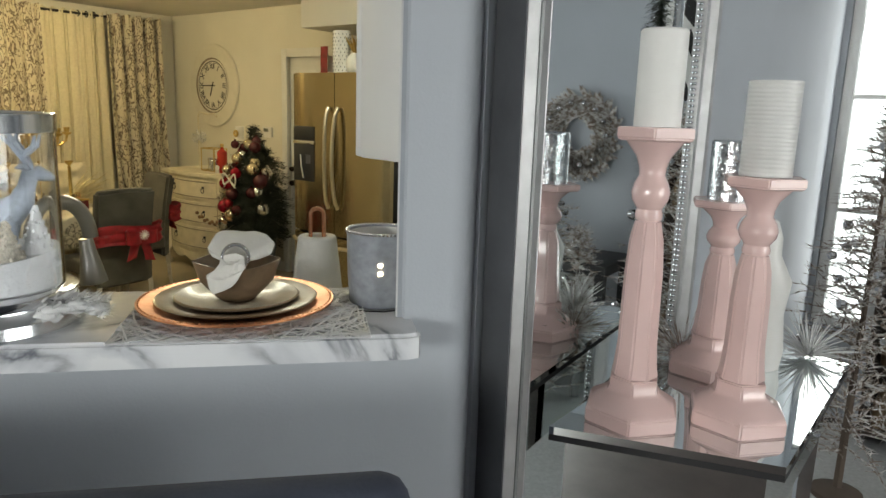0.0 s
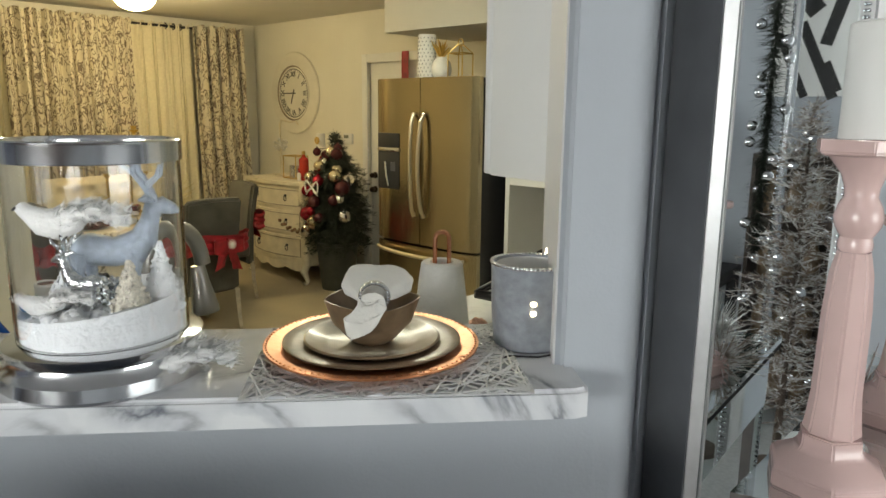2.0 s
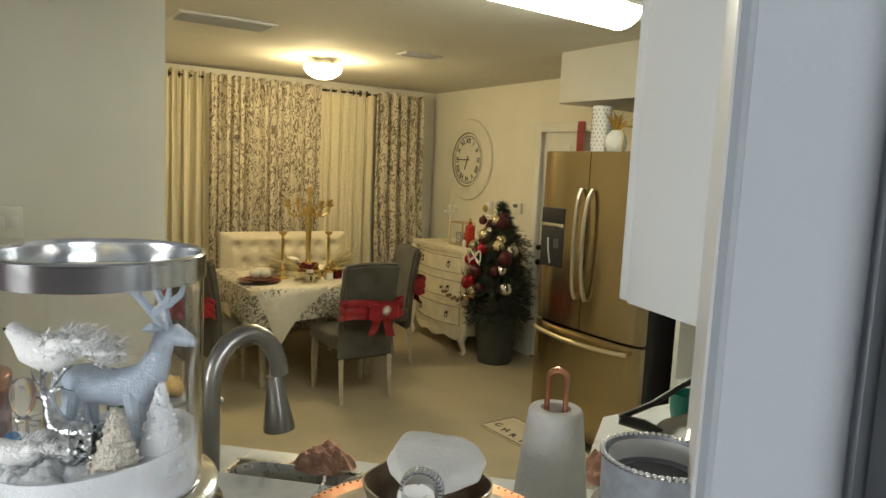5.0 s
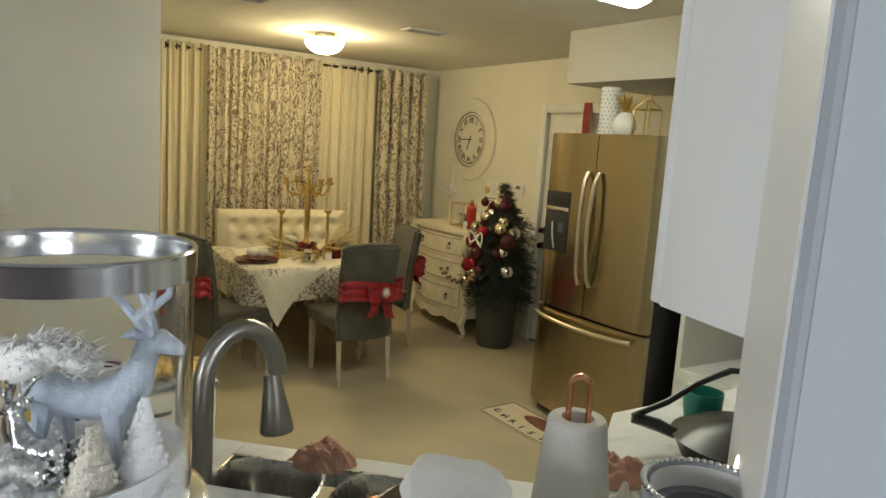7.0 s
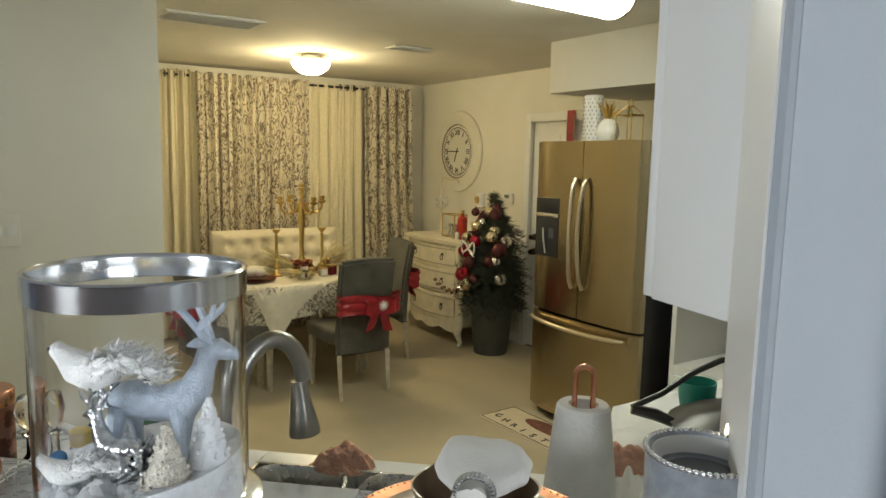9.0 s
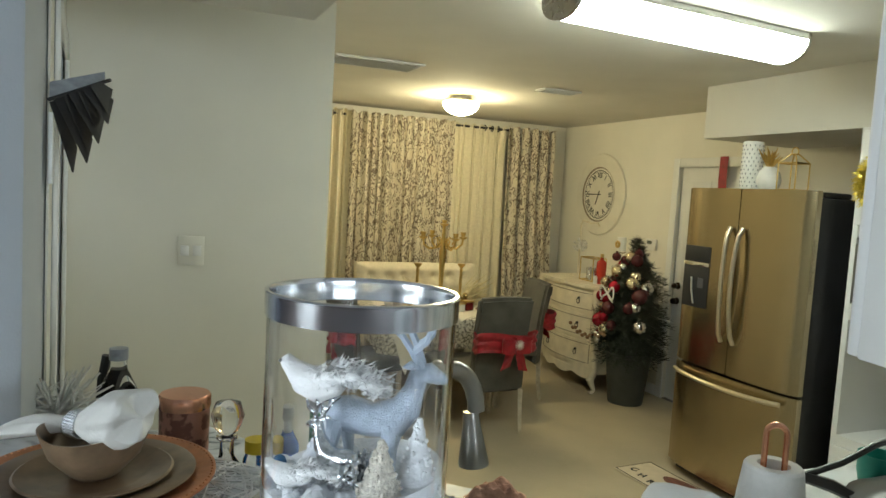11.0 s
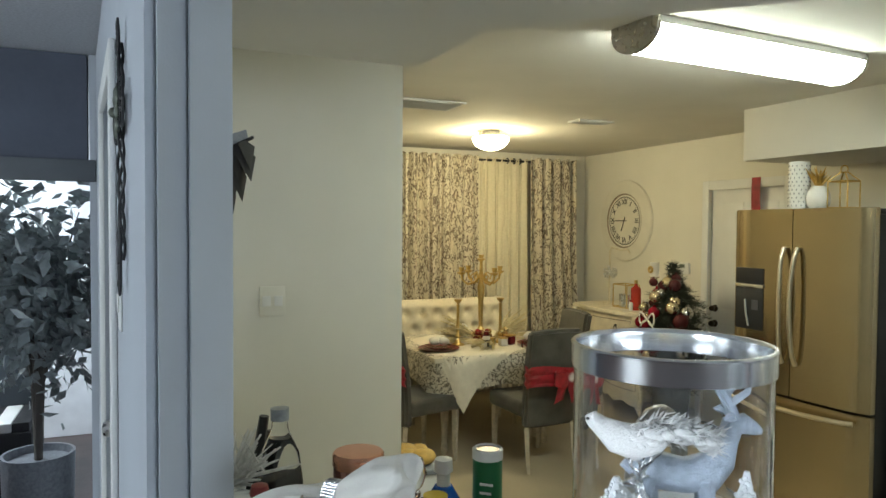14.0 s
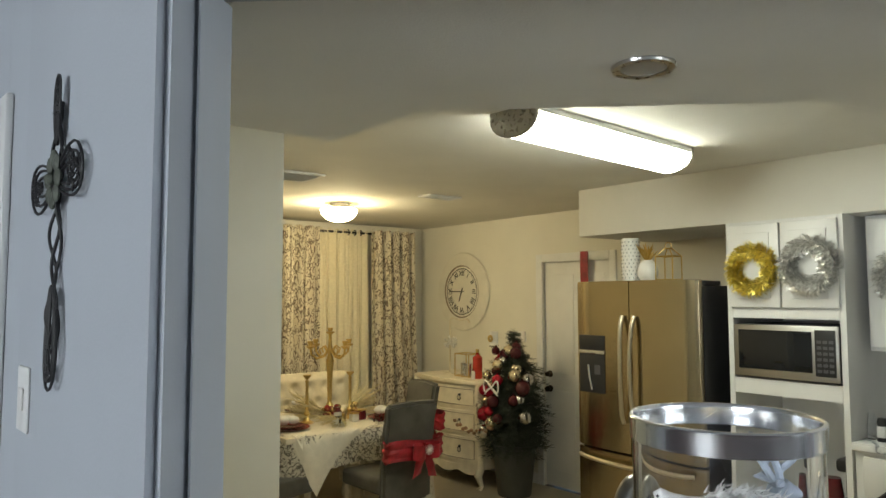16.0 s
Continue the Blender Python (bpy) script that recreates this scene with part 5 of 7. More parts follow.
solid("leaf_garland", b, mat("brown_dried_leaves", (0.22, 0.13, 0.07), 0.8, vary=0.4, scale=30), "strand of brown dried leaves hanging on the chest", "garland", pose(4.08, 4.98, 0))

# ceiling fittings
dl = thing("ceiling_lamp", pose(2.61, 5.5, 2.438), "lit glass dome ceiling lamp with a metal rim", "ceiling lamp")
b = bmesh.new()
lathe(b, [(0, 0), (0.07, 0), (0.075, -0.02), (0.135, -0.04), (0.142, -0.05), (0.135, -0.055), (0, -0.045)], 32)
part("canopy", b, M_TRIM, dl)
b = bmesh.new()
sheet(b, 48, 8, lambda u, v: ((0.148 * math.cos(v * 1.5)) * (1 + 0.03 * math.sin(24 * 2 * math.pi * u)) * math.cos(2 * math.pi * u), (0.148 * math.cos(v * 1.5)) * (1 + 0.03 * math.sin(24 * 2 * math.pi * u)) * math.sin(2 * math.pi * u), -0.056 - 0.10 * math.sin(v * 1.5)))
g = part("glass_dome", b, M_LAMP, dl)
g.visible_shadow = False
fx = thing("fluorescent_light", pose(2.345, 2.645, 2.438, 0, 0, 4), "lit wrap-around fluorescent ceiling light with metal end caps", "ceiling light")
b = bmesh.new()
n = 12
pr = [(-0.12 * math.cos(math.pi * i / n), -0.03 - 0.085 * math.sin(math.pi * i / n)) for i in range(n + 1)]
lo_ = [b.verts.new((-0.60, y, z)) for y, z in pr]
hi_ = [b.verts.new((0.60, y, z)) for y, z in pr]
for i in range(n):
    b.faces.new((lo_[i], lo_[i + 1], hi_[i + 1], hi_[i]))
part("diffuser", b, M_TUBE, fx)
part("base_tray", boxm(-0.61, 0.61, -0.122, 0.122, -0.03, -0.001, 0.004), M_TRIM, fx)
for x in (-0.618, 0.602):
    b = bmesh.new()
    v0 = [b.verts.new((x, y * 1.04, z * 1.03)) for y, z in pr] + [b.verts.new((x, 0.125, -0.001)), b.verts.new((x, -0.125, -0.001))]
    v1 = [b.verts.new((x + 0.016, v.co.y, v.co.z)) for v in v0]
    b.faces.new(v0)
    b.faces.new(v1[::-1])
    for i in range(len(v0)):
        j = (i + 1) % len(v0)
        b.faces.new((v0[i], v0[j], v1[j], v1[i]))
    part("end_cap", b, M_STEEL, fx)


def vent(name, x, y, w, d, n, label):
    th = thing(name, pose(x, y, 2.437), label, "air vent")
    b = bmesh.new()
    for q in ((-w / 2, w / 2, -d / 2, -d / 2 + 0.02), (-w / 2, w / 2, d / 2 - 0.02, d / 2), (-w / 2, -w / 2 + 0.02, -d / 2 + 0.021, d / 2 - 0.021), (w / 2 - 0.02, w / 2, -d / 2 + 0.021, d / 2 - 0.021)):
        box(b, *q, -0.012, 0)
    part("frame", b, M_TRIM, th)
    part("backing", boxm(-w / 2 + 0.02, w / 2 - 0.02, -d / 2 + 0.02, d / 2 - 0.02, -0.003, -0.001), M_SOAPY, th)
    for i in range(n):
        yy = -d / 2 + 0.03 + (d - 0.06) * i / max(1, n - 1)
        part("slat", boxm(-w / 2 + 0.021, w / 2 - 0.021, -0.009, 0.009, -0.0015, 0.0015, m=pose(0, yy, -0.008, 35, 0, 0)), M_TRIM, th)


vent("return_vent", 1.60, 4.55, 0.56, 0.30, 9, "white slatted return air grille in the ceiling")
vent("supply_vent", 3.03, 4.72, 0.30, 0.15, 5, "small white air vent in the ceiling")

# wall switches
def switch(name, m, w, label, gang, plate=M_TRIM):
    th = thing(name, m, label, "light switch")
    part("plate", boxm(-w / 2, w / 2, -0.006, -0.001, -0.058, 0.058, 0.003), plate, th)
    for k in range(gang):
        x = (k - (gang - 1) / 2) * 0.046
        part("rocker", boxm(x - 0.016, x + 0.016, -0.010, -0.0065, -0.020, 0.020, 0.002), M_WHITE, th)


switch("light_switch", pose(0.50, 3.229, 1.37), 0.10, "white double light switch on a cream wall", 2, M_KITCH)
switch("light_switch", HALL @ pose(0.0, 0.60, 1.50, 0, 0, -90), 0.075, "white light switch beside the hall door", 1)

mt = thing("floor_mat", pose(3.235, 3.36, 0.0005, 0, 0, 3), "pale kitchen floor mat with a lettered wreath design", "mat")
part("pad", boxm(-0.15, 0.15, -0.44, 0.44, 0, 0.008, 0.003), mat("pale_mat", (0.58, 0.50, 0.37), 0.9, vary=0.06, scale=20), mt)
b = bmesh.new()
tube(b, [(-0.14, -0.43, 0.008), (0.14, -0.43, 0.008), (0.14, 0.43, 0.008), (-0.14, 0.43, 0.008)], 0.003, 4, True)
part("border", b, M_VEIN, mt)
for i, c in enumerate("CHRISTMAS"):
    cu = bpy.data.curves.new("letter", "FONT")
    cu.body, cu.size, cu.extrude, cu.align_x, cu.offset = c, 0.07, 0.0008, "CENTER", 0.002
    cu.materials.append(M_VEIN)
    o = new("letter", cu)
    o.parent = mt
    o.matrix_basis = Matrix.Translation((-0.115, 0, 0)) @ Matrix.Translation((0.06 * (1 - math.cos(math.pi * (i - 4) / 9)), 0.36 - 0.09 * i, 0.009)) @ pose(0, 0, 0, 0, 0, -90 + 6 * (4 - i))
b = bmesh.new()
lathe(b, [(0, 0.0085), (0.10, 0.0085), (0.10, 0.0095), (0, 0.0095)], 24, pose(0.06, 0.0, 0) @ Matrix.Diagonal((0.7, 2.2, 1, 1)))
part("motif", b, mat("brown_print", (0.16, 0.06, 0.04), 0.9, vary=0.4, scale=30), mt)

bi = thing("white_bin", pose(1.19, 3.55, 0), "white plastic bin with grey rim by the wall corner", "bin")
part("body", boxm(-0.13, 0.13, -0.15, 0.15, 0.0, 0.52, 0.02, 3), M_TRIM, bi)
part("rim", boxm(-0.138, 0.138, -0.158, 0.158, 0.5205, 0.548, 0.008), M_GREYC, bi)
b = bmesh.new()
tube(b, [(-0.07, -0.152, 0.42), (-0.06, -0.175, 0.425), (0.06, -0.175, 0.425), (0.07, -0.152, 0.42)], 0.008, 8)
part("handle", b, M_BLACK, bi)
bk = bmesh.new()
rng = random.Random(19)
for x, y, r in ((-0.06, -0.06, 0.05), (0.05, -0.07, 0.055), (0.0, 0.04, 0.055), (-0.04, 0.07, 0.045), (0.07, 0.05, 0.045), (0.0, -0.03, 0.05)):
    ball(bk, (x, y, r * 0.62), r, 14, (1.15, 1.0, 0.62 + rng.uniform(-0.05, 0.08)))
solid("bread_rolls", bk, mat("golden_bread_crust", (0.62, 0.40, 0.10), 0.6, vary=0.25, scale=18, bump=0.3, bscale=40), "heap of golden bread rolls on the white bin", "bread", pose(1.19, 3.55, 0.549), "", "stuff")

# ---- on the bar ----
jar = thing("hurricane_jar", bar(-0.645, 0.115, BARTOP), "glass hurricane jar with silver rim holding a winter scene", "glass jar")
b = bmesh.new()
lathe(b, [(0, 0.0), (0.128, 0.0), (0.133, 0.006), (0.131, 0.022), (0.122, 0.03), (0.12, 0.04), (0.124, 0.046), (0.124, 0.054), (0.116, 0.058), (0, 0.058)], 64)
part("silver_foot", b, M_CHROME, jar)
b = bmesh.new()
lathe(b, [(0.1035, 0.060), (0.1035, 0.286), (0.107, 0.286), (0.107, 0.060), (0.1035, 0.060)], 72)
g = part("glass_cylinder", b, M_JARGLASS, jar)
g.visible_shadow = False
b = bmesh.new()
lathe(b, [(0.1075, 0.286), (0.1092, 0.2862), (0.1095, 0.288), (0.1098, 0.309), (0.1105, 0.312), (0.109, 0.314), (0.1055, 0.314), (0.1045, 0.312), (0.104, 0.308), (0.1032, 0.2885), (0.1032, 0.2865)], 96)
part("silver_rim", b, M_CHROME, jar)

sn = bmesh.new()
rng = random.Random(2)


def snow(u, v):
    a, r = 2 * math.pi * u, 0.1015 * v
    p = Vector((r * math.cos(a), r * math.sin(a), 0))
    return (p.x, p.y, 0.088 + (0.016 * noise.noise(p * 32) + 0.012 * noise.noise(p * 90)) * (1 - v ** 6) + 0.016 * v * v + 0.012 * v * v * math.cos(a - 0.4))


sheet(sn, 64, 16, snow)
bmesh.ops.remove_doubles(sn, verts=sn.verts, dist=1e-5)
sheet(sn, 64, 3, lambda u, v: (0.1015 * math.cos(2 * math.pi * u), 0.1015 * math.sin(2 * math.pi * u), 0.06 + v * (0.044 + 0.012 * math.cos(2 * math.pi * u - 0.4))))
for k in range(160):
    a, r = rng.uniform(0, 6.283), 0.095 * math.sqrt(rng.random())
    ball(sn, (r * math.cos(a), r * math.sin(a), 0.085 + rng.uniform(0, 0.012)), rng.uniform(0.004, 0.010), 6)
solid("artificial_snow", sn, M_SNOW, "bed of loose white artificial snow inside the jar", "snow", bar(-0.645, 0.115, BARTOP), "", "stuff")


def deer(name, m, s, material, label):
    b = bmesh.new()
    tube(b, [(-0.062, 0, 0.082), (-0.055, 0, 0.088), (-0.035, 0, 0.088), (-0.005, 0, 0.083), (0.022, 0, 0.088), (0.036, 0, 0.104), (0.044, 0, 0.126), (0.050, 0, 0.145), (0.062, 0, 0.148), (0.076, 0, 0.142), (0.084, 0, 0.139)], [0.006, 0.019, 0.023, 0.021, 0.024, 0.019, 0.013, 0.0135, 0.0125, 0.008, 0.004], 14)
    for x, y, k in ((-0.048, -0.012, -0.006), (-0.044, 0.012, 0.006), (0.018, -0.012, 0.004), (0.022, 0.012, -0.004)):
        tube(b, [(x, y, 0.085), (x + k, y, 0.045), (x + k * 1.4, y, 0.022), (x + k, y, 0.0)], [0.013, 0.007, 0.005, 0.006], 8)
    tube(b, [(-0.064, 0, 0.085), (-0.074, 0, 0.094), (-0.078, 0, 0.09)], [0.006, 0.006, 0.002], 6)
    for y in (-1, 1):
        tube(b, [(0.05, y * 0.008, 0.155), (0.042, y * 0.02, 0.160), (0.034, y * 0.026, 0.158)], [0.003, 0.006, 0.001], 6)
        p = [(0.052, y * 0.006, 0.155), (0.043, y * 0.016, 0.175), (0.030, y * 0.024, 0.196), (0.032, y * 0.026, 0.215)]
        tube(b, p, [0.0055, 0.005, 0.0045, 0.0025], 6)
        tube(b, [p[1], (0.060, y * 0.022, 0.190), (0.064, y * 0.024, 0.207)], [0.005, 0.004, 0.002], 6)
        tube(b, [p[2], (0.010, y * 0.028, 0.212)], [0.0045, 0.002], 6)
    bmesh.ops.scale(b, vec=(s, s, s), verts=b.verts)
    return solid(name, b, material, label, "figurine", m)


deer("reindeer_figurine", bar(-0.625, 0.125, BARTOP + 0.084, 10), 0.95, M_DEER, "pale blue glitter reindeer standing in the snow of the jar")
deer("silver_reindeer_figurine", bar(-0.652, 0.072, BARTOP + 0.090, 165), 0.5, M_SILVER, "silver foil reindeer ornament in the snow of the jar")


def cone_tree(m, h, r, material, label, seed):
    rng = random.Random(seed)
    b = bmesh.new()
    for i in range(9):
        t = i / 9
        lathe(b, [(r * (1 - t) * 1.02 + 0.002, h * t), (r * (1 - t) * 0.72 + 0.001, h * (t + 0.14)), (0, h * (t + 0.14))], 14, pose(rng.uniform(-0.001, 0.001), 0, 0, 0, 0, rng.uniform(0, 60)))
    for k in range(70):
        t = rng.random()
        a = rng.uniform(0, 6.283)
        rr_ = r * (1 - t) + 0.002
        ball(b, (rr_ * math.cos(a), rr_ * math.sin(a), h * t), 0.003, 5)
    return solid("frosted_tree_ornament", b, material, label, "ornament", m)


cone_tree(bar(-0.594, 0.071, BARTOP + 0.092), 0.068, 0.026, mat("champagne_glitter", (0.62, 0.58, 0.50), 0.35, 0.3, vary=0.2, scale=200, bump=0.8, bscale=300), "champagne glitter cone tree in the jar", 1)
cone_tree(bar(-0.566, 0.105, BARTOP + 0.09), 0.088, 0.026, M_SNOW, "white frosted cone tree in the jar", 2)
cone_tree(bar(-0.705, 0.155, BARTOP + 0.09), 0.05, 0.03, M_SNOW, "white frosted cone tree in the jar", 3)
b = bmesh.new()
rng = random.Random(4)
for k in range(110):
    d = Vector((rng.gauss(0, 1), rng.gauss(0, 1), abs(rng.gauss(0, 1)))).normalized()
    p = d * 0.01
    tube(b, [p, p + d * rng.uniform(0.012, 0.028)], [0.005, 0.002], 5)
solid("silver_pinecone_ornament", b, M_SILVER, "spiky silver foil ornament in the snow of the jar", "ornament", bar(-0.632, 0.088, BARTOP + 0.103))
for x, y in ((-0.735, 0.095), (-0.725, 0.075)):
    b = bmesh.new()
    ball(b, (0, 0, 0.009), 0.009, 14)
    solid("blue_bauble", b, mat("blue_glass_bauble", (0.08, 0.25, 0.5), 0.1, 0.5), "tiny blue bauble in the snow of the jar", "bauble", bar(x, y, BARTOP + 0.094))


def dove(m, label, size=1.0):
    th = thing("white_dove_ornament", m @ Matrix.Diagonal((size, size, size, 1)), label, "ornament")
    b = bmesh.new()
    tube(b, [(-0.066, 0, 0.040), (-0.060, 0, 0.042), (-0.050, 0, 0.036), (-0.03, 0, 0.024), (-0.005, 0, 0.02), (0.02, 0, 0.026), (0.03, 0, 0.03)], [0.006, 0.0105, 0.012, 0.02, 0.0225, 0.015, 0.008], 14)
    part("body", b, M_FEATHER, th)
    b = bmesh.new()
    tube(b, [(-0.07, 0, 0.041), (-0.076, 0, 0.039)], [0.003, 0.0006], 6)
    for y in (-0.009, 0.009):
        ball(b, (-0.063, y, 0.044), 0.002, 6)
    part("beak_and_eyes", b, M_BLACK, th)
    b = bmesh.new()
    rng = random.Random(9)
    for k in range(60):
        t = rng.random()
        q = Vector((-0.005 + 0.095 * t, rng.uniform(-0.012, 0.012), 0.026 + 0.012 * math.sin(3 * t) + rng.uniform(-0.006, 0.008)))
        ball(b, q, rng.uniform(0.007, 0.012) * (1 - 0.45 * t), 8, (1.5, 1, 0.8))
    for k in range(800):
        t = rng.random()
        c = Vector((-0.01 + 0.10 * t, rng.uniform(-0.018, 0.018), 0.028 + 0.012 * math.sin(3 * t) + rng.uniform(-0.014, 0.016)))
        d = Vector((rng.uniform(0.2, 1), rng.uniform(-0.8, 0.8), rng.uniform(-0.5, 0.7))).normalized()
        e = c + d * rng.uniform(0.008, 0.020)
        w = d.cross(Vector((rng.random(), rng.random(), 1))).normalized() * 0.002
        b.faces.new([b.verts.new(q) for q in (c + w, e, c - w)])
    part("plumage", b, M_FEATHER, th)
    return th


dove(bar(-0.555, 0.055, BARTOP + 0.0005, 12), "white feathered dove lying on the bar beside the jar")
d2_ = dove(bar(-0.675, 0.085, BARTOP + 0.188, -8), "white feathered dove perched high inside the glass jar", 0.9)
b = bmesh.new()
tube(b, [(0, 0, -0.10), (0, 0, 0.005)], 0.002, 6)
part("perch_wire", b, M_SILVER, d2_)
dove(bar(-0.690, 0.060, BARTOP + 0.094, 8), "white feathered dove resting in the snow of the jar", 0.6)


def placemat(m, w, d, seed):
    """A mat of crossed silver wires."""
    rng = random.Random(seed)
    b = bmesh.new()
    for k in range(430):
        cx_, cy_ = rng.uniform(-w / 2, w / 2), rng.uniform(-d / 2, d / 2)
        a = rng.uniform(0, math.pi)
        l = rng.uniform(0.05, 0.16)
        dx, dy = math.cos(a) * l / 2, math.sin(a) * l / 2
        x0, x1 = max(-w / 2, min(w / 2, cx_ - dx)), max(-w / 2, min(w / 2, cx_ + dx))
        y0, y1 = max(-d / 2, min(d / 2, cy_ - dy)), max(-d / 2, min(d / 2, cy_ + dy))
        z = rng.uniform(0.0012, 0.0035)
        if math.hypot(x1 - x0, y1 - y0) > 0.01:
            tube(b, [(x0, y0, z), ((x0 + x1) / 2 + rng.uniform(-0.004, 0.004), (y0 + y1) / 2, z + 0.0006), (x1, y1, z)], 0.0015, 4)
    tube(b, [(-w / 2, -d / 2, 0.0015), (w / 2, -d / 2, 0.0015), (w / 2, d / 2, 0.0015), (-w / 2, d / 2, 0.0015)], 0.0012, 4, True)
    return solid("wire_placemat", b, M_WIRE, "openwork placemat of crossed silver wires on the marble bar", "placemat", m, "placemats on the bar", "stuff")


placemat(bar(-0.265, 0.135, BARTOP), 0.37, 0.29, 1)
placemat(bar(-1.02, 0.135, BARTOP), 0.40, 0.28, 2)


def setting(m, napkin_long):
    ps = thing("charger_plate", m @ pose(0, 0, 0.004), "copper charger plate with a beaded rim", "plate", "place settings on the bar")
    b = bmesh.new()
    lathe(b, [(0, 0), (0.10, 0), (0.115, 0.004), (0.152, 0.012), (0.157, 0.014), (0.157, 0.017), (0.150, 0.017), (0.114, 0.008), (0.10, 0.005), (0, 0.005)], 64)
    part("plate", b, M_COPPERPL, ps)
    b = bmesh.new()
    for k in range(96):
        a = 2 * math.pi * k / 96
        ball(b, (0.1525 * math.cos(a), 0.1525 * math.sin(a), 0.0168), 0.0019, 6)
    part("bead_rim", b, M_COPPERPL, ps)
    dp = bmesh.new()
    lathe(dp, plate_prof(0.130, 0.012, 0.004), 56)
    solid("dinner_plate", dp, M_BROWN, "bronze-brown glazed dinner plate on a copper charger", "plate", m @ pose(0, 0, 0.0098), "place settings on the bar")
    dp = bmesh.new()
    lathe(dp, plate_prof(0.100, 0.010, 0.004), 56)
    solid("salad_plate", dp, M_BROWN, "smaller bronze-brown glazed plate on the dinner plate", "plate", m @ pose(0, 0, 0.0145), "place settings on the bar")
    bw = bmesh.new()

    def bowl(u, v):
        prof = ((0, 0.0), (0.026, 0.0), (0.034, 0.006), (0.058, 0.032), (0.070, 0.066), (0.0675, 0.066), (0.054, 0.034), (0.03, 0.010), (0.0, 0.006))
        t = v * 8
        n = min(int(t), 7)
        f = t - n
        r = prof[n][0] * (1 - f) + prof[n + 1][0] * f
        z = prof[n][1] * (1 - f) + prof[n + 1][1] * f
        a = 2 * math.pi * u
        k = 1 + 0.02 * math.cos(3 * a + 1) * min(1, z / 0.05)
        return (r * k * math.cos(a), r * k * math.sin(a), z * (1 + 0.05 * math.cos(3 * a + 1.2) * min(1, z / 0.05)))
    sheet(bw, 48, 32, bowl)
    bmesh.ops.remove_doubles(bw, verts=bw.verts, dist=1e-5)
    solid("soup_bowl", bw, M_BROWN, "bronze-brown glazed bowl with a wavy rim", "bowl", m @ pose(0, 0, 0.0195), "place settings on the bar")
    nm = m @ (pose(-0.03, 0, 0.050, 0, 0, -6) if napkin_long else pose(0.004, -0.026, 0.066, 0, 0, 0))
    nk = thing("folded_napkin", nm, "ivory cloth napkin gathered through a silver beaded ring", "napkin")
    b = bmesh.new()
    if not napkin_long:
        # fan above, tail tucked down over the rim
        def fan(u, v):
            a = 2 * math.pi * u
            k = min(1, v * 1.7) ** 0.8 * (1 if v < 0.82 else math.sqrt(max(0.0, 1 - ((v - 0.82) / 0.18) ** 2)) * 0.75 + 0.25)
            w = (0.011 + 0.034 * k) * (1 if v < 0.99 else 0.03)
            rip = 1 + (0.05 * math.sin(3 * a + 2 * v) + 0.03 * math.sin(5 * a - 4 * v) + 0.015 * math.sin(11 * a + 9 * v)) * min(1, v * 2)
            dent = 0.002 * math.exp(-(math.cos(a) / 0.25) ** 2) * v
            return (w * 1.12 * math.cos(a) * rip + 0.004 * v, -0.026 + 0.070 * v + 0.30 * w * math.sin(a) * rip, 0.032 + 0.014 * v - dent * 0.6 + 0.002 * math.sin(3 * a) * v + w * 0.48 * math.sin(a) * rip)
        sheet(b, 72, 24, fan)
        part("fan", b, M_NAPKIN, nk)
        b = bmesh.new()

        def tail(u, v):
            a = 2 * math.pi * u
            w = (0.010 + 0.013 * math.sin(math.pi * v) * (1 - 0.3 * v)) * (1 if v < 0.99 else 0.03)
            return (w * math.cos(a) * (1 + 0.28 * math.sin(3 * a + 7 * v)) - 0.026 * v, -0.03 - 0.024 * math.sqrt(v) + 0.45 * w * math.sin(a), 0.033 - 0.048 * v * (0.5 + 0.5 * v) + 0.5 * w * math.sin(a) + 0.004 * math.sin(14 * v + 2 * math.cos(a)))
        sheet(b, 30, 14, tail)
        part("tail", b, M_NAPKIN, nk)
        b = bmesh.new()
        for row in (-1, 0, 1):
            for k in range(30):
                a = 2 * math.pi * k / 30
                ball(b, (0.0195 * math.cos(a), -0.03 + row * 0.0045, 0.035 + 0.0195 * math.sin(a)), 0.0028, 6)
        part("beaded_ring", b, M_CHROME, nk)
    else:
        def fold(u, v):
            a = 2 * math.pi * u
            end = 1 if v < 0.85 else math.sqrt(max(0.0, 1 - ((v - 0.85) / 0.15) ** 2)) * 0.8 + 0.2
            w = 0.014 + 0.030 * min(1, v * 1.8) ** 0.8 * end - (0.010 if v > 0.97 else 0)
            w *= 1 if v < 0.99 else 0.03
            rip = 1 + 0.05 * math.sin(4 * a + 4 * v) + 0.03 * math.sin(9 * a)
            sq = (abs(math.cos(a)) ** 3 + abs(math.sin(a)) ** 3) ** (-1 / 3)
            return (0.008 + 0.105 * v + 0.008 * math.sin(3 * a) * v, w * math.cos(a) * rip * sq * 0.9, 0.040 + 0.026 * v + 0.80 * w * math.sin(a) * rip * sq)
        sheet(b, 72, 24, fold)
        part("fan", b, M_NAPKIN, nk)
        b = bmesh.new()

        def tail2(u, v):
            a = 2 * math.pi * u
            w = (0.014 + 0.018 * math.sin(math.pi * v * 0.9)) * (1 if v < 0.99 else 0.03)
            return (-0.125 * v, w * math.cos(a) * (1 + 0.15 * math.sin(3 * a + 6 * v)) - 0.03 * v, 0.033 - 0.028 * v * v + 0.40 * w * math.sin(a) * (1 + 0.2 * math.sin(5 * a)))
        sheet(b, 30, 16, tail2)
        part("tail", b, M_NAPKIN, nk)
        b = bmesh.new()
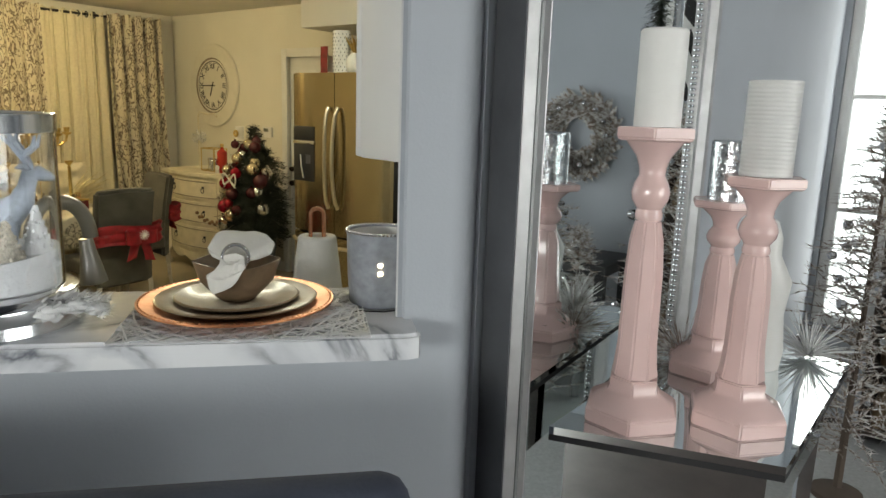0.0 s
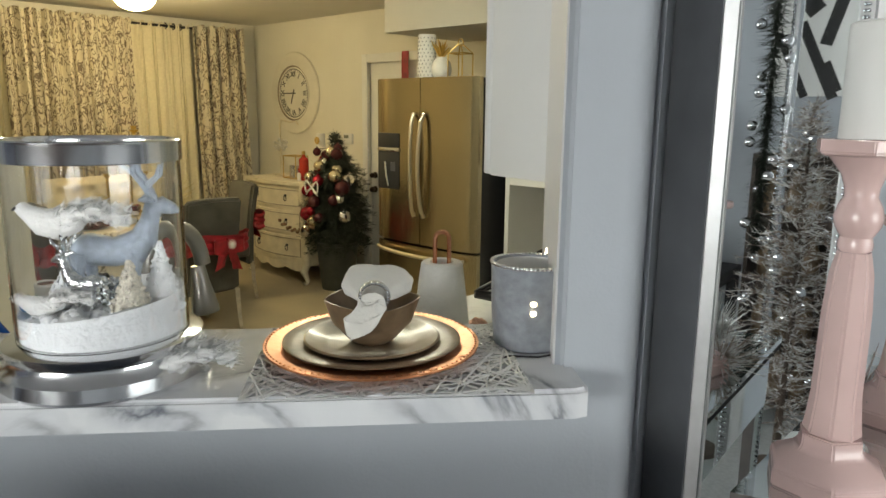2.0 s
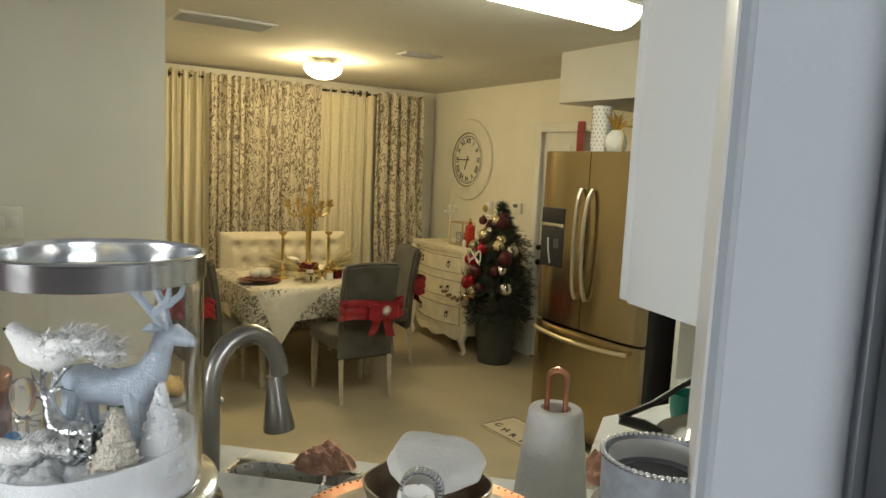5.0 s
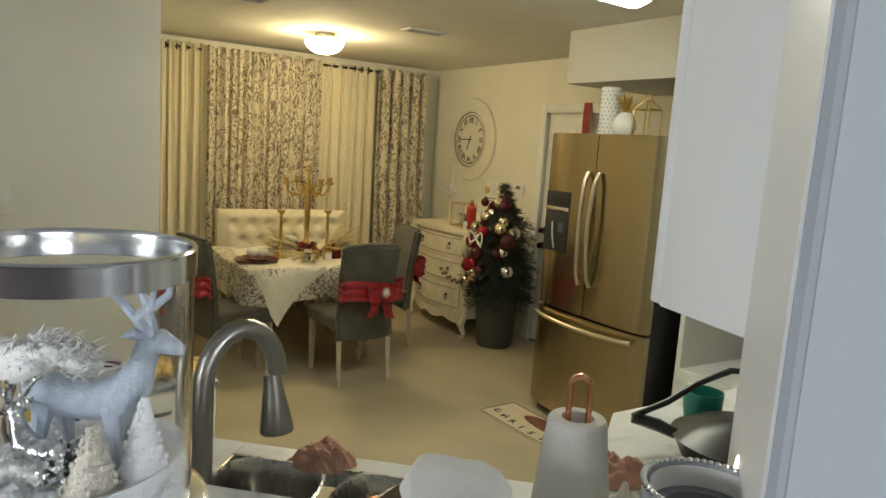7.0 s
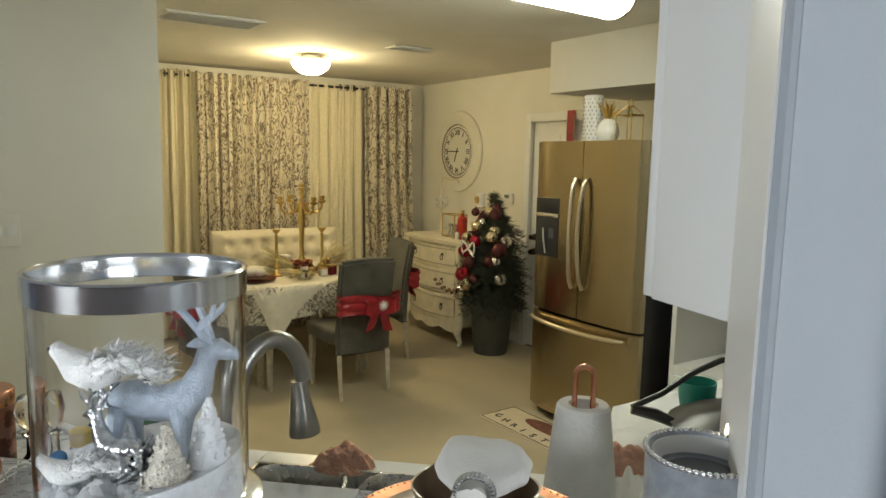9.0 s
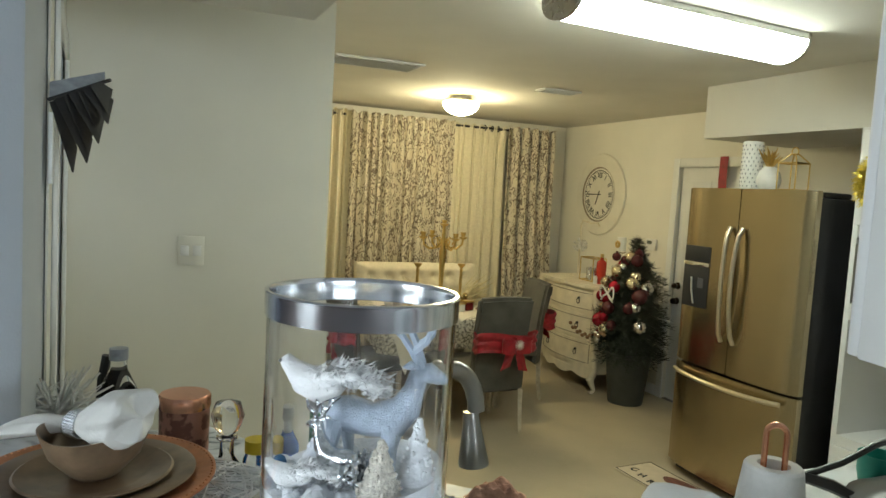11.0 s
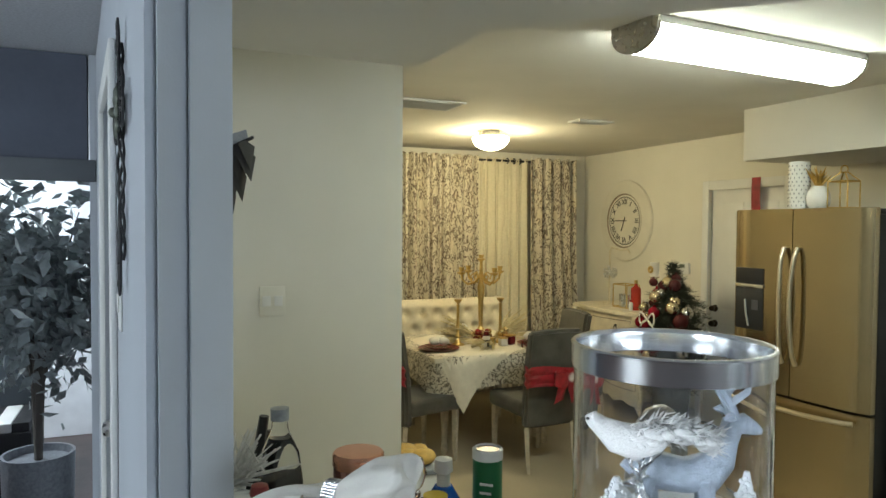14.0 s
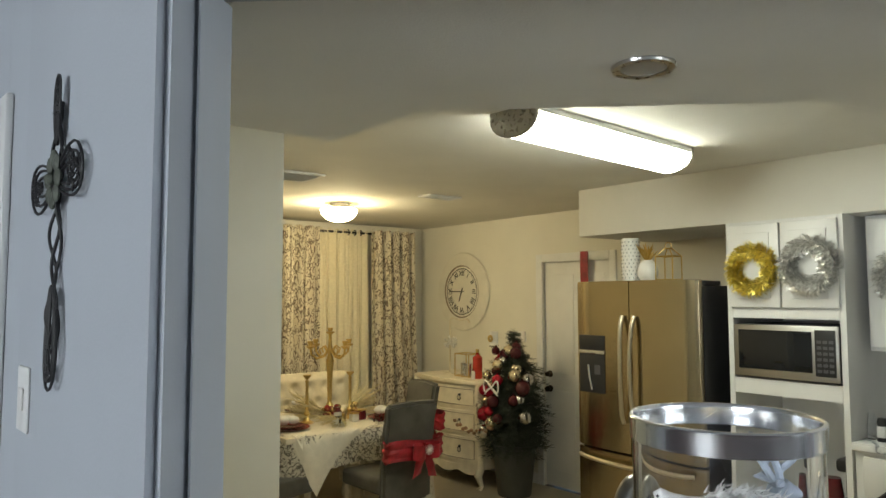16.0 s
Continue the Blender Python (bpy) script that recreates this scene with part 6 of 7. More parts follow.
        for row in range(-2, 3):
            for k in range(28):
                a = 2 * math.pi * k / 28
                ball(b, (row * 0.0045, 0.018 * math.cos(a), 0.034 + 0.018 * math.sin(a)), 0.0027, 6)
        part("beaded_ring", b, M_CHROME, nk)


setting(bar(-0.287, 0.158, BARTOP), False)
setting(bar(-1.037, 0.122, BARTOP), True)

wm = thing("candle_warmer", bar(-0.047, 0.185, BARTOP) @ Matrix.Diagonal((1.08, 1.08, 0.95, 1)), "grey ceramic candle jar with a beaded silver rim and lit pinholes", "candle")
b = bmesh.new()
lathe(b, [(0, 0), (0.045, 0), (0.05, 0.006), (0.0535, 0.06), (0.055, 0.128), (0.0555, 0.134), (0.051, 0.137), (0.049, 0.13), (0.047, 0.11), (0, 0.11)], 48)
part("jar", b, M_GREYC, wm)
b = bmesh.new()
for k in range(56):
    a = 2 * math.pi * k / 56
    ball(b, (0.0545 * math.cos(a), 0.0545 * math.sin(a), 0.137), 0.0032, 7)
part("beaded_rim", b, M_CHROME, wm)
b = bmesh.new()
lathe(b, [(0.0485, 0.134), (0.0478, 0.128), (0.0462, 0.113), (0.0455, 0.113), (0.0470, 0.128), (0.0478, 0.134), (0.0485, 0.134)], 48)
part("pale_lining", b, M_WHITE, wm)
b = bmesh.new()
lathe(b, [(0, 0.1115), (0.036, 0.1115), (0.037, 0.1105), (0, 0.1105)], 32)
part("wax", b, M_SOAPY, wm)
for dx, z in ((0.0, 0.083), (0.0, 0.068)):
    b = bmesh.new()
    ball(b, (-0.006, -0.0527, z), 0.0046, 10)
    part("lit_pinhole", b, M_WARMG, wm)
b = bmesh.new()
tube(b, [(0.045, 0.02, 0.004), (0.06, 0.0, 0.003), (0.05, -0.045, 0.0025), (0.0, -0.062, 0.0025), (-0.04, -0.055, 0.0025), (-0.05, -0.07, 0.0025)], 0.0015, 5)
part("cord", b, M_BLACK, wm)
nl = thing("plug_night_light", bar(0.0, 0.2485, BARTOP + 0.001), "small lit night light bulb on the bar by the wall", "night light")
b = bmesh.new()
lathe(b, [(0, 0), (0.013, 0), (0.013, 0.09), (0.008, 0.10), (0, 0.10)], 14)
part("base", b, M_TRIM, nl)
b = bmesh.new()
lathe(b, [(0.007, 0.1005), (0.011, 0.115), (0.009, 0.135), (0, 0.15)], 14)
part("bulb", b, M_WARMG, nl)

# ---- kitchen worktop clutter ----
tw = thing("paper_towel_holder", bar(-0.153, 0.50, KTOP), "white paper towel roll on a copper wire holder", "paper towel")
b = bmesh.new()
lathe(b, [(0, 0), (0.075, 0), (0.075, 0.008), (0, 0.01)], 32)
part("base", b, M_COPPER, tw)
b = bmesh.new()
pts = [(-0.014, 0, 0.01), (-0.014, 0, 0.375)] + arc((0, 0, 0.383), 0.014, 170, 10, 8) + [(0.014, 0, 0.375), (0.014, 0, 0.01)]
tube(b, pts, 0.0045, 8)
part("loop_handle", b, M_COPPER, tw)
b = bmesh.new()


def roll(u, v):
    a = 2 * math.pi * u
    r = 0.041 + 0.032 * (1 - v) ** 0.9 + 0.002 * math.sin(3 * a + 4 * v) * (1 - v) + 0.008 * (1 - v) * max(0, math.cos(a - 2.5)) ** 6
    return (r * math.cos(a), r * math.sin(a), 0.012 + 0.322 * v)


sheet(b, 48, 8, roll)
bmesh.ops.remove_doubles(b, verts=b.verts, dist=1e-5)
lathe(b, [(0.041, 0.334), (0.038, 0.338), (0.023, 0.338), (0.021, 0.31)], 48)
part("roll", b, M_PAPER, tw)


def rag(m, s, seed, label):
    b = bmesh.new()
    off = Vector((seed * 3.1, seed * 1.7, 0))

    def f(u, v):
        a, t = 2 * math.pi * u, v
        p = Vector((math.cos(a), math.sin(a), 0)) * t
        n1, n2 = noise.noise(p * 1.6 + off), noise.noise(p * 4.3 + off)
        r = s * t * (1 + 0.25 * noise.noise(Vector((math.cos(a), math.sin(a), seed))))
        return (r * math.cos(a), r * math.sin(a) * 0.8, max(0.002, s * (0.62 * (1 - t ** 2.2) + 0.30 * n1 + 0.28 * n2 * (1 - t * 0.5)) * (1 if t < 0.97 else 0.1)))
    sheet(b, 56, 22, f)
    bmesh.ops.remove_doubles(b, verts=b.verts, dist=1e-5)
    return solid("cleaning_cloth", b, M_CLOTHP, label, "cloth", m)


rag(bar(-0.66, 0.925, KTOP + 0.001), 0.075, 1, "crumpled peach microfibre cloth on the sink edge")
rag(bar(-0.02, 1.05, KTOP - 0.002), 0.075, 2, "crumpled peach microfibre cloth on the worktop")
b = bmesh.new()


def sack(u, v):
    a, t = 2 * math.pi * u, v
    p = Vector((math.cos(a) * t, math.sin(a) * t, t)) * 2.2
    r = (0.10 * math.sin(math.pi * min(1, t * 1.02) ** 0.8) + 0.004) * (1 + 0.35 * noise.noise(p))
    return (r * math.cos(a), r * math.sin(a), 0.16 * t + 0.02 * noise.noise(p * 2) * t * (1 - t))


sheet(b, 44, 18, sack)
bmesh.ops.remove_doubles(b, verts=b.verts, dist=1e-5)
solid("white_bag", b, M_PAPER, "crumpled white plastic bag behind the frying pan", "bag", pose(2.42, 1.30, KTOP - 0.003))
b = bmesh.new()


def bag(u, v):
    p = Vector((u * 2, v * 2, 0.3))
    return (-0.10 + 0.20 * u, -0.09 + 0.18 * v, 0.002 + 0.13 * abs(noise.noise(p * 1.6)) + 0.03 * abs(noise.noise(p * 4)))


sheet(b, 30, 26, bag)
solid("plastic_bag", b, M_PAPER, "crumpled white plastic bag on the worktop", "bag", bar(-0.04, 0.74, KTOP, 20))
sd = thing("soap_dispenser", bar(-0.46, 0.425, KTOP), "brushed metal soap pump beside the sink", "soap dispenser")
b = bmesh.new()
lathe(b, [(0, 0), (0.018, 0), (0.016, 0.02), (0.009, 0.03), (0.009, 0.07), (0.013, 0.072), (0.013, 0.085), (0, 0.086)], 18)
tube(b, [(0, 0, 0.078), (-0.02, 0.03, 0.082), (-0.03, 0.05, 0.076)], 0.006, 8)
part("pump", b, M_STEEL, sd)
b = bmesh.new()
lathe(b, [(0, 0), (0.04, 0), (0.05, 0.05), (0.052, 0.10), (0.049, 0.10), (0.046, 0.05), (0.036, 0.006), (0, 0.006)], 28)
solid("teal_cup", b, M_TEAL, "teal plastic tumbler on the worktop", "cup", pose(2.12, 1.495, KTOP - 0.003))
bottle("lotion_bottle", pose(2.28, 1.44, KTOP - 0.003), [(0, 0), (0.03, 0), (0.033, 0.01), (0.033, 0.09), (0.014, 0.12), (0.012, 0.14), (0, 0.14)], M_WHITE, "white plastic bottle behind the frying pan")
pn = thing("black_grill_pan", pose(2.03, 1.31, KTOP - 0.003) @ Matrix.Diagonal((1.15, 1.15, 1.15, 1)), "black lidded frying pan with its handle towards the fridge", "pan")
b = bmesh.new()
lathe(b, [(0, 0), (0.12, 0), (0.14, 0.04), (0.145, 0.045), (0.138, 0.047), (0.10, 0.07), (0.03, 0.085), (0.02, 0.10), (0, 0.102)], 40)
part("pan_and_lid", b, M_BLACK, pn)
b = bmesh.new()
tube(b, [(-0.10, 0.09, 0.04), (-0.13, 0.115, 0.055), (-0.17, 0.15, 0.065)], [0.012, 0.014, 0.012], 8)
part("handle", b, M_BLACK, pn)
b = bmesh.new()
tube(b, [(-0.17, 0.15, 0.068), (-0.10, 0.12, 0.10), (-0.03, 0.10, 0.14), (0.05, 0.08, 0.165), (0.13, 0.05, 0.16), (0.16, 0.02, 0.04)], 0.007, 8)
part("lid_loop", b, M_BLACK, pn)

bottle("copper_canister", bar(-1.23, 0.54, KTOP), [(0, 0), (0.046, 0), (0.047, 0.01), (0.049, 0.243), (0, 0.243)], mat("etched_rose_copper", (0.50, 0.25, 0.20), 0.35, 0.9, color2=(0.22, 0.10, 0.08), thresh=(0.47, 0.53), scale=38, bump=0.6, bscale=40), "embossed copper canister with a smooth copper lid", [(0, 0.2435), (0.050, 0.2435), (0.051, 0.248), (0.051, 0.267), (0.048, 0.271), (0, 0.272)], M_COPPER, cat="canister")
bottle("decanter", bar(-1.112, 0.52, KTOP), [(0, 0), (0.03, 0), (0.034, 0.02), (0.034, 0.14), (0.014, 0.17), (0.013, 0.20), (0.02, 0.205), (0.02, 0.21), (0, 0.21)], M_CRYSTAL, "clear glass decanter with a round crystal stopper", [(0, 0.2105), (0.012, 0.212), (0.024, 0.225), (0.032, 0.25), (0.024, 0.275), (0, 0.282)], M_CRYSTAL, cat="decanter")
bottle("water_jug", bar(-1.42, 0.56, KTOP), [(0, 0), (0.045, 0), (0.048, 0.02), (0.044, 0.10), (0.048, 0.18), (0.04, 0.24), (0.018, 0.29), (0.016, 0.31), (0, 0.31)], M_CLEARP, "clear plastic water bottle with a grey cap", [(0, 0.3105), (0.019, 0.3105), (0.019, 0.335), (0, 0.337)], M_GREYC)
bottle("dish_soap", bar(-1.09, 0.655, KTOP), [(0, 0), (0.03, 0), (0.036, 0.02), (0.036, 0.15), (0.018, 0.18), (0, 0.18)], M_BLUE, "blue dish soap bottle with a white spray top", [(0, 0.1805), (0.014, 0.1805), (0.014, 0.205), (0.02, 0.21), (0.018, 0.235), (0, 0.24)], M_WHITE)
bottle("dish_soap", bar(-1.08, 0.575, KTOP), [(0, 0), (0.026, 0), (0.027, 0.15), (0.02, 0.165), (0, 0.165)], M_CLEARP, "clear bottle with a bright yellow cap", [(0, 0.1655), (0.024, 0.1655), (0.024, 0.19), (0, 0.19)], M_YELLOW)
bottle("yellow_bottle", bar(-1.29, 0.62, KTOP), [(0, 0), (0.025, 0), (0.025, 0.17), (0.012, 0.2), (0, 0.2)], M_YELLOW, "small yellow bottle on the worktop")
gc = bottle("cheese_canister", bar(-1.005, 0.69, KTOP), [(0, 0), (0.030, 0), (0.031, 0.004), (0.031, 0.235), (0, 0.235)], M_GREEN, "green cardboard canister with a white label and red lid", [(0, 0.2355), (0.032, 0.2355), (0.032, 0.255), (0.028, 0.258), (0.025, 0.252), (0, 0.252)], M_WHITE, cat="canister")
for k in range(7):
    part("label_line", boxm(-0.012, 0.016 - 0.004 * (k % 3), -0.0006, 0.0006, -0.0025, 0.0025, m=pose(0.004, -0.0315, 0.19 - 0.018 * k)), M_WHITE, gc)
b = bmesh.new()
lathe(b, [(0, 0.2525), (0.024, 0.2525), (0.024, 0.2545), (0, 0.2545)], 24)
part("red_seal", b, M_BURG, gc)
b = bmesh.new()
lathe(b, [(0, 0), (0.012, 0), (0.016, 0.012), (0.013, 0.024), (0, 0.027)], 20)
solid("pepper_mill_knob", b, mat("dull_red_wood", (0.30, 0.05, 0.04), 0.5), "small dark red round ornament on the bar", "ornament", bar(-1.27, 0.255, BARTOP))
tg = bmesh.new()
rng = random.Random(12)
for k in range(36):
    a, el = rng.uniform(0, 6.283), rng.uniform(0.1, 0.9)
    d = Vector((math.cos(a) * math.cos(el), math.sin(a) * math.cos(el), math.sin(el)))
    l = rng.uniform(0.06, 0.12)
    s_ = Vector((rng.uniform(-1, 1), rng.uniform(-1, 1), rng.uniform(-0.5, 0.5))) * 0.05
    tube(tg, [Vector((0, 0, 0.012)) + d * 0.0, d * l * 0.5 + s_ * 0.5 + Vector((0, 0, 0.012)), d * l + s_ + Vector((0, 0, 0.012))], [0.005, 0.004, 0.002], 5)
    tube(tg, [d * l * 0.5 + s_ * 0.5 + Vector((0, 0, 0.012)), d * l * 0.7 - s_ + Vector((0, 0, 0.03))], [0.0025, 0.001], 4)
solid("white_twig_bundle", tg, mat("white_painted_twig", (0.70, 0.69, 0.66), 0.7, vary=0.15, scale=60), "loose bundle of white painted twigs on the worktop", "twigs", bar(-1.46, 0.44, 1.155), "", "stuff")
vs = bmesh.new()
lathe(vs, [(0, 0), (0.035, 0), (0.045, 0.06), (0.03, 0.19), (0.034, 0.21), (0.03, 0.21), (0.026, 0.20), (0, 0.19)], 24)
solid("twig_vase", vs, M_WHITE, "short white vase holding painted twigs", "vase", bar(-1.46, 0.44, KTOP))
kn = thing("knife_block", bar(-1.48, 0.60, KTOP), "dark knife block with black-handled knives", "knife block")
part("block", boxm(-0.03, 0.03, -0.05, 0.05, 0, 0.17, 0.004), M_BLACKM, kn)
for k, (y, h) in enumerate(((-0.03, 0.14), (0.0, 0.10), (0.03, 0.07))):
    b = bmesh.new()
    tube(b, [(0, y, 0.1705), (0.004, y + 0.004, 0.17 + h * 0.6), (0.012, y + 0.006, 0.17 + h)], [0.010, 0.012, 0.010], 8)
    part("knife_handle", b, M_BLACK, kn)

# black-and-white spiked wall sculpture on the hall wall's kitchen side
wa = thing("wall_sculpture", HALL @ pose(0.147, 0.50, 1.72), "black jagged metal wall sculpture under a tilted grey board", "wall art")
b = bmesh.new()
sheet(b, 6, 4, lambda u, v: (0.002 + 0.105 * u, 0.0 + 0.05 * u + 0.02 * v, 0.085 + 0.055 * u + 0.035 * v * (1 - 0.4 * u)), 0.005)
part("board", b, M_GREYC, wa)
b = bmesh.new()
tube(b, [(0.0, -0.004, 0.080), (0.118, 0.052, 0.142)], 0.004, 6)
part("board_edge", b, M_BLACKM, wa)
rng = random.Random(6)
for k in range(7):
    t = k / 6
    x0, z0 = 0.012 + 0.075 * t, 0.076 + 0.045 * t
    tip = Vector((0.045 + 0.068 * t ** 0.7 + 0.008 * (k % 2), 0.068 - 0.02 * t, -0.068 + 0.135 * t))
    b = bmesh.new()
    w = 0.010 + 0.004 * (k % 2)
    q = [Vector((x0 - w, 0.012 * k / 6, z0)), Vector((x0 + w, 0.012 + 0.02 * t, z0 + 0.012)), tip + Vector((w * 0.7, 0, 0.055)), tip]
    lo2, hi2 = [b.verts.new(p) for p in q], [b.verts.new(p + Vector((0.003, 0.008, 0))) for p in q]
    b.faces.new(lo2[::-1])
    b.faces.new(hi2)
    for i in range(4):
        b.faces.new((lo2[i], lo2[(i + 1) % 4], hi2[(i + 1) % 4], hi2[i]))
    part("shard", b, M_BLACKM, wa)
part("white_panel", boxm(0.001, 0.010, -0.01, 0.075, -0.095, 0.055, 0.002), M_TRIM, wa)

# iron cross on the hall wall
cr = thing("iron_cross", HALL @ pose(-0.001, 0.40, 1.80), "twisted black iron wall cross with filigree arms", "wall cross")
rng = random.Random(83)


def leaf_end(c, axis, length, width, curls, m):
    """A leaf-shaped wire loop filled with small curls; it points along axis (y, z) from c."""
    b = bmesh.new()
    ay, az = axis
    for k in (1.0, 0.72, 0.4):
        pts = []
        for i in range(20):
            a = 2 * math.pi * i / 20
            l, w = length * (1 - math.cos(a)) / 2 * (0.7 + 0.3 * k), width * k * math.sin(a) * (0.75 + 0.25 * math.cos(a + 2.6))
            pts.append((-0.010 - 0.003 * k, c[0] + ay * l - az * w, c[1] + az * l + ay * w))
        tube(b, pts, 0.0024, 6, True)
    for k in range(curls):
        t = rng.uniform(0.45, 0.92)
        w = width * rng.uniform(-0.7, 0.7) * math.sin(math.pi * t)
        y, z = c[0] + ay * length * t - az * w, c[1] + az * length * t + ay * w
        r = rng.uniform(0.004, 0.008)
        tube(b, [(-0.012 - 0.004 * rng.random(), y + r * math.cos(q / 8 * 6.283 + k), z + r * math.sin(q / 8 * 6.283 + k)) for q in range(7)], 0.0016, 5)
    return part(m, b, M_BLACKM, cr)


for s in (-1, 0, 1):
    b = bmesh.new()
    pts = []
    for i in range(41):
        t = i / 40
        w = 0.004 + 0.023 * math.sin(math.pi * t * 3) ** 2 * (0.6 + 0.5 * t)
        pts.append((-0.009 - 0.005 * math.cos(6 * math.pi * t + 2.1 * s), s * w + 0.002 * math.sin(9 * t + s), 0.20 - 0.40 * t))
    tube(b, pts, 0.0028, 6)
    part("upright_wire", b, M_BLACKM, cr)
leaf_end((0.0, 0.13), (0, 1), 0.115, 0.020, 12, "top_leaf")
leaf_end((0.0, -0.10), (0, -1), 0.165, 0.042, 8, "foot_leaf")
for s in (-1, 1):
    leaf_end((s * 0.010, 0.072), (s, 0), 0.135, 0.054, 20, "arm_leaf")
b = bmesh.new()
for k in range(8):
    a = 2 * math.pi * k / 8
    ball(b, (-0.016, 0.026 * math.cos(a), 0.072 + 0.034 * math.sin(a)), 0.010, 8, (0.6, 1.2, 1.5))
ball(b, (-0.020, 0, 0.072), 0.010, 8)
part("rosette", b, mat("verdigris_iron", (0.10, 0.11, 0.09), 0.6, 0.3, vary=0.4, scale=60), cr)

# ---- living room side ----
mr = thing("floor_mirror", pose(1.17, 0.528, 0, 0, 0, 2.6), "tall silver-framed mirror with a beaded inner edge against the wall", "mirror")
part("glass", boxm(0.045, 0.905, -0.018, -0.013, 0.1, 2.22), M_MIRROR, mr)
part("backing", boxm(0.03, 0.93, -0.0125, 0.0, 0.02, 2.30), M_BLACKM, mr)
MF = mat("silver_leaf_frame", (0.55, 0.55, 0.55), 0.38, 0.6, vary=0.12, scale=16, bump=0.1, bscale=60)
SIDE = [(0.0, 0.042), (-0.045, -0.038), (-0.03, -0.05), (-0.012, -0.046), (0.002, -0.028), (0.026, -0.028), (0.032, -0.036), (0.044, -0.032), (0.044, 0.0), (0.02, 0.002)]
for x0, fl in ((0.0, 1), (0.95, -1)):
    b = bmesh.new()
    prism(b, [(x0 + fl * x, min(y, 0.0) if fl < 0 else y) for x, y in SIDE][::fl], 0.0, 2.30)
    part("frame_side", b, MF, mr)
# flank skin coloured dark for the shade between mirror and wall
FLANK_SHADE = mat("flank_shade_grey", (0.11, 0.115, 0.125), 0.45, 0.3, vary=0.2)
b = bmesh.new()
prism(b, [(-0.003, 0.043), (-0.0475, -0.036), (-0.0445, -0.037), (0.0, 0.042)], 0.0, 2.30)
part("shaded_flank", b, FLANK_SHADE, mr)
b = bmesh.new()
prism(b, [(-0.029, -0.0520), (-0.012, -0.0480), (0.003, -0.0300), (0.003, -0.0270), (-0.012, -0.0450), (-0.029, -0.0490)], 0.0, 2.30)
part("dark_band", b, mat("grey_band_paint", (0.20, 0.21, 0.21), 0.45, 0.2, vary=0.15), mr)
for z0, z1 in ((0.0, 0.09), (2.225, 2.30)):
    part("frame_rail", boxm(0.0455, 0.9045, -0.042, -0.0185, z0, z1, 0.006), MF, mr)
for x in (0.05, 0.90):
    b = bmesh.new()
    for k in range(150):
        ball(b, (x, -0.022, 0.10 + 2.12 * k / 149), 0.0045, 6)
    part("bead_edge", b, M_CHROME, mr)

ct = thing("mirrored_console", pose(0, 0, 0), "mirrored console table with black edging under three candlesticks", "console table")
TOPP = [(1.215, 0.455), (1.335, 0.10), (1.95, 0.10), (2.05, 0.455)]
b = bmesh.new()
prism(b, TOPP, 1.016, 1.03)
part("mirror_top", b, M_MIRROR, ct)
b = bmesh.new()
prism(b, TOPP, 1.004, 1.0155)
part("edge_band", b, M_BLACKM, ct)
b = bmesh.new()
prism(b, [(1.25, 0.44), (1.36, 0.13), (1.92, 0.13), (2.01, 0.44)], 0.86, 1.0035)
part("mirror_apron", b, M_MIRROR, ct)
for x, y in ((1.27, 0.42), (1.375, 0.15), (1.9, 0.15), (1.99, 0.42)):
    b = bmesh.new()
    tube(b, [(x, y, 0.0), (x, y, 0.8595)], [0.016, 0.022], 4)
    part("leg", b, M_MIRROR, ct)
CTZ = 1.0305


def pink_stick(m, h, label, w=0.074):
    th = thing("pink_candle_holder", m, label, "candle holder", "pink candle holders")
    turn6, turn8 = pose(0, 0, 0, 0, 0, 20), pose(0, 0, 0, 0, 0, 12)

    def faceted(name, prof, seg, m0, bev):
        b = bmesh.new()
        lathe(b, prof, seg, m0)
        if bev:
            bmesh.ops.bevel(b, geom=[e for e in b.edges if len(e.link_faces) == 2 and e.calc_face_angle(0) > 0.35], offset=bev, segments=2, affect="EDGES")
        part(name, b, M_PINK, th)

    faceted("foot", [(0, 0), (w * 1.20, 0), (w * 1.20, 0.026), (w * 1.10, 0.034), (w * 0.74, 0.050), (w * 0.62, 0.062), (w * 0.62, 0.082), (0, 0.082)], 6, turn6, 0.0025)
    faceted("shaft", [(0, 0.0825), (w * 0.56, 0.0825), (w * 0.52, 0.10), (w * 0.47, 0.14), (w * 0.45, h * 0.52), (w * 0.40, h * 0.63), (w * 0.30, h * 0.70), (0, h * 0.70)], 8, turn8, 0.003)
    faceted("turned_neck", [(0, h * 0.7005), (w * 0.30, h * 0.7005), (w * 0.31, h * 0.715), (w * 0.28, h * 0.735), (w * 0.40, h * 0.765), (w * 0.43, h * 0.79), (w * 0.38, h * 0.82), (w * 0.29, h * 0.845), (w * 0.30, h * 0.87), (w * 0.38, h * 0.905), (w * 0.56, h * 0.94), (w * 0.64, h * 0.955), (0, h * 0.955)], 28, None, 0)
    faceted("drip_plate", [(0, h * 0.956), (w * 0.86, h * 0.956), (w * 0.94, h * 0.965), (w * 0.94, h), (0, h)], 6, turn6, 0.002)
    return th


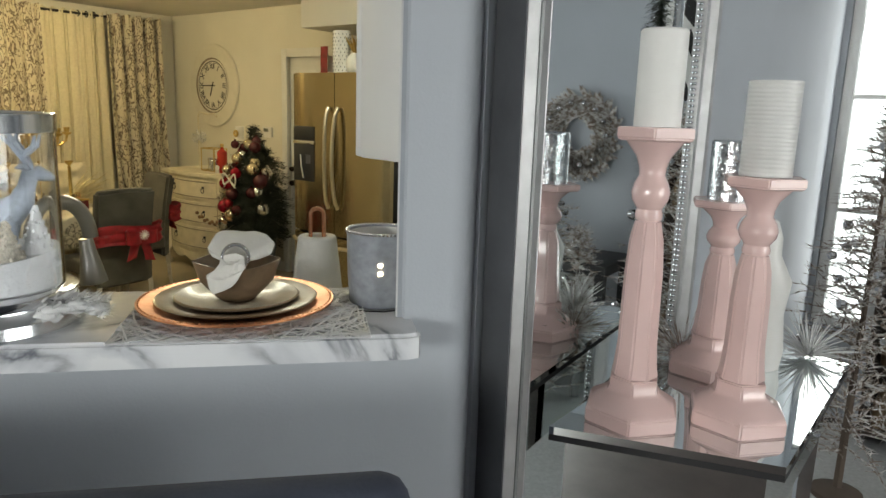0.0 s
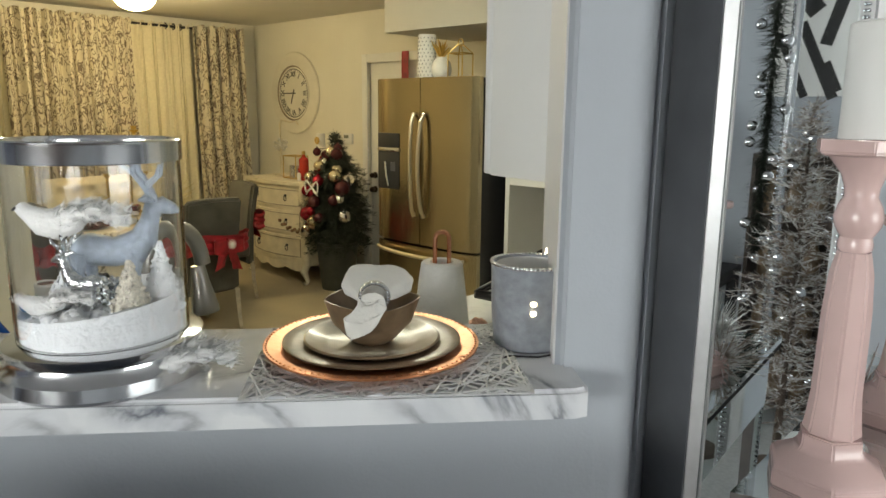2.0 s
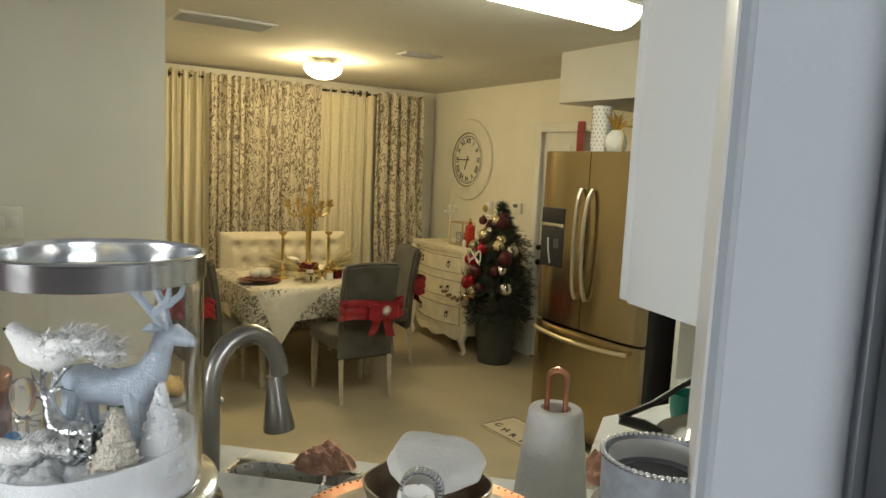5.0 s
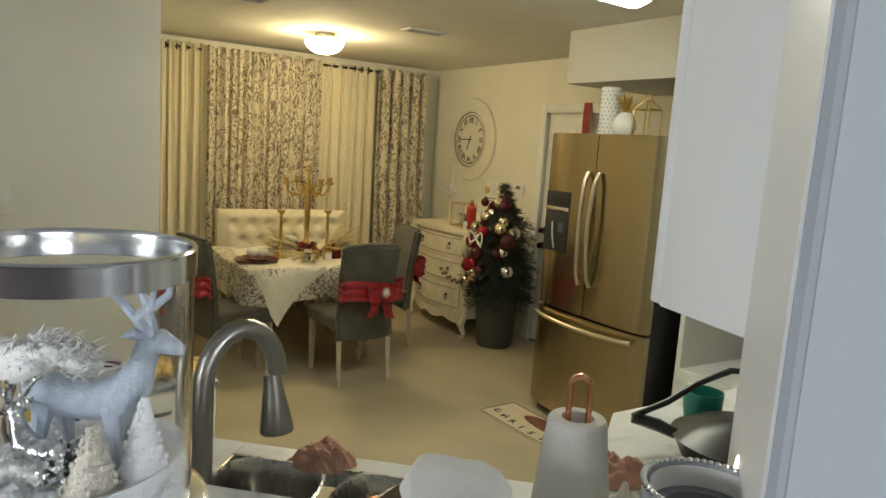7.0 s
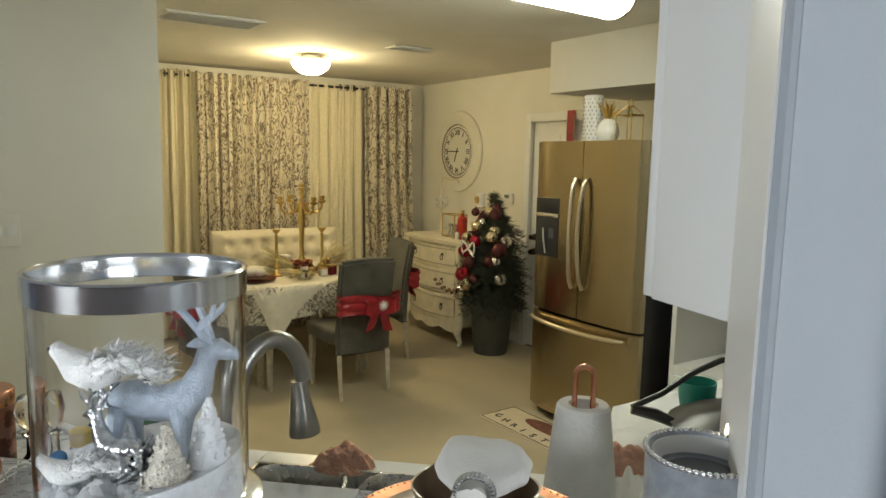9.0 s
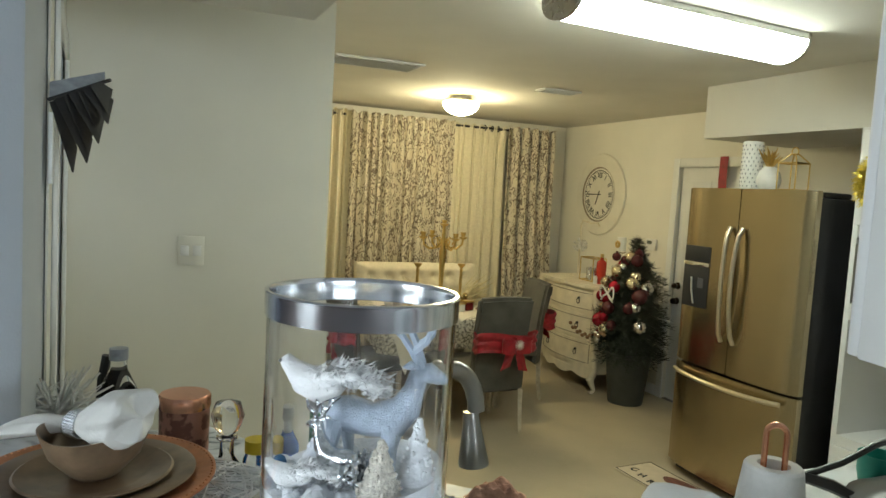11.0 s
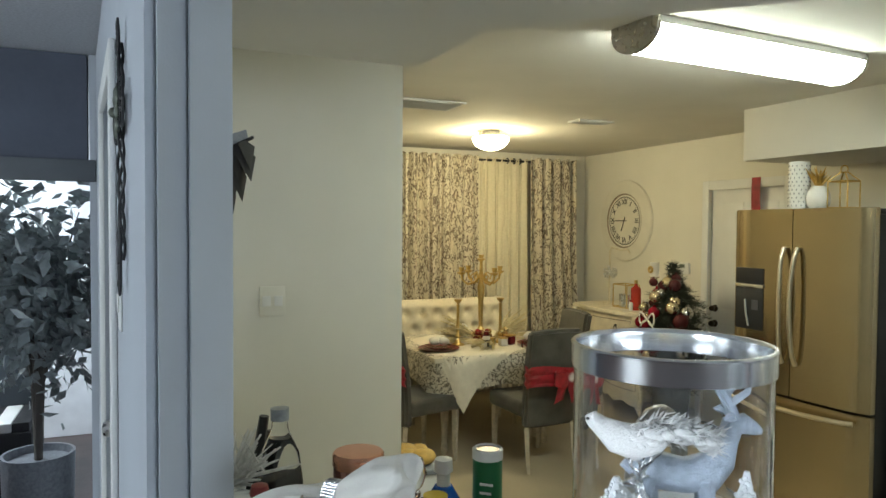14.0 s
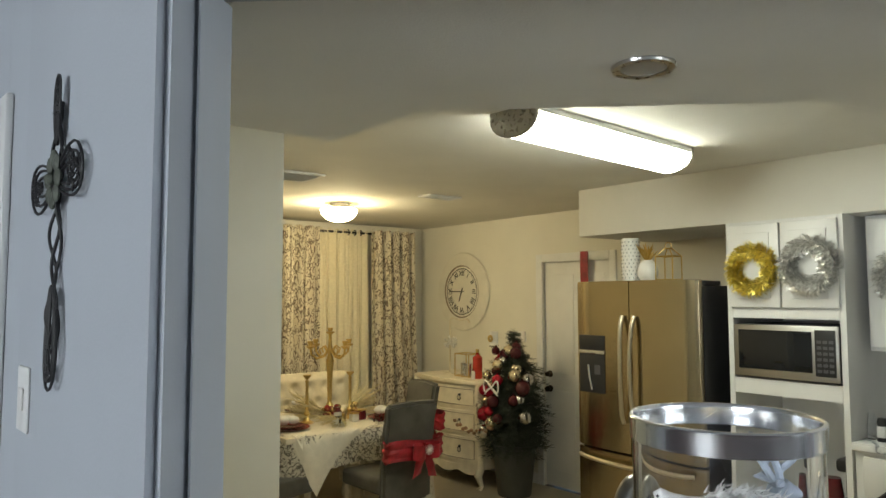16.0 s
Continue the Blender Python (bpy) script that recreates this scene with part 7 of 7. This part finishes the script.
def pillar(m, r, h, material, label, ribs=False):
    b = bmesh.new()
    prof = [(0, 0), (r, 0)]
    if ribs:
        n = 22
        for i in range(n):
            z = h * (i + 0.5) / n
            prof += [(r * 0.97, z - h / n * 0.45), (r, z - h / n * 0.2), (r, z + h / n * 0.2), (r * 0.97, z + h / n * 0.45)]
    prof += [(r, h - 0.003), (r - 0.003, h), (r * 0.5, h - 0.002), (0, h - 0.004)]
    lathe(b, prof, 32)
    return solid("pillar_candle", b, material, label, "candle", m)


H1 = (1.345, 0.362)
pink_stick(pose(*H1, CTZ), 0.515, "tall glossy pink turned candle holder on a mirrored table")
pillar(pose(*H1, CTZ + 0.5155), 0.038, 0.155, M_WAX, "smooth white pillar candle on a pink holder")
H3 = (1.46, 0.212)
pink_stick(pose(*H3, CTZ), 0.44, "medium glossy pink turned candle holder on a mirrored table")
pillar(pose(*H3, CTZ + 0.4405), 0.042, 0.155, mat("pearl_ribbed_wax", (0.76, 0.76, 0.74), 0.3, 0.1), "ribbed pearl-white pillar candle on a pink holder", True)
H2 = (1.69, 0.33)
pink_stick(pose(*H2, CTZ), 0.37, "short glossy pink turned candle holder on a mirrored table", 0.08)
pillar(pose(*H2, CTZ + 0.3705), 0.042, 0.12, M_SILVER, "silver glitter pillar candle on a pink holder")
b = bmesh.new()
tube(b, [(0, 0, 0.0), (0, 0, 0.04), (0.01, 0, 0.12), (0.0, 0, 0.19), (-0.01, 0, 0.25), (0.0, 0, 0.29), (0.05, 0, 0.31)], [0.055, 0.06, 0.05, 0.06, 0.035, 0.032, 0.012], 16)
solid("white_figurine", b, M_WHITE, "tall white ceramic animal figurine on the mirrored table", "figurine", pose(1.80, 0.27, CTZ))
rng = random.Random(17)
for x, y, n, mm, lb in ((1.90, 0.33, 160, M_TINSELS, "silver tinsel sprig on the mirrored table"), (1.72, 0.40, 140, M_FLOCK, "frosted twig sprig on the mirrored table"), (1.93, 0.18, 120, M_FEATHER, "fluffy white feather sprig on the mirrored table")):
    b = bmesh.new()
    for k in range(n):
        d = Vector((rng.gauss(0, 1), rng.gauss(0, 0.7), abs(rng.gauss(0, 0.7)) + 0.05)).normalized()
        l = rng.uniform(0.05, 0.13)
        tube(b, [Vector((0, 0, 0.006)), d * l * 0.6 + Vector((0, 0, 0.01)), d * l + Vector((0, 0, 0.006))], [0.0018, 0.0014, 0.0005], 3)
    solid("christmas_sprig", b, mm, lb, "sprig", pose(x, y, CTZ))

# things across the room, seen in the mirror and past it
def flocked_tree(m, h, r, n, seed, label, material):
    th = thing("twig_christmas_tree", m, label, "christmas tree")
    b = bmesh.new()
    tube(b, [(0, 0, 0), (0, 0, h * 0.97)], [0.02, 0.004], 6)
    lathe(b, [(0, 0), (0.11, 0), (0.10, 0.03), (0.03, 0.05), (0, 0.05)], 16)
    part("trunk", b, mat("twig_bark", (0.12, 0.09, 0.07), 0.9), th)
    b = bmesh.new()
    conifer(b, h * 0.12, h * 0.97, r, n, seed, 0.055, 16, 0.15, 0.4)
    part("crown", b, material, th)
    rng = random.Random(seed)
    b = bmesh.new()
    for k in range(40):
        t = rng.random() ** 1.2
        a = rng.uniform(0, 6.283)
        q = r * (1 - t) * 0.9
        ball(b, (q * math.cos(a), q * math.sin(a), h * (0.15 + 0.8 * t)), 0.02, 8)
    tagged(part("berry_bauble", b, M_BALLS, th), "", "", "", "stuff")
    return th


flocked_tree(pose(3.4, 0.22, 0), 1.66, 0.40, 210, 31, "bare-twig frosted christmas tree before the window", M_FLOCK)
flocked_tree(pose(3.85, -0.66, 0), 1.46, 0.48, 280, 32, "frosted twig christmas tree below a wreath", M_FLOCK)
flocked_tree(pose(3.6, -0.32, 0), 1.0, 0.32, 220, 33, "small frosted twig christmas tree beside a console", M_FLOCK)
wr = thing("leaf_wreath", pose(4.25, -0.62, 1.45), "frosted brown leaf wreath with silver balls on the wall", "wreath")
b = bmesh.new()
rng = random.Random(41)
for k in range(900):
    a, q = rng.uniform(0, 6.283), rng.uniform(0, 6.283)
    c = Vector((0, math.cos(a), math.sin(a))) * rng.uniform(0.14, 0.22)
    d = (Vector((-abs(math.sin(q)), math.cos(a) * math.cos(q), math.sin(a) * math.cos(q))) + Vector((0, -math.sin(a), math.cos(a))) * 0.5).normalized()
    e = c + d * rng.uniform(0.06, 0.11)
    w = d.cross(Vector((1, 0.2, 0.1))).normalized() * 0.02
    md = c.lerp(e, 0.5)
    b.faces.new([b.verts.new(p) for p in (c, md + w, e, md - w)])
part("leaves", b, M_FLOCK, wr)
for k in range(14):
    a = 2 * math.pi * k / 14
    b = bmesh.new()
    ball(b, (-0.06, 0.19 * math.cos(a), 0.19 * math.sin(a)), 0.017, 10)
    part("ball", b, M_BALLS, wr)
gl = thing("bauble_garland_column", pose(3.7, 0.0, 0), "hanging fir garland with silver baubles on a beaded pole", "garland")
b = bmesh.new()
tube(b, [(0.02, 0.06, 0), (0.02, 0.06, 2.43)], 0.022, 8)
for k in range(120):
    ball(b, (0.0, 0.045, 0.02 + 2.4 * k / 120), 0.009, 6)
part("beaded_pole", b, M_CHROME, gl)
b = bmesh.new()
rng = random.Random(44)
for k in range(2600):
    z = rng.uniform(0.95, 2.40)
    d = Vector((rng.gauss(0, 1), rng.gauss(0, 1), rng.uniform(-0.9, 0.2))).normalized()
    c = Vector((0, -0.02, z))
    e = c + d * rng.uniform(0.05, 0.11)
    w = d.cross(Vector((0.3, 0.1, 1))).normalized() * 0.004
    b.faces.new([b.verts.new(p) for p in (c - w, c + w, e)])
part("fir_needles", b, M_LEAFD, gl)
for k in range(18):
    a = rng.uniform(0, 6.283)
    b = bmesh.new()
    ball(b, (0.07 * math.cos(a), -0.02 + 0.07 * math.sin(a), 1.0 + 1.35 * k / 18), 0.026, 12)
    part("bauble", b, M_BALLS, gl)
co_ = thing("black_console", pose(3.55, -1.75, 0), "black wooden console table against the wall", "console table")
part("top", boxm(0, 0.45, 0, 1.6, 0.74, 0.80, 0.004), M_BLACKM, co_)
for x in (0.03, 0.42):
    for y in (0.03, 1.57):
        part("leg", boxm(x - 0.025, x + 0.025, y - 0.025, y + 0.025, 0, 0.7395), M_BLACKM, co_)
part("stretcher", boxm(0.19, 0.23, 0.056, 1.544, 0.2, 0.24), M_BLACKM, co_)
sh = thing("dark_bookcase", pose(4.06, -0.16, 0), "dark brown bookcase with brown things on its shelves", "bookcase")
MB = mat("dark_brown_wood", (0.06, 0.04, 0.03), 0.5, vary=0.3, scale=14)
part("back", boxm(0.22, 0.235, 0.021, 0.379, 0.02, 1.36), MB, sh)
for y0 in (0.0, 0.38):
    part("side", boxm(0, 0.235, y0, y0 + 0.02, 0, 1.38), MB, sh)
for z in (0.05, 0.38, 0.71, 1.03, 1.355):
    part("shelf", boxm(0.002, 0.2195, 0.0205, 0.3795, z, z + 0.02), MB, sh)
for k in range(12):
    r_, c_ = divmod(k, 3)
    b = bmesh.new()
    lathe(b, [(0, 0), (0.04, 0), (0.045, 0.12), (0.02, 0.19), (0.018, 0.24), (0, 0.24)], 14)
    solid("dark_bottle", b, M_BROWN, "dark brown bottle on the bookcase shelf", "bottle", pose(4.06 + 0.10, -0.16 + 0.09 + 0.11 * c_, (0.0705, 0.4005, 0.7305, 1.0505)[r_]), "bottles on the bookcase")
art = thing("framed_print", pose(4.298, 0.03, 1.95), "black and white abstract canvas on the wall", "picture")
part("canvas", boxm(-0.02, 0.0, -0.2, 0.2, -0.28, 0.36, 0.003), M_WAX, art)
for k, (y, z, w, h, rot) in enumerate(((0.02, -0.10, 0.05, 0.42, 25), (-0.10, -0.12, 0.04, 0.36, 25), (0.09, 0.12, 0.06, 0.30, -15), (-0.05, 0.2, 0.09, 0.16, 40), (0.10, -0.18, 0.03, 0.16, 25))):
    part("brush_stroke", boxm(-0.0215, -0.0203, -w / 2, w / 2, -h / 2, h / 2, m=pose(0, y, z, rot, 0, 0)), M_VEIN, art)
rg = bmesh.new()
box(rg, 1.9, 4.2, -2.6, 0.45, -0.003, 0.012, 0.003)
solid("pale_rug", rg, mat("pale_grey_rug", (0.52, 0.53, 0.52), 0.95, vary=0.1, scale=60, bump=0.6, bscale=200), "pale grey rug on the living room floor", "rug")
for i, (x, y, r) in enumerate(((2.75, -0.95, 20), (2.45, -1.6, -15))):
    th = thing("black_stool", pose(x, y, 0.0125, 0, 0, r), "round black-seated stool with slim black legs", "stool", "black stools")
    b = bmesh.new()
    lathe(b, [(0, 0.44), (0.18, 0.44), (0.19, 0.455), (0.185, 0.48), (0, 0.49)], 28)
    part("seat", b, M_BLACK, th)
    for k in range(4):
        a = radians(45 + 90 * k)
        b = bmesh.new()
        tube(b, [(0.17 * math.cos(a), 0.17 * math.sin(a), 0), (0.14 * math.cos(a), 0.14 * math.sin(a), 0.4395)], 0.013, 6)
        part("leg", b, M_BLACKM, th)
bs = thing("bar_bench", bar(-0.62, -0.30, 0), "navy upholstered bar chair with a rounded back, under the bar", "chair")
b = bmesh.new()
box(b, -0.5, 0.56, -0.045, 0.035, 0.55, 1.165, 0.034, 4)
part("backrest", b, mat("navy_upholstery", (0.05, 0.06, 0.09), 0.8, vary=0.15, scale=12, bump=0.2, bscale=200), bs)
part("seat", boxm(-0.48, 0.56, 0.036, 0.34, 0.60, 0.70, 0.02), M_BLACKM, bs)
for x in (-0.42, 0.5):
    for y in (-0.005, 0.30):
        part("leg", boxm(x - 0.018, x + 0.018, y - 0.018, y + 0.018, 0, 0.5495 if y < 0.1 else 0.5995), M_BLACKM, bs)

# hall: ficus and bench in the bright room beyond
fi = thing("ficus_tree", pose(-0.50, 4.78, 0), "leafy potted ficus tree in a grey planter", "tree")
b = bmesh.new()
lathe(b, [(0, 0), (0.15, 0), (0.17, 0.02), (0.18, 0.42), (0.165, 0.42), (0.155, 0.38), (0, 0.38)], 28)
part("planter", b, M_GREYC, fi)
b = bmesh.new()
rng = random.Random(51)
limbs = []
for k in range(9):
    a = rng.uniform(0, 6.283)
    r_ = rng.uniform(0.15, 0.38)
    z = rng.uniform(1.1, 1.75)
    limbs.append(Vector((r_ * math.cos(a), r_ * math.sin(a), z)))
    tube(b, [(0, 0, 0.36), (0.02 * math.cos(a), 0.02 * math.sin(a), 0.8), (r_ * 0.5 * math.cos(a), r_ * 0.5 * math.sin(a), 0.8 + (z - 0.8) * 0.6), limbs[-1]], [0.02, 0.015, 0.008, 0.003], 6)
part("trunk", b, mat("grey_bark", (0.16, 0.14, 0.12), 0.9), fi)
b = bmesh.new()
for k in range(2500):
    c = limbs[k % 9] * rng.uniform(0.75, 1.05) + Vector((rng.gauss(0, 0.11), rng.gauss(0, 0.11), rng.gauss(-0.05, 0.13)))
    d = Vector((rng.uniform(-1, 1), rng.uniform(-1, 1), rng.uniform(-1.2, 0.2))).normalized()
    l = rng.uniform(0.07, 0.115)
    w = d.cross(Vector((rng.random(), rng.random(), rng.random()))).normalized() * l * 0.26
    n_ = d.cross(w).normalized() * l * 0.05
    q = [b.verts.new(p) for p in (c, c + d * l * 0.4 + w + n_, c + d * l, c + d * l * 0.4 - w + n_, c + d * l * 0.45)]
    b.faces.new((q[0], q[1], q[4]))
    b.faces.new((q[1], q[2], q[4]))
    b.faces.new((q[2], q[3], q[4]))
    b.faces.new((q[3], q[0], q[4]))
tagged(part("leaves", b, M_LEAFG, fi), "", "", "", "stuff")
bn = thing("sunroom_bench", pose(-0.95, 5.55, 0), "dark bench with a black and white striped cushion", "bench")
part("frame", boxm(-0.35, 0.35, -0.25, 0.25, 0.0, 0.40, 0.01), M_BLACKM, bn)
for k in range(7):
    part("cushion_stripe", boxm(-0.34 + 0.097 * k, -0.34 + 0.097 * (k + 1) - 0.001, -0.24, 0.24, 0.4005, 0.46, 0.008), M_WHITE if k % 2 else M_BLACKM, bn)
part("back_panel", boxm(-0.35, 0.35, 0.251, 0.29, 0.0, 0.95, 0.01), mat("dark_slate_fabric", (0.05, 0.06, 0.07), 0.9), bn)
